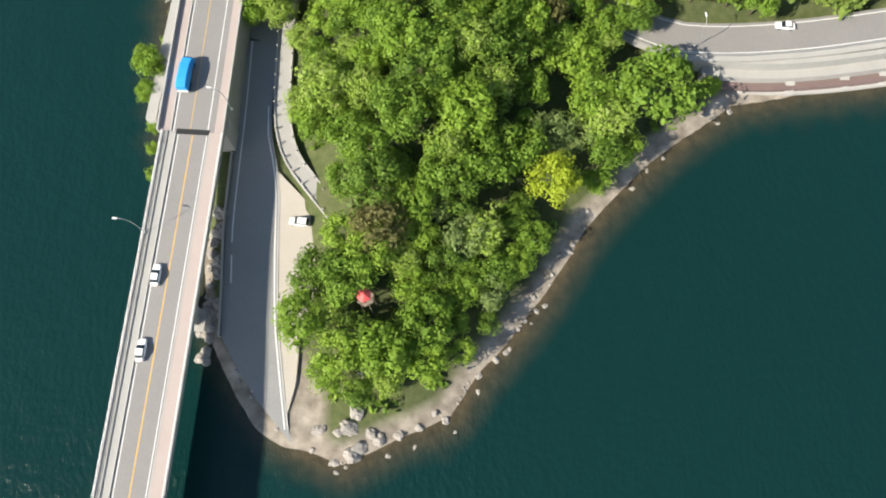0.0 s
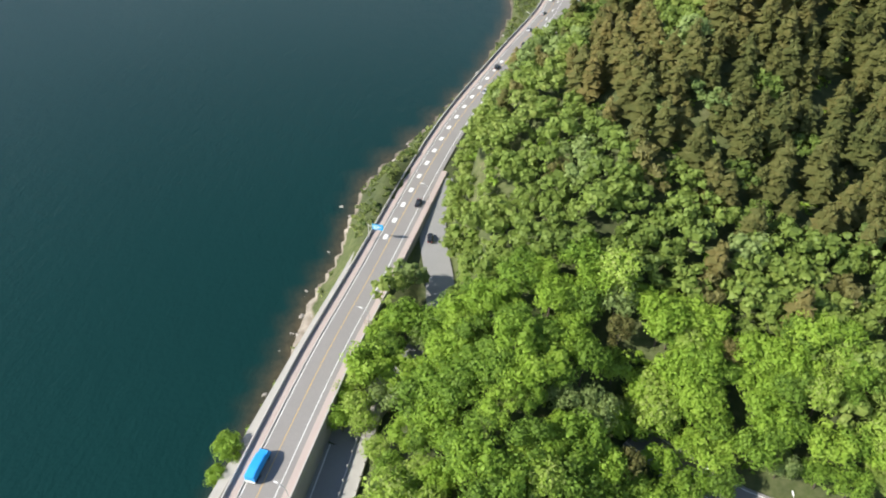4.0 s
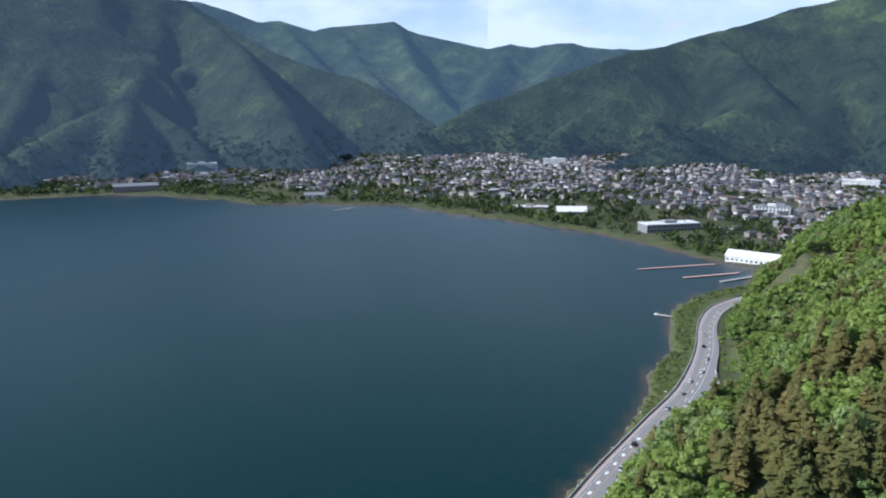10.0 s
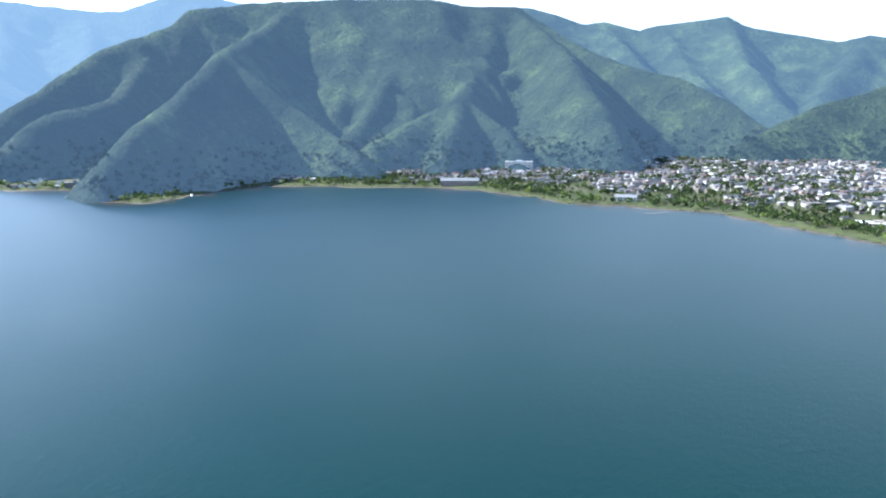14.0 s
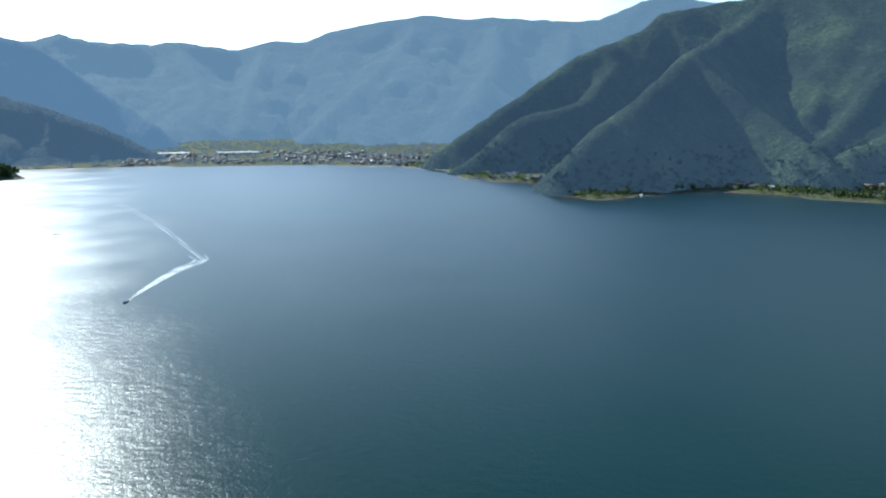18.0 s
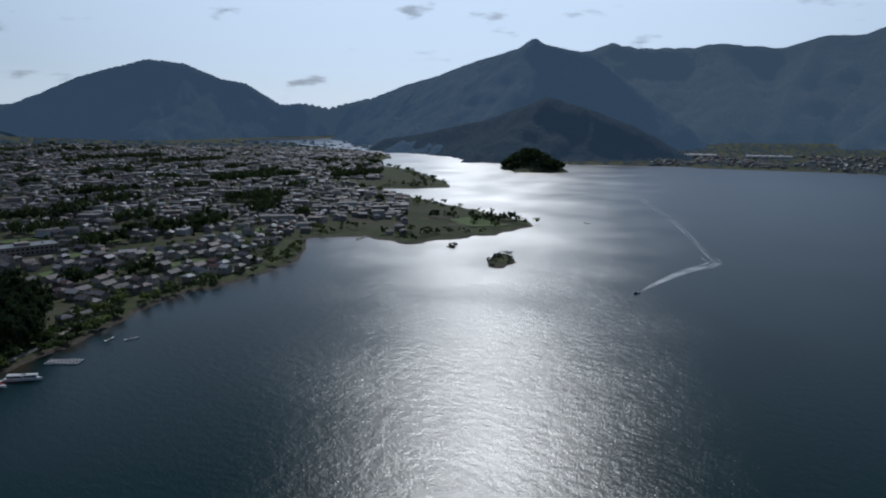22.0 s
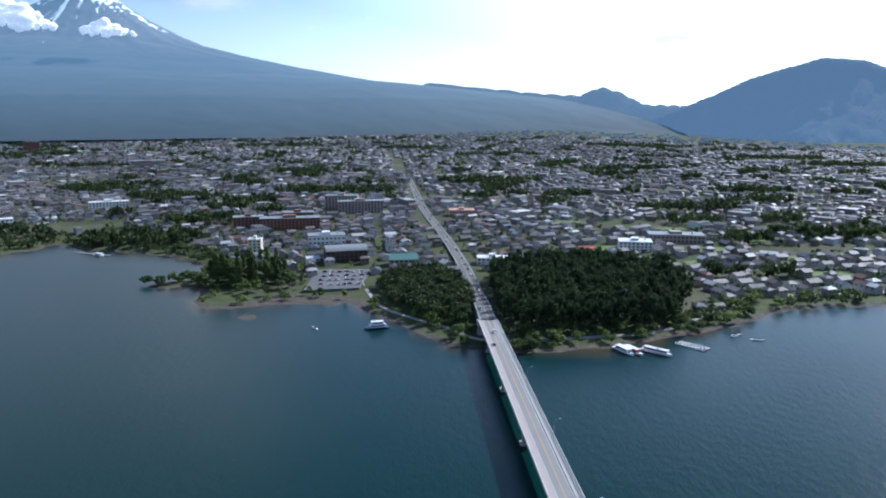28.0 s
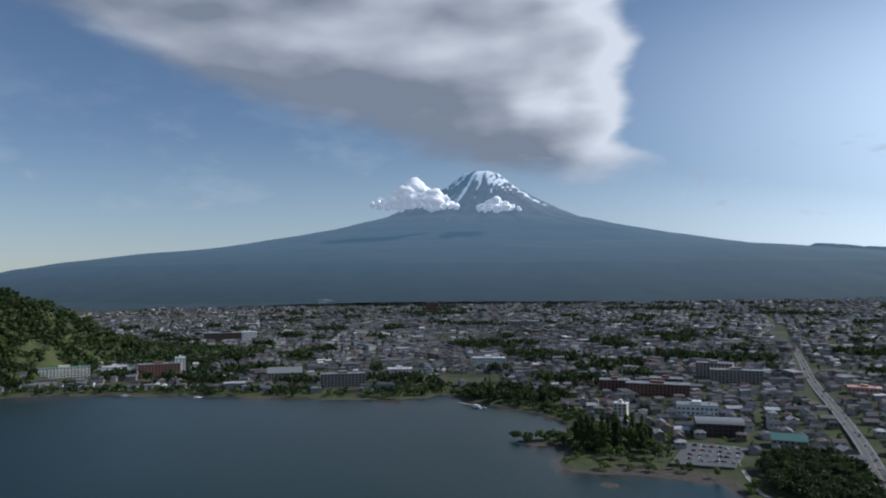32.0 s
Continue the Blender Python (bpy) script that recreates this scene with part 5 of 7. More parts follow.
for i in range(3):
    v, f = fix_quads(*broadleaf(30 + i, 26, 60, 0.062, 0.85, 1.2, 0.40))
    v = v * [3.9, 3.9, 4.6] + [0, 0, 8.0]
    NEAR_PINE.append((mesh_from("crown", v, f, [M_PINE], False, np.full(len(v), (0.3, 0.55, 0.8)[i])), trunk_mesh(40 + i, 11.0, 0.2)))


def tree(kind, at, label, group):
    crown, trunk = kind
    ob = new("tree")
    ob.matrix_world = at
    shared("crown", crown, ob)
    shared("trunk", trunk, ob)
    return tagged(ob, label, "tree", group)


def in_poly(x, y, poly):
    return inside(np.asarray(x), np.asarray(y), poly)


PINES = [(-6, 205), (2, 179), (15, 165), (32, 157), (70, 150), (130, 165), (190, 240), (190, 290), (100, 285), (39, 256), (23, 263), (10, 252), (0, 240)]
rs = np.random.RandomState(12)
# jittered planting over the hill
gx_, gy_ = np.meshgrid(np.arange(-60, 640, 6.3), np.arange(-2, 830, 6.3), indexing="ij")
px = (gx_ + rs.uniform(-2.6, 2.6, gx_.shape)).ravel()
py = (gy_ + rs.uniform(-2.6, 2.6, gy_.shape)).ravel()
pd = land(px, py)
pz = ground_height(px, py, pd)
q1, q2, q3, q4 = (near_line(px, py, l)[0] for l in (MAIN_ROAD, LOWER_ROAD, EAST_ROAD, WALK))
side1 = np.interp(py, [p[1] for p in MAIN_ROAD], [p[0] for p in MAIN_ROAD])
side3 = np.interp(px, [p[0] for p in EAST_ROAD], [p[1] for p in EAST_ROAD])
ok = (pd > np.where(py < 60, 4.6, 4.5)) & (q1 > np.interp(py, [0, 150, 190, 900], [8.6, 8.6, 11.0, 11.5]) + 12 * np.exp(-((py - 352) / 30) ** 2)) & ((q2 > np.where(py > 122, 6.0, 8.0)) | ((py > 90) & (py < 122) & (q2 > 1.0))) & (q3 > np.where(px < 41, 1.0, 6.0)) & (q4 > 3.4) & (px > side1 + 6) & (pz > 0.8)
ok &= (px > np.interp(py, [0, 8, 18, 36, 42, 50, 60, 62], [-22, -25, -29, -28, -24, -22, -30, -60])) & ~((px > 40) & (py < side3 + 5) & (py > 78)) & ~((py < 7) & (px < -22))
ok &= (px > np.interp(py, [285, 300, 325, 335, 360, 400, 430, 462], [-60, -17, -4, 0, 2, 2, -4, -60])) & ~((py > 640) & (px < 45)) & (pz < 200)
ok &= (np.hypot(px - 20, py - 53) > 7.0) & (np.hypot(px - 43, py - 75) > 10.0) & (np.hypot(px - 21, py - 71) > 5.0) & (np.hypot(px + 16.4, py - 28.6) > 4.3)
seen = (np.hypot(px, py) < 900) & (px < 85 + 0.29 * py)
ok &= seen
px, py, pz, pd = px[ok], py[ok], pz[ok], pd[ok]
is_pine = in_poly(px, py, PINES) & (value_noise(px / 25, py / 25, 4) > 0.20) & (rs.uniform(0, 1, len(px)) < 0.93)
is_pine |= (rs.uniform(0, 1, len(px)) < 0.04) & (py > 90)
dist = np.hypot(px, py - 40)
order = np.argsort(dist)
near_n = 195
near_ids, far_ids = order[:near_n], order[near_n:]
for i in near_ids:
    x, y, z = px[i], py[i], pz[i]
    big = 0.86 + 0.5 * rs.uniform() ** 1.4 + (0.3 if 30 < x < 62 and 60 < y < 84 else 0)
    edge = min(1.0, 0.55 + pd[i] / 26)
    s = big * edge
    m4 = pose(x, y, z - 0.2, rs.uniform(-5, 5), rs.uniform(-5, 5), rs.uniform(0, 360)) @ Matrix.Diagonal((s * rs.uniform(0.9, 1.15), s, s * rs.uniform(0.85, 1.1), 1))
    if is_pine[i]:
        tree(NEAR_PINE[rs.randint(3)], m4, "brownish green pine among the broadleaf trees", "headland pines")
    else:
        k = rs.choice(11, p=[.14, .15, .15, .15, .13, .08, .126, .0, .055, .014, .005])
        tree(NEAR[k], m4, ("pale flowering broadleaf tree on the wooded headland" if k == 8 else "yellow-green broadleaf tree on the wooded headland" if k == 7
                           else "olive-brown broadleaf tree on the wooded headland" if k == 9 else "half-bare grey-brown tree on the wooded headland" if k == 10
                           else "leafy green broadleaf tree on the wooded headland"), "headland trees")
for k in range(26):
    x, y = rs.uniform(24, 78), rs.uniform(101, 124)
    if near_line(np.array([x]), np.array([y]), EAST_ROAD)[0][0] < (2.0 if x < 38 else 7.5):
        continue
    s = rs.uniform(0.95, 1.3)
    tree(NEAR[int(rs.randint(0, 7))], pose(x, y, height_at(x, y) - 0.2, 0, 0, k * 61) @ Matrix.Diagonal((s, s, s, 1)), "leafy green broadleaf tree on the wooded headland", "headland trees")
for x, y, s in ((-44.5, 92, 0.8), (-41, 95, 0.95), (-46, 99, 0.75), (-38.5, 91, 0.85), (-43, 103, 0.9)):
    tree(NEAR[5 if s > 0.8 else 2], pose(x, y, 4.2, 0, 0, 300 * s) @ Matrix.Diagonal((s, s, s, 1)), "leafy green broadleaf tree over the slip road", "headland trees")
tree(NEAR[7], pose(20.3, 53.5, 3.0, 0, 0, 40) @ Matrix.Diagonal((1.25, 1.25, 1.2, 1)), "bright yellow-green broadleaf tree by the beach", "headland trees")
tree(NEAR[1], pose(42.5, 75, 2.0, 0, 0, 10) @ Matrix.Diagonal((2.2, 2.2, 1.35, 1)), "broad spreading broadleaf tree above the bay", "headland trees")
for x, y, s in ((56, 79.5, 0.5), (53.5, 78.5, 0.45), (58, 80.6, 0.35), (51, 84, 0.45)):
    tree(NEAR[3], pose(x, y, 1.2, 0, 0, 70 * s) @ Matrix.Diagonal((s, s, s, 1)), "small bushy tree beside the quay", "headland trees")
for x, y, s in ((-66.5, 79, 0.85), (-66.8, 73, 0.62), (-65, 66, 0.42), (-64.8, 61, 0.36), (-63.6, 55, 0.40), (-65.0, 87, 0.38), (-64.6, 94, 0.34), (-64.2, 101, 0.36), (-63.6, 109, 0.3)):
    tree(NEAR[2 if s > 0.4 else 4], pose(x, y, 1.0, 0, 0, 90 * s) @ Matrix.Diagonal((s, s, s * 1.3, 1)), "small bushy tree beside the bridge parapet", "headland trees")


def spots_of(ids, rad, hgt, dz=0.0):
    n = len(ids)
    k = rs.uniform(0.75, 1.25, n)
    return np.stack([px[ids], py[ids], pz[ids] + dz * k, rad * k, hgt * k * rs.uniform(0.85, 1.15, n), 0.55 * value_noise(px[ids] / 45, py[ids] / 45, 8) + 0.45 * rs.uniform(0, 1, n)], 1)


lp, ll = far_ids[is_pine[far_ids]], far_ids[~is_pine[far_ids]]
pale = (value_noise(px[ll] / 18, py[ll] / 18, 31) > 0.70)
odd = rs.uniform(0, 1, len(ll)) < 0.05
close = np.hypot(px[ll], py[ll]) < 420
scatter("broadleaf_woods", "fresh green broadleaf woods covering the lakeside hill", FINE_LEAF, spots_of(ll[~pale & ~odd & close], 5.3, 4.8, 6.0), M_WOODS)
scatter("far_broadleaf_woods", "broadleaf woods on the far end of the lakeside hill", MID_LEAF, spots_of(ll[~pale & ~odd & ~close], 5.5, 4.8, 6.0), M_WOODS)
scatter("flowering_woods", "pale flowering trees among the hill woods", FINE_LEAF, spots_of(ll[pale & ~odd], 4.9, 4.6, 6.0), M_LEAF_PALE)
scatter("brownish_woods", "olive-brown trees dotted through the hill woods", FINE_LEAF, spots_of(ll[odd], 4.6, 4.8, 6.0), M_LEAF_BROWN)
scatter("pine_woods", "brownish pine woods on the hill top", FINE_PINE, spots_of(lp, 12.0, 12.5, 0.0), M_PINE)
# undergrowth that closes the ground between the trunks
ux, uy = rs.uniform(-45, 330, 5200), rs.uniform(2, 760, 5200)
ud = land(ux, uy)
uq = [near_line(ux, uy, l)[0] for l in (MAIN_ROAD, LOWER_ROAD, EAST_ROAD, WALK)]
us1 = np.interp(uy, [p[1] for p in MAIN_ROAD], [p[0] for p in MAIN_ROAD])
us3 = np.interp(ux, [p[0] for p in EAST_ROAD], [p[1] for p in EAST_ROAD])
k = (ud > 5) & (uq[0] > 8.0) & (ux > np.interp(uy, [300, 318, 332, 362, 395, 425, 460], [-60, -18, -8, -4.5, -7, -11, -60])) & (uq[1] > 7.4) & (uq[2] > 7) & (uq[3] > 2.4) & (ux > us1 + 5) & (ux < 60 + 0.5 * uy) & ~((ux < -27) & (uy < 58)) & ~((ux > 38) & (uy < us3 + 5) & (uy > 78)) & ~((uy > 640) & (ux < 45))
ux, uy = ux[k], uy[k]
uz = ground_height(ux, uy)
scatter("undergrowth", "low green undergrowth between the trees", FAR_LEAF, np.stack([ux, uy, uz + 0.4, rs.uniform(1.2, 2.6, len(ux)), rs.uniform(0.8, 1.8, len(ux)), rs.uniform(0, 0.7, len(ux))], 1), M_LEAF, "undergrowth")
# shrubs on the bank between the lakeside road and the water
bx, by = [], []
for a, b in zip(SHORE_ROAD[2:14], SHORE_ROAD[3:15]):
    n = int(math.hypot(b[0] - a[0], b[1] - a[1]) * 2.2)
    u = rs.uniform(0, 1, n)
    bx += list(a[0] + (b[0] - a[0]) * u + rs.uniform(1, 15, n))
    by += list(a[1] + (b[1] - a[1]) * u)
bx, by = np.array(bx), np.array(by)
k = (near_line(bx, by, MAIN_ROAD)[0] > 8.2) & (land(bx, by) > 1.0) & (bx < np.interp(by, [p[1] for p in MAIN_ROAD], [p[0] for p in MAIN_ROAD])) & ((by > 158) | (bx < -66.5))
bx, by = bx[k], by[k]
bz = ground_height(bx, by)
scatter("bank_shrubs", "green and straw-coloured shrubs on the road bank", FAR_LEAF, np.stack([bx, by, bz + 0.2, rs.uniform(0.7, 2.0, len(bx)), rs.uniform(0.6, 1.5, len(bx)), rs.uniform(0, 1, len(bx))], 1), M_SHRUB, "shrubs")


# ---- towns ----
def tone(name, stops, each, rough=0.8, metal=0.0):
    m = Mat(name, rough, metal)
    m.b.inputs["Specular IOR Level"].default_value = 0.3
    f = m.each() if each else m.island()
    m.colour(m.mix(0.35, m.ramp(f, *stops), m.ramp(m.noise(0.35, 4), (0.3, (0.10, 0.10, 0.10)), (0.7, (0.55, 0.53, 0.5))), "SOFT_LIGHT"))
    return m.m


WALL_STOPS = ((0.0, (0.40, 0.38, 0.36)), (0.25, (0.24, 0.22, 0.20)), (0.45, (0.44, 0.43, 0.41)), (0.65, (0.17, 0.14, 0.12)), (0.82, (0.38, 0.36, 0.34)), (1.0, (0.66, 0.65, 0.63)))
ROOF_STOPS = ((0.0, (0.055, 0.06, 0.07)), (0.3, (0.10, 0.10, 0.105)), (0.5, (0.14, 0.12, 0.11)), (0.66, (0.20, 0.20, 0.21)), (0.76, (0.15, 0.08, 0.065)), (0.84, (0.08, 0.10, 0.14)), (0.92, (0.28, 0.28, 0.29)), (1.0, (0.58, 0.58, 0.58)))
M_WALL, M_WALLS = tone("rendered house wall", WALL_STOPS, True), tone("rendered house walls", WALL_STOPS, False)
M_ROOF, M_ROOFS = tone("tiled roof", ROOF_STOPS, True, 0.65), tone("tiled roofs", ROOF_STOPS, False, 0.65)
M_BRICK = worn("red brown brick tile", (0.14, 0.065, 0.05), (0.24, 0.12, 0.09), 0.4)
M_TAUPE = worn("taupe render", (0.24, 0.20, 0.18), (0.36, 0.31, 0.28), 0.2)
M_CREAM = worn("cream render", (0.52, 0.48, 0.38), (0.66, 0.61, 0.50), 0.2)
M_WHITE = worn("white render", (0.62, 0.62, 0.61), (0.78, 0.78, 0.76), 0.2)
M_PINK = worn("salmon render", (0.48, 0.28, 0.22), (0.58, 0.36, 0.29), 0.2)
M_DARK = worn("dark brown cladding", (0.045, 0.03, 0.026), (0.09, 0.06, 0.05), 0.3)
M_SLATE = worn("grey sheet roof", (0.16, 0.165, 0.17), (0.27, 0.275, 0.28), 0.2, 0.5)
M_WHITE_ROOF = worn("white sheet roof", (0.58, 0.58, 0.58), (0.74, 0.74, 0.73), 0.2, 0.5)
M_TEAL = worn("teal sheet roof", (0.07, 0.17, 0.15), (0.12, 0.24, 0.21), 0.2, 0.5)
M_FIELD = worn("bright meadow", (0.07, 0.115, 0.025), (0.13, 0.18, 0.045), 0.05, 0.95, 0.1)

STREET = [(-69.7, -446, 12), (-73, -500, 9.5), (-75, -549, 6.5), (-77.5, -664, 6.2), (-73, -815, 9), (-64, -1019, 12.5), (-62, -1350, 20), (-49, -1778, 30), (-10, -2300, 43)]
PARKING = [(64, -571), (18, -576), (8, -645), (57, -660)]
CEDARS = [(-82, -455), (-92, -441), (-140, -436), (-200, -448), (-246, -520), (-248, -585), (-195, -625), (-105, -610), (-88, -560)]
KNOLL = [(2, -575), (-8, -515), (-34, -478), (-55, -456), (-66, -500), (-66, -580), (-52, -622), (-11, -615)]
POPLARS = [(146, -612), (132, -562), (98, -558), (66, -590), (66, -640), (110, -668), (150, -655)]
GROVES = ((470, -1240, 60, 45), (330, -1135, 60, 26), (276, -1121, 40, 20), (191, -1078, 48, 22), (99, -1184, 70, 32), (25, -1177, 55, 25), (255, -800, 60, 22), (211, -906, 60, 22),
          (300, -820, 50, 18), (-1142, -1624, 120, 40), (-1090, -1828, 130, 35), (-301, -1106, 40, 18), (-857, -2260, 180, 40), (-182, -1299, 70, 30), (-349, -585, 16, 14), (-304, -590, 18, 14),
          (-112, -2175, 110, 30), (-560, -760, 30, 18), (-760, -900, 60, 30), (-520, -1500, 90, 30), (640, -1650, 90, 25), (420, -840, 60, 24), (560, -790, 40, 18), (690, -760, 50, 20),
          (-980, -1160, 110, 45), (-1180, -1050, 90, 30), (900, -900, 60, 25), (160, -1500, 70, 25), (-400, -960, 36, 18), (-640, -1120, 50, 22), (-330, -1900, 120, 30), (300, -2300, 140, 32), (900, -2000, 120, 30))


MEADOWS = ((-237, -714, 30, 24, 0), (-350, -700, 30, 14, 15), (-439, -663, 60, 10, 12), (-406, -590, 26, 13, 0), (-497, -818, 34, 20, 10), (-408, -856, 34, 16, 0), (-572, -781, 40, 18, 5), (-307, -641, 20, 18, 0),
           (-404, -742, 36, 13, 8), (-352, -823, 30, 14, 0), (-241, -879, 24, 14, 0), (-560, -680, 34, 16, 5), (-790, -500, 60, 38, 60))


def in_groves(x, y, grow=1.0):
    r = inside(x, y, CEDARS) | inside(x, y, KNOLL) | inside(x, y, POPLARS)
    for cx, cy, a, b, t in MEADOWS:
        r |= ((x - cx) / (a * 1.05)) ** 2 + ((y - cy) / (b * 1.05)) ** 2 < 1
    r |= (x > -12) & (x < 175) & (y > -606)
    for cx, cy, a, b in GROVES:
        r |= ((x - cx) / (a * grow)) ** 2 + ((y - cy) / (b * grow)) ** 2 < 1
    return r


rt = np.random.RandomState(77)


def lots(x0, x1, y0, y1, step):
    a, b = np.meshgrid(np.arange(x0, x1, step), np.arange(y0, y1, step), indexing="ij")
    x, y = a.ravel() + rt.uniform(-0.3, 0.3, a.size) * step, b.ravel() + rt.uniform(-0.3, 0.3, a.size) * step
    return x, y


def town_plots(x, y, shore, keep_noise, scale):
    d = land(x, y)
    k = (d > shore) & ~in_groves(x, y) & (near_line(x, y, STREET)[0] > 11.5) & ~inside(x, y, PARKING)
    k &= value_noise(x / scale, y / scale, 19) * 0.75 + 0.25 * value_noise(x / 33, y / 33, 29) > keep_noise + 0.04
    x, y = x[k], y[k]
    z = ground_height(x, y)
    k = z < 14 + np.clip(-y - 620, 0, None) * 0.024
    return x[k], y[k], z[k]


def bearing(x, y):
    return (np.degrees(np.arctan2(-x, y)) + 360) % 360


# house templates for the streets nearest the water
def house_kind(w, l, h, rise, hip, name_label):
    """Returns the meshes of a house: wall, roof, window, door."""
    wall = box_bm(-w / 2, -l / 2, -1.5, w / 2, l / 2, h)
    if not hip:
        for sy in (-1, 1):
            vs = [wall.verts.new(p) for p in ((-w / 2, sy * l / 2, h), (w / 2, sy * l / 2, h), (0, sy * l / 2, h + rise))]
            wall.faces.new(vs if sy < 0 else vs[::-1])
    roof = bmesh.new()
    e = 0.7
    ins = l * 0.28 if hip else -e
    pts = [(-w / 2 - e, -l / 2 - e, h - 0.1), (w / 2 + e, -l / 2 - e, h - 0.1), (w / 2 + e, l / 2 + e, h - 0.1), (-w / 2 - e, l / 2 + e, h - 0.1), (0, -l / 2 + ins, h + rise), (0, l / 2 - ins, h + rise)]
    lo = [roof.verts.new(p) for p in pts]
    hi = [roof.verts.new((p[0], p[1], p[2] + 0.22)) for p in pts]
    for ring in (hi,):
        for f in ((0, 1, 4), (1, 2, 5, 4), (2, 3, 5), (3, 0, 4, 5)):
            if hip or len(f) == 4:
                roof.faces.new([ring[i] for i in f])
    for f in ((1, 2, 5, 4), (3, 0, 4, 5)):
        roof.faces.new([lo[i] for i in f][::-1])
    for i, j in ((0, 1), (1, 2), (2, 3), (3, 0)):
        if hip or i % 2:
            roof.faces.new((lo[i], lo[j], hi[j], hi[i]))
    if not hip:
        for i, j, k in ((0, 1, 4), (2, 3, 5)):
            roof.faces.new((lo[i], lo[k], hi[k], hi[i]))
            roof.faces.new((lo[k], lo[j], hi[j], hi[k]))
    bmesh.ops.recalc_face_normals(roof, faces=roof.faces)
    ob = thing("house", name_label, "house", "town houses")
    part("wall", wall, M_WALL, ob)
    part("roof", roof, M_ROOF, ob)
    for sx in (-1, 1):
        for yy in (-l * 0.25, l * 0.22):
            for zz in ([3.4] if h > 4.5 else [0.9]):
                x = sx * (w / 2)
                win = part("window", box_bm(x - 0.05, yy - 0.85, zz, x + 0.05, yy + 0.85, zz + 1.3), M_GLASS, ob)
    part("door", box_bm(-0.5, -l / 2 - 0.06, 0, 0.5, -l / 2 + 0.05, 2.0), M_WOOD, ob)
    return ob


HOUSES = [house_kind(8, 10, 5.6, 2.2, False, "two-storey house with a low gabled tile roof"), house_kind(7, 9, 5.4, 1.8, True, "two-storey house with a hipped tile roof"),
          house_kind(9, 13, 3.2, 2.4, False, "long single-storey house with a gabled roof"), house_kind(8, 8, 5.8, 1.6, True, "square two-storey house with a hipped roof"),
          house_kind(10, 16, 4.2, 2.0, False, "low workshop with a sheet metal roof"), house_kind(6.5, 8, 3.0, 1.7, True, "small single-storey cottage with a hipped roof")]
for i, h in enumerate(HOUSES):
    h.matrix_world = pose(-310 - 20 * i, -640 - 6 * i, height_at(-310 - 20 * i, -640 - 6 * i), 0, 0, 15 * i)

x, y = lots(-1100, 1000, -1500, -455, 18.5)
near_d = np.hypot(x, y)
k = (bearing(x, y) > 128) & (bearing(x, y) < 240) & (near_d < 1400) & ~((x > -300) & (x < -60) & (y > -470))
x, y, z = town_plots(x[k], y[k], 24, 0.27, 70)
BIG = []


def clear_of_big(x, y):
    k = np.ones(x.shape, bool)
    for bx_, by_, l, w, a in BIG:
        k &= np.hypot(x - bx_, y - by_) > max(l, w) * 0.5 + 7
    return k


# ---- larger buildings ----
PANES = {}


def pane(w, h):
    if (w, h) not in PANES:
        bm = box_bm(-w / 2, -0.06, 0, w / 2, 0.06, h)
        me = bpy.data.meshes.new("window")
        bm.to_mesh(me)
        bm.free()
        me.materials.append(M_GLASS)
        PANES[(w, h)] = me
    return PANES[(w, h)]


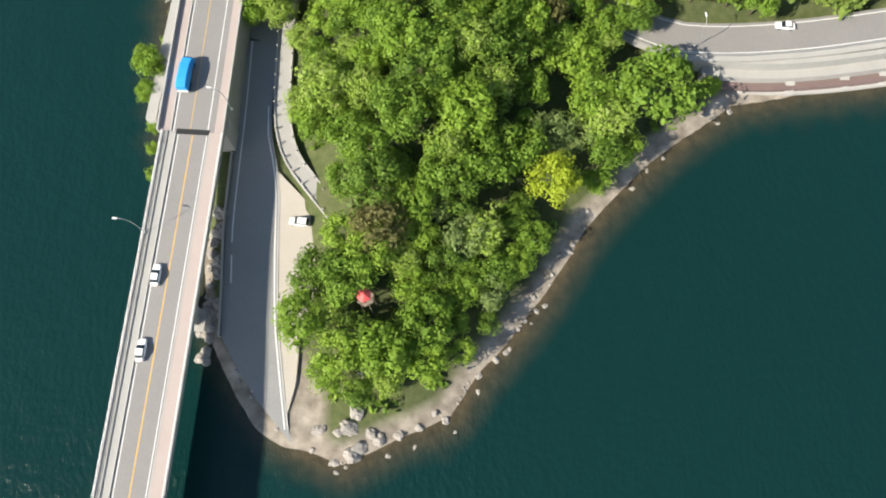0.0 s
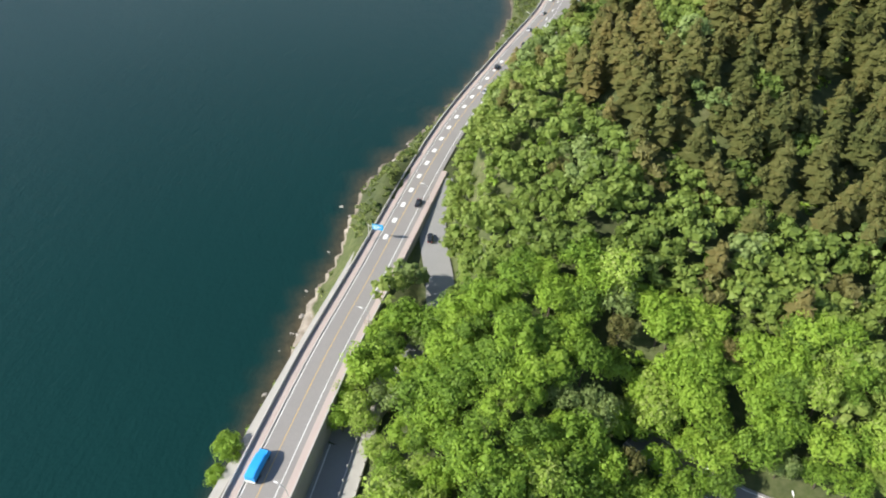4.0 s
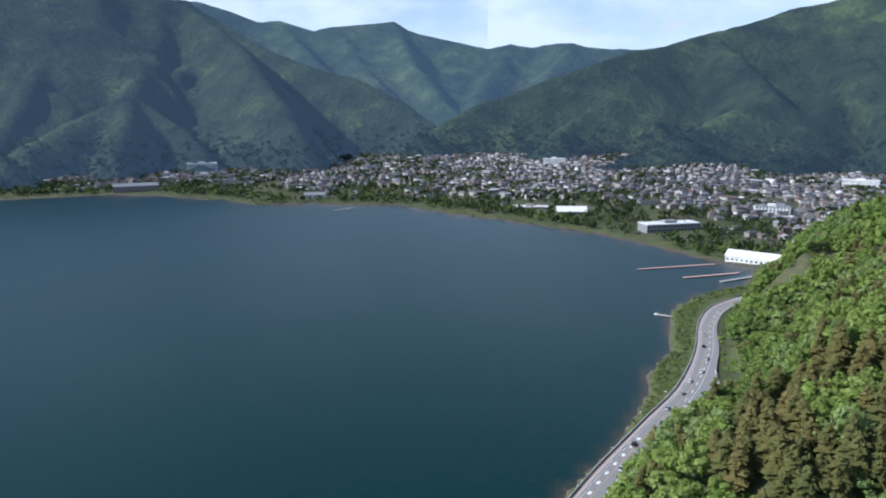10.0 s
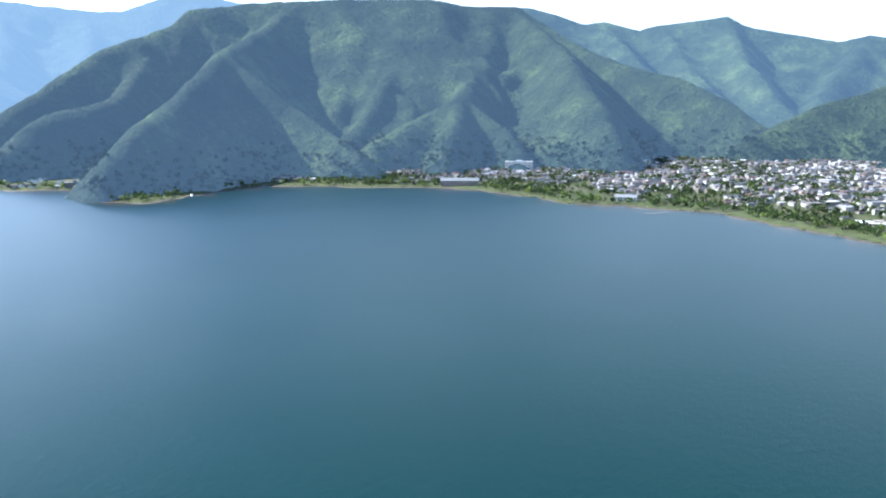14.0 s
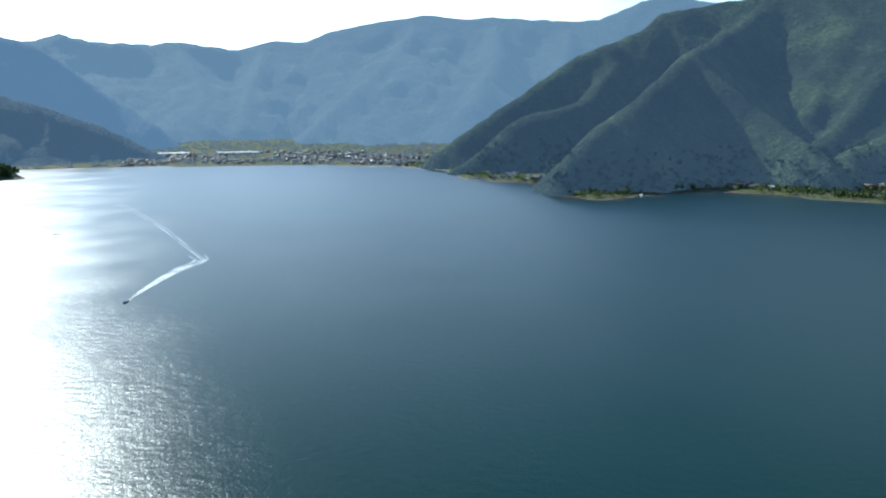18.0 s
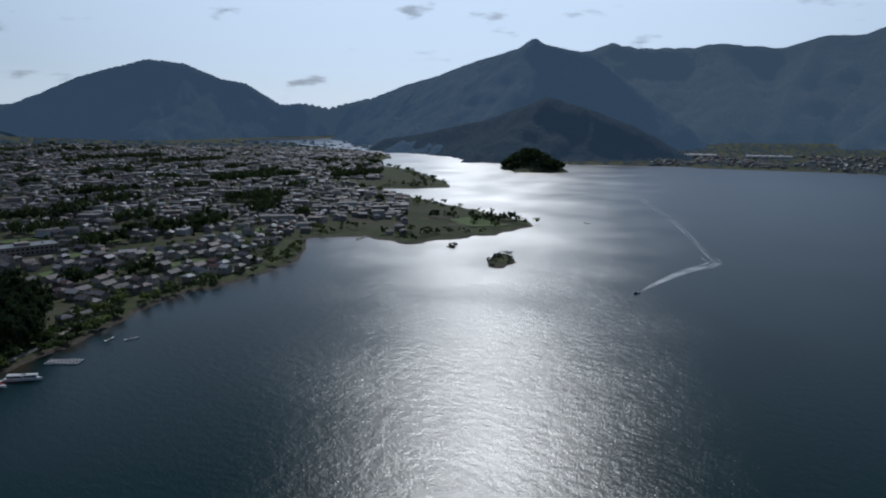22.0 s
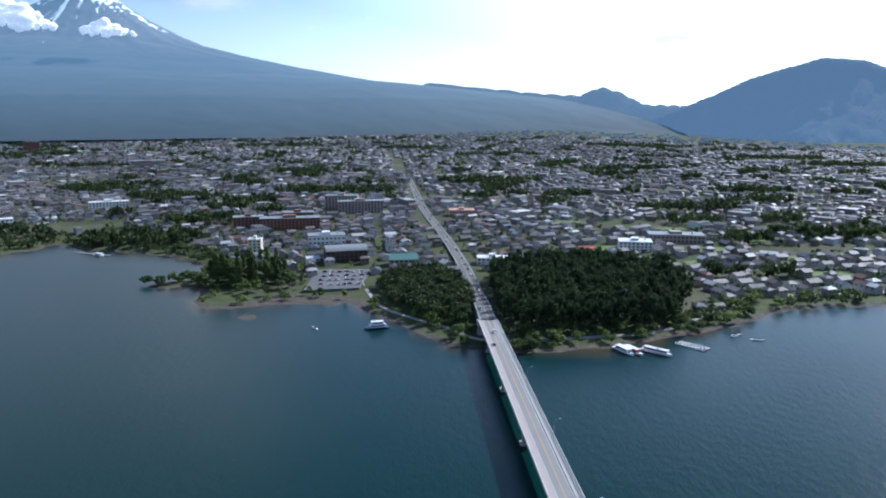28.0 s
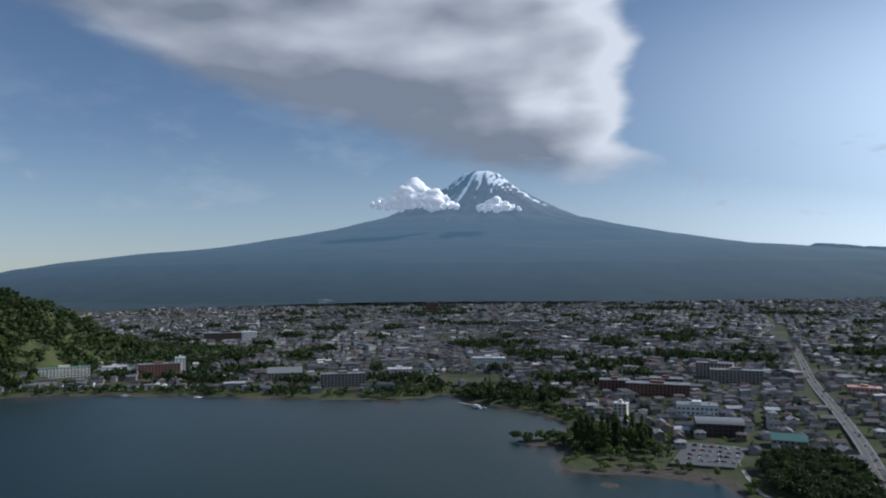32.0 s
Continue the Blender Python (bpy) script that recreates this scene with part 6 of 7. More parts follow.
def building(name, label, x, y, length, depth, floors, turn, wall, roof, shape="flat", storey=3.2, bays=None, balcony=False, both=False, z=None):
    """A block whose long front looks along -y before it is turned."""
    z = height_at(x, y) if z is None else z
    BIG.append((x, y, length, depth, turn))
    ob = thing(name, label, "building", at=pose(x, y, z, 0, 0, turn))
    h = floors * storey
    part("wall", box_bm(-length / 2, -depth / 2, -3, length / 2, depth / 2, h, bevel=0.05), wall, ob)
    if shape == "flat":
        rf = part("roof", box_bm(-length / 2 - 0.25, -depth / 2 - 0.25, h, length / 2 + 0.25, depth / 2 + 0.25, h + 0.7, bevel=0.08), roof, ob)
        part("roof_housing", box_bm(-length * 0.12, -depth * 0.25, h + 0.7, length * 0.1, depth * 0.25, h + 3.4, bevel=0.06), wall, rf)
        part("roof_tank", rod(bmesh.new(), (length * 0.3, 0, h + 0.7), (length * 0.3, 0, h + 2.6), 1.1, 12), M_STEEL, rf)
    else:
        bm = bmesh.new()
        n = 10 if shape == "barrel" else 2
        rows = []
        for i in range(n + 1):
            u = i / n * 2 - 1
            zz = h + (math.sqrt(max(0, 1 - u * u * 0.98)) if shape == "barrel" else 1 - abs(u)) * depth * (0.16 if shape == "barrel" else 0.28)
            rows.append([bm.verts.new((sx * (length / 2 + 0.6), u * (depth / 2 + 0.8), zz + dz)) for sx in (-1, 1) for dz in (0.0, 0.3)])
        for a, b in zip(rows, rows[1:]):
            bm.faces.new((a[1], a[3], b[3], b[1]))
            bm.faces.new((a[0], b[0], b[2], a[2]))
            bm.faces.new((a[0], a[1], b[1], b[0]))
            bm.faces.new((a[2], b[2], b[3], a[3]))
        for r in (rows[0], rows[-1]):
            bm.faces.new((r[0], r[1], r[3], r[2]))
        bmesh.ops.recalc_face_normals(bm, faces=bm.faces)
        part("roof", bm, roof, ob)
        gb = bmesh.new()
        for sx in (-1, 1):
            loop = [gb.verts.new((sx * length / 2, -depth / 2, h)), gb.verts.new((sx * length / 2, depth / 2, h))]
            tops = [(math.sqrt(max(0, 1 - u * u * 0.98)) if shape == "barrel" else 1 - abs(u)) * depth * (0.16 if shape == "barrel" else 0.28) for u in (0.6, 0.0, -0.6)]
            loop += [gb.verts.new((sx * length / 2, u * depth / 2, h + t)) for u, t in zip((0.6, 0.0, -0.6), tops)]
            gb.faces.new(loop)
        part("gable", gb, wall, ob)
    nb = bays or max(3, int(length / 4.2))
    pw = length / nb * 0.55
    for fl in range(floors):
        for sy in ((-1, 1) if both else (-1,)):
            for b in range(nb):
                shared("window", pane(round(pw, 1), 1.7), ob, Matrix.Translation((-length / 2 + (b + 0.5) * length / nb, sy * depth / 2, fl * storey + 0.8)))
        if balcony:
            part("balcony", box_bm(-length / 2 + 0.4, -depth / 2 - 1.2, fl * storey - 0.1, length / 2 - 0.4, -depth / 2, fl * storey + 0.75), M_WHITE, ob)
    return ob


def facing(x, y):
    """The turn by which a front along -y looks out over the lake."""
    return math.degrees(math.atan2(-y, -x)) + 90


building("hotel", "taupe lakeside hotel block with rows of windows", 25, -982, 62, 18, 5, 186, M_TAUPE, M_SLATE)
building("hotel", "taupe hotel wing set back behind the main block", 52, -1015, 46, 16, 6, 176, M_TAUPE, M_SLATE)
building("hotel", "red-brown brick hotel with a flat roof", 108, -868, 72, 20, 4, 184, M_BRICK, M_SLATE, balcony=False)
building("hotel", "dark brick hotel wing under flat roofs", 160, -880, 36, 18, 4, 190, M_BRICK, M_SLATE)
building("shopping_hall", "dark brown three-storey hall with a curved grey roof", 34, -690, 40, 24, 3, 190, M_DARK, M_SLATE, "barrel", 3.4)
building("shop", "black and white shop building with a flat roof", 58, -775, 40, 22, 2, 186, M_WHITE, M_SLATE, storey=4.5)
building("tower_block", "slim cream tower block behind the poplars", 126, -722, 13, 12, 5, 180, M_CREAM, M_WHITE_ROOF)
building("salmon_hall", "salmon-coloured two-storey hall beside the main street", -112, -943, 34, 18, 2, 175, M_PINK, M_PINK, storey=4.0)
building("factory", "white three-storey factory block", -268, -711, 34, 22, 3, 165, M_WHITE, M_WHITE_ROOF, both=False)
building("factory", "long grey-brown workshop behind the wood", -330, -752, 60, 24, 2, 165, M_TAUPE, M_SLATE, storey=4.0)
building("store", "long white store with a flat roof near the main street", -108, -660, 30, 14, 2, 170, M_WHITE, M_WHITE_ROOF)
building("school", "white school building among trees", 384, -1046, 52, 16, 3, 200, M_WHITE, M_WHITE_ROOF)
building("garage", "low building with a teal sheet roof", -22, -662, 27, 16, 2, 182, M_TAUPE, M_TEAL, "gable", 3.2)
building("red_roof_house", "white house with a red roof at the meadow edge", -209, -690, 14, 11, 2, 170, M_WHITE, M_RED, "gable", 2.8)
building("hotel", "long taupe lakeside hotel with rows of windows", 497, -800, 58, 16, 5, 212, M_TAUPE, M_SLATE)
building("hotel", "grey hotel with a broad hipped roof on the shore", 600, -815, 46, 24, 3, 216, M_TAUPE, M_SLATE, "gable", 3.6)
building("hotel", "pinkish brown hotel with seven floors by the lake", 792, -777, 56, 18, 6, 226, M_BRICK, M_SLATE)
building("hotel", "white stair tower of the lakeside hotel", 775, -800, 14, 14, 8, 226, M_WHITE, M_WHITE_ROOF)
building("hotel", "white hotel with a green roof and long balconies", 915, -720, 66, 16, 5, 232, M_CREAM, M_TEAL, balcony=True)
building("hotel", "white four-storey hotel under the wooded hill", 872, -770, 34, 14, 4, 230, M_WHITE, M_WHITE_ROOF)
building("exhibition_hall", "large dark hall with a flat roof in the town", 1056, -1229, 96, 40, 3, 222, M_DARK, M_SLATE, storey=5.0)
building("office_block", "white office block rising above the houses", 985, -1215, 30, 18, 6, 222, M_WHITE, M_WHITE_ROOF)
building("town_hall", "white two-storey building behind the shore meadow", 475, -920, 36, 16, 2, 210, M_WHITE, M_WHITE_ROOF)
building("museum", "red-brown building among trees", 105, -930, 40, 18, 3, 184, M_BRICK, M_SLATE)
building("apartment_block", "brown apartment block above the far houses", 985, -2150, 40, 20, 9, 205, M_BRICK, M_SLATE)
building("hospital", "large white block on the town's edge", 1500, -2300, 60, 22, 8, 215, M_WHITE, M_WHITE_ROOF)
building("warehouse", "long taupe hall in the far town", 520, -1680, 70, 30, 3, 195, M_TAUPE, M_SLATE, storey=4.5)
# on the northern shore
building("sports_hall", "grey glazed lakeside hall with a flat pale roof", -92, 868, 70, 22, 2, 38, M_SLATE, M_WHITE_ROOF, "flat", 4.2)
building("boat_house", "long white boat house with a pale roof", 3, 722, 48, 18, 1, -14, M_WHITE, M_WHITE_ROOF, "gable", 4.6)
building("storehouse", "white storehouse with a gabled roof", -230, 950, 40, 22, 1, 20, M_TAUPE, M_WHITE_ROOF, "gable", 4.2)
building("storehouse", "low white storehouse with a gabled roof", -296, 975, 50, 18, 1, 20, M_TAUPE, M_WHITE_ROOF, "flat", 3.4)
building("office_block", "pale blue and white office building in the village", 21, 1055, 44, 20, 3, 5, M_WHITE, M_SLATE)
building("lodge", "white lodge behind the shore meadow", -655, 960, 34, 14, 2, 30, M_WHITE, M_SLATE, "gable")
building("lodge", "low lakeside hotel with long roofs", -1010, 925, 74, 18, 3, 48, M_TAUPE, M_SLATE, "gable")
building("hotel", "white terraced hotel on the mountain foot", -1100, 1190, 62, 16, 6, 43, M_WHITE, M_WHITE_ROOF, balcony=True)
building("hotel", "cream hotel on the mountain foot", -980, 1385, 46, 16, 6, 35, M_CREAM, M_WHITE_ROOF)
building("hotel", "cream hotel wing on the mountain foot", -915, 1395, 40, 16, 5, 35, M_CREAM, M_WHITE_ROOF)
building("school", "white school above the village", 175, 1500, 60, 16, 4, -8, M_WHITE, M_WHITE_ROOF)
building("school", "large white block in the middle of the village", -420, 1560, 50, 16, 4, 15, M_WHITE, M_WHITE_ROOF)

k = clear_of_big(x, y)
x, y, z = x[k], y[k], z[k]
order_h = np.argsort(np.hypot(x, y))
for i in order_h[:290]:
    copy_thing(HOUSES[rt.choice(6, p=[.28, .2, .2, .14, .06, .12])], pose(x[i], y[i], z[i] + 0.1, 0, 0, 12 + rt.choice([0, 90]) + rt.uniform(-9, 9)))


def town(name, label, x, y, z, grow=1.0, tall=0.06):
    """Houses too far off to tell apart: walls and roofs."""
    n = len(x)
    w, l = rt.uniform(6, 9.5, n) * grow, rt.uniform(8, 14, n) * grow
    h = np.where(rt.uniform(0, 1, n) < 0.6, 5.6, 3.2) * rt.uniform(0.9, 1.15, n)
    big = rt.uniform(0, 1, n) < tall
    w, l, h = np.where(big, w * 1.7, w), np.where(big, l * 2.0, l), np.where(big, h * 1.5, h)
    a = np.radians(12 + rt.choice([0, 90], n) + rt.uniform(-10, 10, n) + 60 * value_noise(x / 400, y / 400, 3))
    c, s = np.cos(a), np.sin(a)
    rise = np.where(big, 0.5, rt.uniform(1.2, 2.4, n))
    hip = np.where(rt.uniform(0, 1, n) < 0.4, 0.55, 1.06)

    def ring(fx, fy, zz):
        out = []
        for sx, sy in ((-1, -1), (1, -1), (1, 1), (-1, 1)):
            u, v = sx * w / 2 * fx, sy * l / 2 * fy
            out.append(np.stack([x + u * c - v * s, y + u * s + v * c, z + zz], 1))
        return np.stack(out, 1)
    zero = np.zeros(n)
    wv = np.concatenate([ring(1, 1, zero - 2.0), ring(1, 1, h)], 1)
    rv = np.concatenate([ring(1.14, 1.12, h - 0.1), ring(1.14, 1.12, h + 0.2), ring(np.where(big, 1.05, 0.06), hip, h + rise)], 1)
    wf = np.array([(0, 1, 5, 4), (1, 2, 6, 5), (2, 3, 7, 6), (3, 0, 4, 7)])
    rf = np.array([(3, 2, 1, 0), (0, 1, 5, 4), (1, 2, 6, 5), (2, 3, 7, 6), (3, 0, 4, 7), (4, 5, 9, 8), (5, 6, 10, 9), (6, 7, 11, 10), (7, 4, 8, 11), (8, 9, 10, 11)])
    V = np.concatenate([wv, rv], 1)
    F = np.concatenate([wf, rf + 8])
    mi = np.tile(np.array([0] * 4 + [1] * 10), n)
    me = mesh_from(name, V.reshape(-1, 3), (F[None] + (np.arange(n) * 20)[:, None, None]).reshape(-1, 4), [M_WALLS, M_ROOFS], False, None, mi)
    return tagged(new(name, me), label, "houses", kind="stuff")


i = order_h[290:]
town("lakeside_houses", "closely built low houses with grey and brown roofs", x[i], y[i], z[i])
fx_, fy_ = lots(-2300, 2100, -2950, -800, 25)
fd = np.hypot(fx_, fy_)
b = bearing(fx_, fy_)
k = (fd > 1390) & (fd < 2950) & (b > 130) & (b < 236)
fx_, fy_, fz_ = town_plots(fx_[k], fy_[k], 30, 0.20, 110)
k = clear_of_big(fx_, fy_)
town("far_houses", "far houses of the southern town spread over the plain", fx_[k], fy_[k], fz_[k], 1.25, 0.10)
fx_, fy_ = lots(-1500, 400, 700, 2150, 17)
fd = land(fx_, fy_)
nb = value_noise(fx_ / 120, fy_ / 120, 44)
k = (fd > 45) & (fd < 1150) & (nb * 0.7 + np.clip((fd - 110) / 330, 0, 0.55) + 0.45 * value_noise(fx_ / 38, fy_ / 38, 6) > np.where(fx_ < -480, 0.62, 0.84)) & (np.hypot(fx_, fy_) < 2060) & (np.arctan2(-fx_, fy_) > -0.3)
fx_, fy_ = fx_[k], fy_[k]
k = clear_of_big(fx_, fy_) & above_slopes(fx_, fy_)
fx_, fy_ = fx_[k], fy_[k]
town("village_houses", "white and grey houses of the village at the mountain foot", fx_, fy_, ground_height(fx_, fy_), 0.9, 0.06)
fx_, fy_ = lots(-2900, -1300, -700, 420, 24)
fd = land(fx_, fy_)
k = (fd > 18) & (fd < 420) & (value_noise(fx_ / 90, fy_ / 90, 9) > 0.42) & (fx_ < -1380)
fx_, fy_ = fx_[k], fy_[k]
town("western_houses", "small houses of the village on the western shore", fx_, fy_, ground_height(fx_, fy_), 1.0, 0.08)

M_STREET = worn("grey street asphalt", (0.075, 0.075, 0.08), (0.14, 0.138, 0.135), 0.1)
# streets, car park, meadows, lake walk
st = road_piece([(a, b, c + 0.25) for a, b, c in STREET], -4.3, 4.3, "road", "straight main street leading from the bridge through the town", M_STREET, 0.0, 1.4, 12)
part("footway", ribbon([(a, b, c + 0.25) for a, b, c in STREET[2:]], -5.6, -4.3, 0.8, 0.15, 12), M_DARK_ASPHALT, st)
part("footway", ribbon([(a, b, c + 0.25) for a, b, c in STREET[2:]], 4.3, 5.6, 0.8, 0.15, 12), M_DARK_ASPHALT, st)
part("centre_line", ribbon([(a, b, c + 0.25) for a, b, c in STREET], -0.15, 0.15, 0, 0.02, 12), M_YELLOW, st)
part("embankment", ribbon([(a, b, c) for a, b, c in STREET[:4]], -5.6, 5.6, 9, -0.2), M_CONCRETE, st, "concrete embankment of the bridge ramp")
bm = bmesh.new()
pv = [bm.verts.new((px_, py_, 3.4)) for px_, py_ in PARKING]
fc = bm.faces.new(pv)
bmesh.ops.recalc_face_normals(bm, faces=[fc])
ex = bmesh.ops.extrude_face_region(bm, geom=[fc])
bmesh.ops.translate(bm, verts=[v for v in ex["geom"] if isinstance(v, bmesh.types.BMVert)], vec=(0, 0, -3))
bmesh.ops.recalc_face_normals(bm, faces=bm.faces)
lot = tagged(part("car_park", bm, M_STREET), "pale asphalt car park beside the beach", "car park", kind="structure")
for k in range(3):
    part("bay_line", ribbon([(14 + k * 15, -582 - 2 * k, 3.4), (20 + k * 13, -648, 3.4)], -0.15, 0.15, 0, 0.01), M_LINE, lot)


def drape(pts, lift):
    zz = heights(pts)
    return [(a, b, max(float(c), 0.6) + lift) for (a, b), c in zip(pts, zz)]


for pts, w in (([(-75, -428), (-110, -430), (-139, -432), (-175, -438), (-205, -452), (-240, -480), (-265, -505), (-300, -520), (-360, -522), (-430, -524)], 1.8),
               ([(12, -575), (6, -545), (0, -520), (-20, -490), (-44, -462), (-56, -440), (-72, -430)], 1.6)):
    tagged(part("lakeside_path", ribbon(drape([tuple(v[:2]) for v in smooth_line([(a, b, 0) for a, b in pts], 8)], 0.45), -w, w, 0.8), M_GRAVEL), "pale footpath along the lake shore", "footpath", kind="structure")
for cx, cy, a, b_, t in MEADOWS:
    bm = bmesh.new()
    n = 36
    zz = heights([(cx + a * math.cos(2 * math.pi * i / n), cy + b_ * math.sin(2 * math.pi * i / n)) for i in range(n)])
    cz = float(zz.max()) + 0.25
    vs = []
    for i in range(n):
        u = 2 * math.pi * i / n
        k = 1 / max(abs(math.cos(u)), abs(math.sin(u))) * 0.85 + 0.1 * math.sin(3 * u)
        dx, dy = a * k * math.cos(u) * 0.8, b_ * k * math.sin(u) * 0.8
        ct, s_t = math.cos(radians(t)), math.sin(radians(t))
        vs.append(bm.verts.new((cx + dx * ct - dy * s_t, cy + dx * s_t + dy * ct, cz)))
    f = bm.faces.new(vs)
    ex = bmesh.ops.extrude_face_region(bm, geom=[f])
    bmesh.ops.translate(bm, verts=[v for v in ex["geom"] if isinstance(v, bmesh.types.BMVert)], vec=(0, 0, -2.5))
    bmesh.ops.recalc_face_normals(bm, faces=bm.faces)
    tagged(part("meadow", bm, M_FIELD), "bright green mown meadow", "meadow", kind="structure")


# ---- trees of the plain ----
def spread(x, y, rad, hgt, lift, lo=0.0, hi=1.0):
    n = len(x)
    k = rt.uniform(0.7, 1.3, n)
    return np.stack([x, y, ground_height(x, y) + lift * k, rad * k, hgt * k, rt.uniform(lo, hi, n)], 1)


def grid_in(poly, step):
    x0, x1 = min(p[0] for p in poly), max(p[0] for p in poly)
    y0, y1 = min(p[1] for p in poly), max(p[1] for p in poly)
    x, y = lots(x0, x1, y0, y1, step)
    k = inside(x, y, poly)
    return x[k], y[k]


TALL_LEAF = [fix_quads(*broadleaf(500 + i, 9, 8, 0.17, 0.8, 1.3)) for i in range(4)]
cx_, cy_ = grid_in(CEDARS, 5.0)
scatter("cedar_wood", "dense dark cedar wood beside the bridge end", MID_PINE, spread(cx_, cy_, 3.7, 7.2, 10.5, 0.0, 1.0), M_CEDAR)
kx, ky = grid_in(KNOLL, 5.5)
kk = near_line(kx, ky, STREET)[0] > 7
scatter("knoll_wood", "dark mixed wood on the knoll by the bridge end", MID_LEAF, spread(kx[kk], ky[kk], 4.4, 5.2, 7.0, 0.0, 0.6), M_LEAF_DARK)
POPLAR = []
for i in range(4):
    v, f = fix_quads(*broadleaf(600 + i, 16, 30, 0.16, 0.55, 2.2))
    v = v * [3.7, 3.7, 6.6] + [0, 0, 13]
    POPLAR.append((mesh_from("crown", v, f, [M_POPLAR], False, np.full(len(v), 0.15 + 0.15 * i)), trunk_mesh(60 + i, 12, 0.25)))
ROUND = []
for i in range(4):
    v, f = fix_quads(*broadleaf(620 + i, 22, 26, 0.10))
    v = v * [4.8, 4.8, 4.4] + [0, 0, 6.4]
    ROUND.append((mesh_from("crown", v, f, [M_POPLAR], False, np.full(len(v), 0.3 + 0.2 * i)), trunk_mesh(80 + i, 8, 0.22)))
for k in range(48):
    u = k / 47
    xx, yy = 143 - 62 * u + rt.uniform(-7, 7), -585 - 40 * rt.uniform() - 10 * u
    s = rt.uniform(0.8, 1.15)
    tree(POPLAR[k % 4], pose(xx, yy, height_at(xx, yy), 0, 0, k * 50) @ Matrix.Diagonal((s, s, s * (1.05 if u < 0.75 else 0.7), 1)), "tall narrow poplar in a row by the beach", "beach poplars")
for k in range(34):
    xx, yy = rt.uniform(64, 138), rt.uniform(-575, -556) - rt.uniform(0, 70)
    if not in_poly([xx], [yy], POPLARS)[0]:
        continue
    s = rt.uniform(0.75, 1.25)
    tree(ROUND[rt.randint(0, 4)], pose(xx, yy, height_at(xx, yy) - 1, 0, 0, k * 37) @ Matrix.Diagonal((s, s, s, 1)), "round green tree beside the beach poplars", "beach trees")
gx1, gy1 = [], []
rg = np.random.RandomState(5)
CLUMPS = [(a_, b_, r_, r_ * 0.7) for a_, b_, r_ in zip(rg.uniform(-1500, 1500, 380), rg.uniform(-2700, -620, 380), rg.uniform(9, 34, 380)) if near_line(np.array([a_]), np.array([b_]), STREET)[0][0] > 26 + r_]
for a_, b_, ra, rb in list(GROVES) + CLUMPS:
    n = int(ra * rb * 3.14 / (60 if b_ > -1500 else 110)) + 2
    r_, t_ = np.sqrt(rt.uniform(0, 1, n)), rt.uniform(0, 6.283, n)
    gx1 += list(a_ + ra * r_ * np.cos(t_))
    gy1 += list(b_ + rb * r_ * np.sin(t_))
gx1, gy1 = np.array(gx1), np.array(gy1)
k = (land(gx1, gy1) > 6) & (bearing(gx1, gy1) > 130) & (bearing(gx1, gy1) < 238) & clear_of_big(gx1, gy1) & ~inside(gx1, gy1, PARKING)
scatter("town_groves", "dark groves standing between the houses", FAR_LEAF, spread(gx1[k], gy1[k], 5.2, 6.6, 6.6, 0.0, 0.7), M_LEAF_DARK)
tx, ty = rt.uniform(-2300, 2100, 26000), rt.uniform(-2950, -455, 26000)
tb = bearing(tx, ty)
td = np.hypot(tx, ty)
k = (tb > 130) & (tb < 238) & (td < 3000) & (rt.uniform(0, 1, len(tx)) < 0.45 + 0.55 * (value_noise(tx / 90, ty / 90, 3) > 0.6)) & (near_line(tx, ty, STREET)[0] > 12)
tx, ty = tx[k], ty[k]
k = (land(tx, ty) > 7) & ~inside(tx, ty, PARKING) & clear_of_big(tx, ty)
tx, ty = tx[k][:8500], ty[k][:8500]
scatter("garden_trees", "garden trees and hedges among the houses of the town", TINY_LEAF, spread(tx, ty, 4.0, 4.4, 3.2, 0.0, 1.0), M_LEAF_DARK)
tx, ty = rt.uniform(-3000, 2700, 5200), rt.uniform(-4300, -1500, 5200)
td, tb = np.hypot(tx, ty), bearing(tx, ty)
k = (td > 2850) & (td < 3250 + 1000 * rt.uniform(0, 1, len(td)) ** 1.6) & (tb > 128) & (tb < 238)
# these trees carry painted haze, an even blue emission
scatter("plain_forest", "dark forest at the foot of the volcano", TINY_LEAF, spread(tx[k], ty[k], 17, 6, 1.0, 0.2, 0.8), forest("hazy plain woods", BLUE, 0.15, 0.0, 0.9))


def shore_trees(line, n, lo, hi, rad, hgt, lift):
    xs, ys = [], []
    seg = [math.hypot(b[0] - a[0], b[1] - a[1]) for a, b in zip(line, line[1:])]
    for (a, b), s in zip(zip(line, line[1:]), seg):
        m_ = int(n * s / sum(seg)) + 1
        u = rt.uniform(0, 1, m_)
        dx, dy = (b[0] - a[0]) / s, (b[1] - a[1]) / s
        o = rt.uniform(lo, hi, m_)
        xs += list(a[0] + (b[0] - a[0]) * u + dy * o)
        ys += list(a[1] + (b[1] - a[1]) * u - dx * o)
    xs, ys = np.array(xs), np.array(ys)
    k = (land(xs, ys) > 1.6) & ~inside(xs, ys, PARKING) & (near_line(xs, ys, STREET)[0] > 9) & clear_of_big(xs, ys)
    return spread(xs[k], ys[k], rad, hgt, lift)


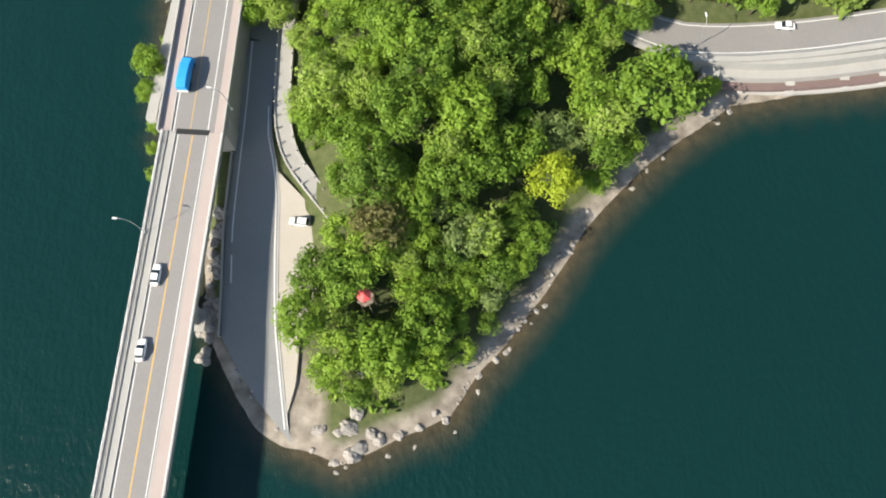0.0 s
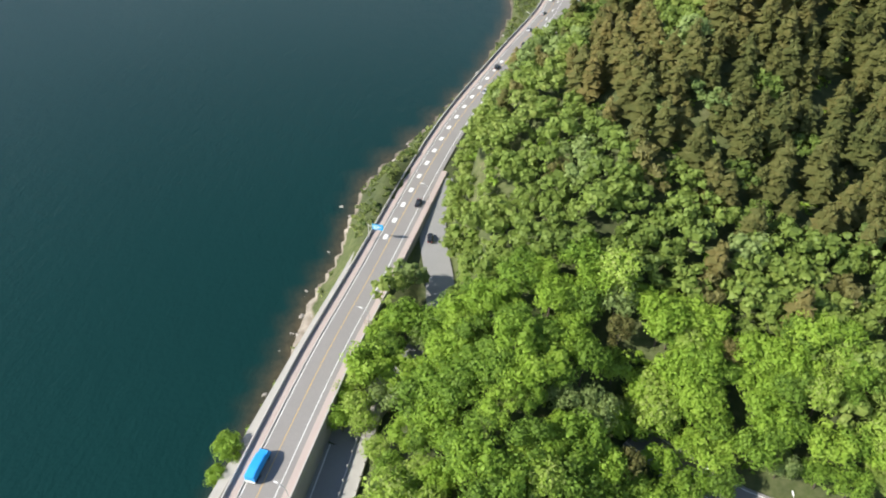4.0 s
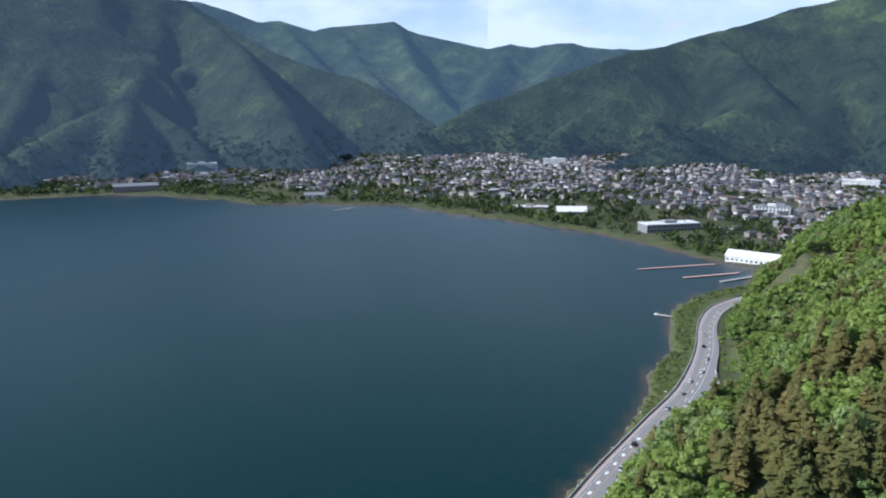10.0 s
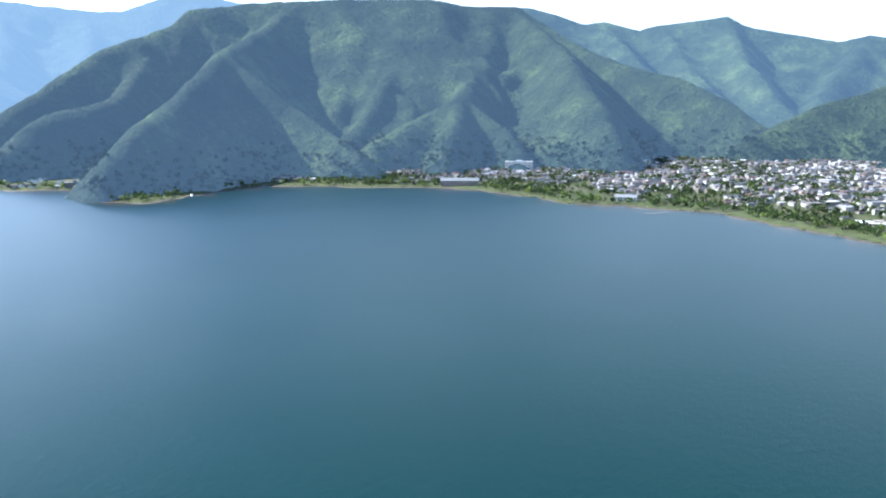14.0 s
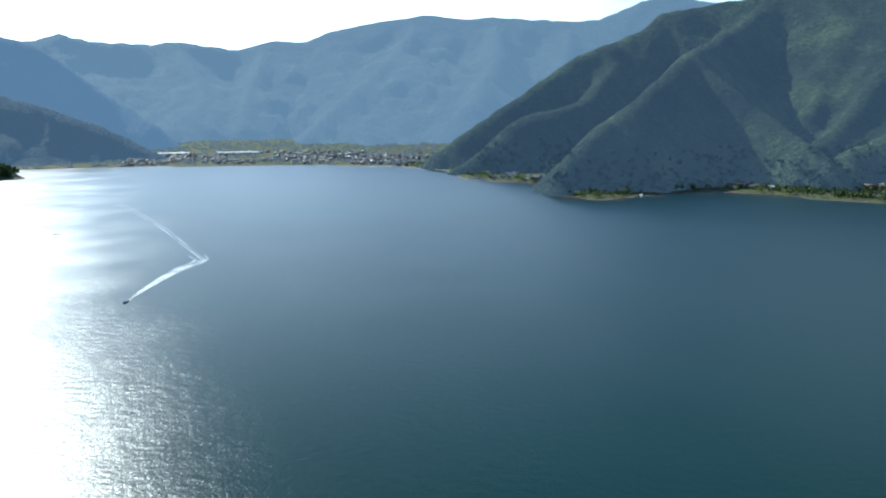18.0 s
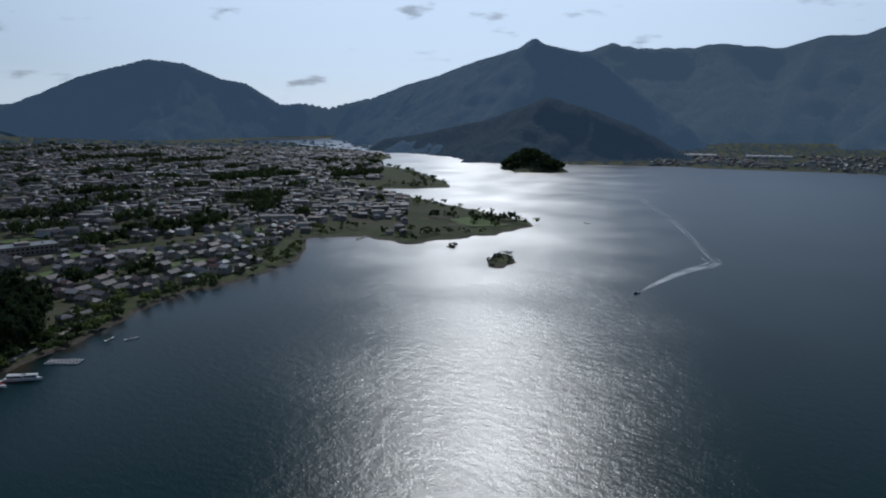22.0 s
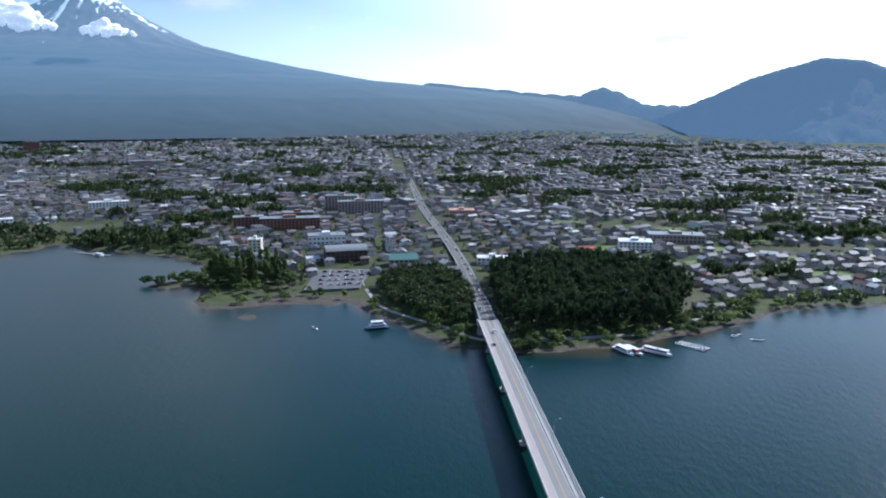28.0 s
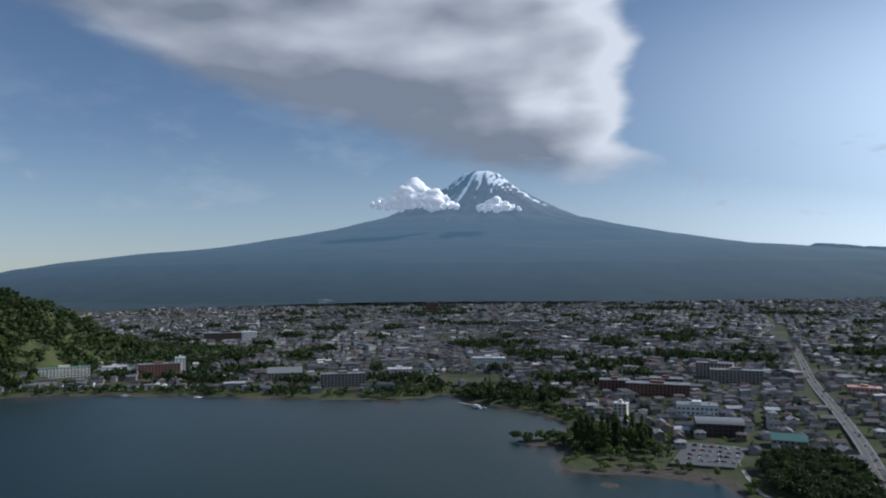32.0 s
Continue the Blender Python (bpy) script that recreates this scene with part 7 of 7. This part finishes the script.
rev = [p for p in SHORE_SOUTH]
sp = np.concatenate([shore_trees(rev, 620, 2, 34, 4.4, 4.2, 3.4), shore_trees(rev[::-1], 620, 2, 34, 4.4, 4.2, 3.4), shore_trees(SHORE_SOUTH_WEST, 380, 3, 60, 4.5, 4.2, 3.5), shore_trees(SHORE_SOUTH_WEST[::-1], 380, 3, 60, 4.5, 4.2, 3.5)])
sp = sp[~((sp[:, 0] > -25) & (sp[:, 0] < 150) & (sp[:, 1] > -580) & (rt.uniform(0, 1, len(sp)) < 0.93))]
south_near = np.hypot(sp[:, 0], sp[:, 1]) < 760
scatter("southern_shore_trees", "rounded trees and bushes along the southern shore", MID_LEAF, sp[south_near], M_POPLAR)
scatter("western_shore_trees", "trees and bushes along the far southern shore", FAR_LEAF, sp[~south_near], M_LEAF_DARK)
sp = np.concatenate([shore_trees(SHORE_NORTH, 500, 14, 70, 5.0, 5.0, 4.0), shore_trees(SHORE_NORTH[::-1], 500, 14, 70, 5.0, 5.0, 4.0), shore_trees(SHORE_ROAD[13:], 120, 10, 60, 4.0, 4.0, 3.0), shore_trees(SHORE_ROAD[:12:-1], 120, 10, 60, 4.0, 4.0, 3.0)])
scatter("northern_shore_trees", "belt of trees along the northern shore", FAR_LEAF, sp, M_POPLAR)
sp = np.concatenate([shore_trees(SHORE_NORTH, 500, 1, 14, 2.2, 0.9, 0.3), shore_trees(SHORE_NORTH[::-1], 500, 1, 14, 2.2, 0.9, 0.3)])
scatter("reed_belt", "yellow-green reeds along the northern shore", FAR_LEAF, sp, M_SHRUB, "reeds")
tx, ty = rt.uniform(-1500, 400, 16000), rt.uniform(740, 2150, 16000)
k = (land(tx, ty) > 20) & clear_of_big(tx, ty) & (np.arctan2(-tx, ty) > -0.3) & above_slopes(tx, ty) & (value_noise(tx / 55, ty / 55, 15) > np.clip(0.30 + land(tx, ty) / 1500, 0.3, 0.60))
sp = spread(tx[k], ty[k], 4.4, 5.4, 4.0, 0.0, 1.0)
scatter("village_trees", "garden trees in the northern village", FAR_LEAF, sp, M_LEAF_DARK)
fx_, fy_ = rt.uniform(-1700, 500, 30000), rt.uniform(250, 2300, 30000)
fz_ = np.maximum(range_height(fx_, fy_, NORTH, 0.92, 150, 23), range_height(fx_, fy_, NORTH_WEST, 1.12, 140, 37))
rise = fz_ - ground_height(fx_, fy_)
k = (land(fx_, fy_) > 8) & (rise > -9) & (rise < 70) & clear_of_big(fx_, fy_) & (rt.uniform(0, 1, len(fx_)) < np.clip(1.1 - rise / 80, 0.2, 1))
n_ = int(k.sum())
# shares F_NORTH, so its painted haze emission lies on these trees too
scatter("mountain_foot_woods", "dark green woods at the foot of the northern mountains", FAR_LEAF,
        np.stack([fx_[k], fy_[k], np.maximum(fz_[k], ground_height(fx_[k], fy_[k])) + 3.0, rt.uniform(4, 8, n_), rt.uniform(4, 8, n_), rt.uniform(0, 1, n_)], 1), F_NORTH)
hx, hy = rt.uniform(820, 1500, 6500), rt.uniform(-1080, -420, 6500)
hz = ground_height(hx, hy)
k = (hz > 8) & (bearing(hx, hy) < 242) & clear_of_big(hx, hy)
scatter("east_hill_woods", "dark green woods on the hill above the hotels", FAR_LEAF, spread(hx[k], hy[k], 8.0, 7.0, 4.0, 0.1, 1.0), M_LEAF_DARK)
wx_, wy_ = rt.uniform(-2950, -1400, 2600), rt.uniform(-900, 420, 2600)
k = (land(wx_, wy_) > 14) & (wx_ < -1420)
# pale haze painted on the orchards as emission
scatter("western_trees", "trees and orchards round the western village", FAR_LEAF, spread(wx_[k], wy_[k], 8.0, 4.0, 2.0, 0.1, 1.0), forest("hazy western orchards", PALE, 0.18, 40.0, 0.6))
building("greenhouse", "long white greenhouse behind the western village", -2310, -650, 150, 20, 1, 105, M_WHITE, M_WHITE_ROOF, "barrel", 5.0)
building("greenhouse", "long white greenhouse behind the western village", -2350, -430, 130, 20, 1, 100, M_WHITE, M_WHITE_ROOF, "barrel", 5.0)
# islands
ix, iy = rt.uniform(-1790, -1540, 900), rt.uniform(-990, -790, 900)
k = ground_height(ix, iy) > 3
scatter("island_wood", "dark wood covering the small island", FAR_LEAF, spread(ix[k], iy[k], 8, 8, 5, 0.0, 0.5), M_LEAF_DARK)
ix, iy = rt.uniform(-660, -540, 420), rt.uniform(-470, -300, 420)
k = ground_height(ix, iy) > 0.35
scatter("islet_bushes", "low bushes on the rocky islets", FAR_LEAF, spread(ix[k], iy[k], 2.6, 1.6, 0.8, 0.0, 0.3), M_CEDAR, "bushes")
ix, iy = rt.uniform(-900, -740, 120), rt.uniform(-720, -440, 120)
k = (land(ix, iy) > 6) & (np.abs(iy + 440 + (ix + 840) * 2.0) < 60)
scatter("spit_trees", "row of trees on the grassy spit", FAR_LEAF, spread(ix[k], iy[k], 5, 6, 5, 0.0, 0.3), M_CEDAR)


# ---- vehicles ----
def loft(sections, n=1):
    """A closed body through rings of equal length."""
    bm, prev = bmesh.new(), None
    for ring in sections:
        row = [bm.verts.new(p) for p in ring]
        if prev:
            for i in range(len(row)):
                bm.faces.new((prev[i], prev[(i + 1) % len(row)], row[(i + 1) % len(row)], row[i]))
        else:
            bm.faces.new(row[::-1])
        prev = row
    bm.faces.new(prev)
    bmesh.ops.recalc_face_normals(bm, faces=bm.faces)
    return bm


def ring(y, w, z0, z1, r=0.18):
    return [(-w + r, y, z0), (w - r, y, z0), (w, y, z0 + r), (w, y, z1 - r), (w - r, y, z1), (-w + r, y, z1), (-w, y, z1 - r), (-w, y, z0 + r)]


def wheel_mesh():
    bm = bmesh.new()
    bmesh.ops.create_cone(bm, cap_ends=True, segments=14, radius1=0.31, radius2=0.31, depth=0.2, matrix=Matrix.Rotation(math.pi / 2, 4, "Y"))
    me = bpy.data.meshes.new("wheel")
    bm.to_mesh(me)
    bm.free()
    me.materials.append(M_RUBBER)
    return me


WHEEL = wheel_mesh()
CARS = {}


def car_kind(colour, van=False):
    p = PAINTS[colour]
    ob = thing("car", {"white": "white saloon car with dark windows", "silver": "silver hatchback car with dark windows", "black": "glossy black car with dark windows", "blue": "dark blue car with dark windows",
                "red": "dark red car with dark windows"}[colour] if not van else colour + " minivan with dark windows", "car", "cars")
    L = 2.15
    body = part("body", loft([ring(-L, 0.7, 0.35, 0.72), ring(-L + 0.25, 0.82, 0.25, 0.86), ring(-0.8, 0.86, 0.22, 0.95), ring(0.9, 0.86, 0.22, 0.95), ring(L - 0.3, 0.83, 0.25, 0.88), ring(L, 0.72, 0.35, 0.75)]), p, ob)
    top = 1.75 if van else 1.45
    a, b = (-1.9, 1.0) if van else (-1.35, 0.95)
    part("glazing", loft([ring(a - 0.15, 0.72, 0.9, 1.0, 0.04), ring(a + 0.35, 0.70, 0.9, top - 0.06, 0.06), ring(b - 0.75, 0.70, 0.9, top - 0.06, 0.06), ring(b, 0.72, 0.9, 1.0, 0.04)]), M_GLASS, ob)
    part("roof", loft([ring(a + 0.3, 0.66, top - 0.1, top - 0.02, 0.03), ring(a + 0.6, 0.68, top - 0.1, top, 0.04), ring(b - 0.95, 0.68, top - 0.1, top, 0.04), ring(b - 0.7, 0.66, top - 0.1, top - 0.03, 0.03)]), p, ob)
    for sx in (-0.76, 0.76):
        for yy in (-1.3, 1.32):
            shared("wheel", WHEEL, ob, Matrix.Translation((sx, yy, 0.31)))
        part("headlight", box_bm(sx * 0.72 - 0.16, L - 0.12, 0.6, sx * 0.72 + 0.16, L - 0.03, 0.74), M_WHITE_STEEL, ob)
        part("tail_light", box_bm(sx * 0.8 - 0.12, -L + 0.02, 0.62, sx * 0.8 + 0.12, -L + 0.12, 0.78), M_RED, ob)
    return ob


def put_car(colour, x, y, z, turn, van=False):
    key = (colour, van)
    if key not in CARS:
        CARS[key] = car_kind(colour, van)
        CARS[key].matrix_world = pose(x, y, z, 0, 0, turn)
        return CARS[key]
    return copy_thing(CARS[key], pose(x, y, z, 0, 0, turn))


put_car("white", -56.6, 31, BZ + 0.01, -1.7)
put_car("white", -57.3, 16.5, BZ + 0.01, -1.7)
put_car("white", -31.8, 45.5, 3.3, 85, True)
put_car("white", 73, 93.6, 7.02, 88)
put_car("black", 92, 103.2, 7.02, 95)
put_car("black", -40, 163, 6.8, 12)
put_car("black", -47.5, 178, 8.05, 180)
rc = random.Random(9)
for s in (262, 286, 300, 312, 330, 352, 371, 388, 410, 432, 455):
    xx = float(np.interp(s, [p[1] for p in MAIN_ROAD], [p[0] for p in MAIN_ROAD]))
    zz = float(np.interp(s, [p[1] for p in MAIN_ROAD], [p[2] for p in MAIN_ROAD]))
    put_car(rc.choice(["black", "white", "black", "silver"]), xx + rc.choice([-2.2, 1.2, 1.2]), s, zz + 0.02, rc.choice([-8, 172]) + 6)
put_car("silver", -64.6, -392, BZ + 0.01, 178.3, True)
put_car("white", -68.6, -416, BZ + 0.01, -1.7, True)
for s in range(-470, -1500, -26):
    xx = float(np.interp(-s, [-p[1] for p in STREET], [p[0] for p in STREET]))
    zz = float(np.interp(-s, [-p[1] for p in STREET], [p[2] for p in STREET]))
    put_car(rc.choice(["white", "silver", "black", "blue", "white"]), xx + rc.choice([-2.6, 2.6]), s + rc.uniform(-8, 8), zz + 0.28, rc.choice([0, 180]), rc.random() < 0.3)
for k in range(24):
    r_, c_ = k % 4, k // 4
    put_car(rc.choice(["white", "silver", "black", "blue", "red", "white"]), 18 + c_ * 6.4 + rc.uniform(-2, 2), -588 - r_ * 16 + rc.uniform(-1.5, 1.5), 3.42, rc.choice([85, -85, 95]) + rc.uniform(-5, 5), rc.random() < 0.3)

truck = thing("truck", "truck with a bright blue tarpaulin cover driving off the bridge", "truck", at=pose(-56.4, 74, 11.75, 0.8, 0, -2.5))
part("cab", loft([ring(2.4, 1.05, 0.6, 2.5, 0.12), ring(3.5, 1.05, 0.5, 2.5, 0.15), ring(4.1, 1.0, 0.5, 1.5, 0.15)]), M_TARP, truck, "blue cab")
cover = loft([ring(-3.6, 1.12, 1.0, 2.95, 0.2), ring(-1.5, 1.16, 1.0, 3.15, 0.25), ring(0.5, 1.16, 1.0, 3.1, 0.25), ring(2.2, 1.12, 1.0, 2.95, 0.2)])
part("tarpaulin", cover, M_TARP, truck, "bright blue tarpaulin over the load")
part("chassis", box_bm(-0.9, -3.6, 0.55, 0.9, 3.4, 0.98, bevel=0.04), M_RUBBER, truck)
part("windscreen", box_bm(-0.85, 3.72, 1.55, 0.85, 3.8, 2.35, bevel=0.02), M_GLASS, truck)
part("tailgate", box_bm(-1.1, -3.72, 0.9, 1.1, -3.6, 1.5, bevel=0.03), M_WHITE_STEEL, truck)
for sx in (-0.95, 0.95):
    for yy in (-2.6, -1.6, 2.9):
        shared("wheel", WHEEL, truck, Matrix.Translation((sx, yy, 0.45)) @ Matrix.Diagonal((1.3, 1.45, 1.45, 1)))

# ---- small things on the headland ----
pav = thing("pavilion", "small open pavilion with a red hexagonal roof under the trees", "pavilion", at=pose(-16, 28, height_at(-16, 28)))
bm = bmesh.new()
bmesh.ops.create_cone(bm, cap_ends=True, segments=6, radius1=1.45, radius2=0.12, depth=1.0, matrix=Matrix.Translation((0, 0, 10.3)))
part("roof", bm, M_RED, pav, "faded red hexagonal roof")
for i in range(6):
    a = i * math.pi / 3
    part("post", rod(bmesh.new(), (1.6 * math.cos(a), 1.6 * math.sin(a), -0.5), (1.6 * math.cos(a), 1.6 * math.sin(a), 10.1), 0.09, 8), M_WOOD, pav)
part("floor", rod(bmesh.new(), (0, 0, 7.2), (0, 0, 7.4), 1.8, 6), M_WOOD, pav)


# ---- boats, jetties, wake ----
def hull(length, beam, height, mat, parent, z=0.0):
    secs = []
    for u in (-0.5, -0.35, 0.0, 0.25, 0.4, 0.5):
        k = 1.0 if u < 0.1 else max(0.08, 1 - ((u - 0.1) / 0.4) ** 2)
        w = beam / 2 * k * (0.9 if u == -0.5 else 1)
        y, s = u * length, 0.25 * max(0, u) * height
        secs.append([(-w * 0.6, y, z - 0.3), (w * 0.6, y, z - 0.3), (w, y, z + height * 0.6 + s), (w, y, z + height + s), (-w, y, z + height + s), (-w, y, z + height * 0.6 + s)])
    return part("hull", loft(secs), mat, parent)


def tour_boat(at, label, length=20.0, beam=5.0, decks=1, hull_mat=M_WHITE_STEEL, cabin=M_WHITE_STEEL):
    ob = thing("tour_boat", label, "boat", "moored boats", at)
    hull(length, beam, 1.3, hull_mat, ob)
    for d in range(decks):
        l = length * (0.62 - 0.14 * d)
        z0 = 1.25 + 2.1 * d
        part("cabin", box_bm(-beam * 0.4, -l * 0.55, z0, beam * 0.4, l * 0.45, z0 + 1.9, bevel=0.12), cabin, ob)
        for sx in (-1, 1):
            part("window_band", box_bm(sx * beam * 0.4 - 0.04, -l * 0.5, z0 + 0.8, sx * beam * 0.4 + 0.04, l * 0.4, z0 + 1.5), M_GLASS, ob)
        part("cabin_roof", box_bm(-beam * 0.44, -l * 0.6, z0 + 1.9, beam * 0.44, l * 0.5, z0 + 2.1, bevel=0.05), M_WHITE_STEEL, ob)
    part("rail", ribbon([(-beam * 0.45, length * 0.2, 2.2), (0, length * 0.46, 2.4), (beam * 0.45, length * 0.2, 2.2)], -0.04, 0.04, 0.06), M_STEEL, ob)
    return ob


M_HULL_BLUE = paint("navy hull paint", (0.03, 0.06, 0.14))
tour_boat(pose(4, -470, 0, 0, 0, -78), "tour boat with a navy hull and two white decks moored offshore", 17, 4.4, 2, M_HULL_BLUE)
tour_boat(pose(-149, -407, 0, 0, 0, 20), "white tour boat at the southern moorings", 18, 5, 1)
tour_boat(pose(-154, -406, 0, 0, 0, 24), "white tour boat with a red cabin at the southern moorings", 17, 4.6, 1, M_WHITE_STEEL, M_RED)
tour_boat(pose(-166, -405, 0, 0, 0, 40), "white pleasure boat beside a pontoon", 14, 4, 1)
tour_boat(pose(-171, -400, 0, 0, 0, 42), "white pleasure boat beside a pontoon", 12, 3.6, 1)
tour_boat(pose(-1204, 473, 0, 0, 0, 80), "white boat near the wooded cape", 12, 4.5, 1)
tour_boat(pose(291, -752, 0, 0, 0, 60), "white house boat at the reedy shore", 13, 5, 1)


def rowing_boat(at, label="small white rowing boat on the lake", length=6.0):
    ob = thing("rowing_boat", label, "boat", "small boats", at)
    hull(length, 1.9, 0.6, M_WHITE_STEEL, ob)
    part("thwart", box_bm(-0.8, -0.2, 0.45, 0.8, 0.2, 0.55), M_WOOD, ob)
    part("well", box_bm(-0.6, -length * 0.36, 0.56, 0.6, length * 0.2, 0.66, bevel=0.03), M_DARK, ob)
    return ob


r0 = rowing_boat(pose(-244, -421, 0, 0, 0, 70), length=9)
for x, y, t in ((46, -474, 30), (-56, 509, 80), (-1010, -820, 20), (-235, -432, 110), (-880, -380, 10), (840, -622, 40), (760, -668, 80)):
    copy_thing(r0, pose(x, y, 0, 0, 0, t))
for gx_, gy_, n, t in ((-195, -414, 9, 35), (735, -668, 6, 20), (640, -690, 5, 10)):
    for k in range(n):
        for j in range(2):
            c, s = math.cos(radians(t)), math.sin(radians(t))
            u, v = (k - n / 2) * 2.3, j * 4.6 - 2.3
            copy_thing(r0, pose(gx_ + u * s + v * c, gy_ - u * c * -1 * -1 + v * s, 0, 0, 0, t - 90) @ Matrix.Diagonal((0.8, 0.45, 1.3, 1)))


def jetty(a, b, width, mat, label):
    ob = thing("jetty", label, "jetty", "jetties")
    a, b = Vector((*a, 0)), Vector((*b, 0))
    n = max(2, int((b - a).length / 6))
    part("deck", ribbon([(*a.xy, 0.75), (*b.xy, 0.75)], -width / 2, width / 2, 0.3), mat, ob)
    for k in range(n + 1):
        p = a.lerp(b, k / n)
        part("float", rod(bmesh.new(), (p.x, p.y, -1.6), (p.x, p.y, 0.5), 0.28, 8), M_WOOD, ob)
    return ob


jetty((-94, 650), (-30, 703), 3.0, M_PINK_DECK, "long faded pink floating jetty")
jetty((-52, 633), (-8, 672), 3.0, M_PINK_DECK, "faded pink floating jetty")
jetty((-22, 630), (8, 668), 3.2, M_PALE_CONCRETE, "pale floating jetty with moored boats")
jetty((-60, 507), (-46, 506), 2.4, M_PALE_CONCRETE, "short pale landing stage")
jetty((-560, 868), (-545, 905), 3.0, M_PALE_CONCRETE, "short pale landing stage at the village")
jetty((280, -752), (325, -775), 2.4, M_PALE_CONCRETE, "pale landing stage by the house boat")
jetty((-640, -560), (-606, -548), 2.4, M_WOOD, "low timber landing stage")

speed = thing("motor_boat", "dark motor boat running across the lake", "boat", at=pose(-549, -192, 0, 4, 0, -97))
hull(8.5, 2.6, 0.9, M_HULL_BLUE, speed)
part("windscreen", box_bm(-0.9, 0.6, 0.95, 0.9, 0.75, 1.5, bevel=0.02), M_GLASS, speed)
part("engine", box_bm(-0.35, -4.7, 0.3, 0.35, -4.1, 1.3, bevel=0.08), M_RUBBER, speed)
wake = thing("wake", "white curving wake behind the motor boat", "wake", kind="structure")
TRAIL = [(-553, -192, 0.05), (-600, -190, 0.05), (-660, -183, 0.05), (-690, -174, 0.05), (-712, -172, 0.05), (-735, -182, 0.05), (-800, -212, 0.05), (-956, -287, 0.05), (-1200, -420, 0.05), (-1483, -626, 0.05)]
for off, w, end in ((-2.6, 1.0, 5), (2.6, 1.0, 5), (0, 1.6, 4), (-4.5, 0.5, 6), (4.0, 0.5, 6), (-2, 0.5, 9), (2.5, 0.4, 9)):
    part("foam", ribbon(TRAIL[:end], lambda k, o=off, ww=w: o * (0.2 + 1.6 * k) - ww * (0.6 + 0.4 * math.sin(31 * k + o)), lambda k, o=off, ww=w: o * (0.2 + 1.6 * k) + ww * (0.4 + 0.4 * math.sin(23 * k - o)), 0, 0.0, 6), M_FOAM, wake)


# ---- small clouds before the volcano ----
def cloud(name, az, el, wide, tall, seed, dist=3900.0):
    cx_, cy_, cz_ = at(az, dist, el)
    a = radians(az)
    side_ = Vector((math.cos(a), math.sin(a), 0))
    r = random.Random(seed)
    bm = bmesh.new()
    for k in range(60):
        u = max(-1.0, min(1.0, r.gauss(0, 0.42)))
        h = (1 - abs(u) ** 1.3) * r.uniform(0, 0.8) ** 1.4
        p = Vector((cx_, cy_, cz_)) + side_ * (u * wide) + Vector((0, 0, h * tall)) + Vector((-math.sin(a), math.cos(a), 0)) * r.uniform(-40, 40)
        s = r.uniform(0.24, 0.44) * tall * (1.15 - abs(u) * 0.55)
        st_ = len(bm.verts)
        g = bmesh.ops.create_icosphere(bm, subdivisions=3, radius=s, matrix=Matrix.Translation(p))
        for v in g["verts"]:
            d = (v.co - p)
            v.co = p + d * (1 + 0.35 * noise.noise(v.co * (1.3 / s) + Vector((seed, 0, 0)))) * (1 if d.z > 0 else 0.6)
    for f in bm.faces:
        f.smooth = True
    tagged(part(name, bm, M_CLOUD), "small white cumulus before the volcano", "cloud", kind="structure")


# besides the sun on them, the puffs get a faint painted blue-white glow
m = Mat("white cloud with painted glow", 1.0).colour((0.85, 0.85, 0.86))
m.glow((0.75, 0.82, 0.95), 0.28)
M_CLOUD = m.m
cloud("backdrop_cloud", 206.0, 5.9, 235, 130, 3)
cloud("backdrop_cloud", 199.3, 5.6, 130, 62, 8)
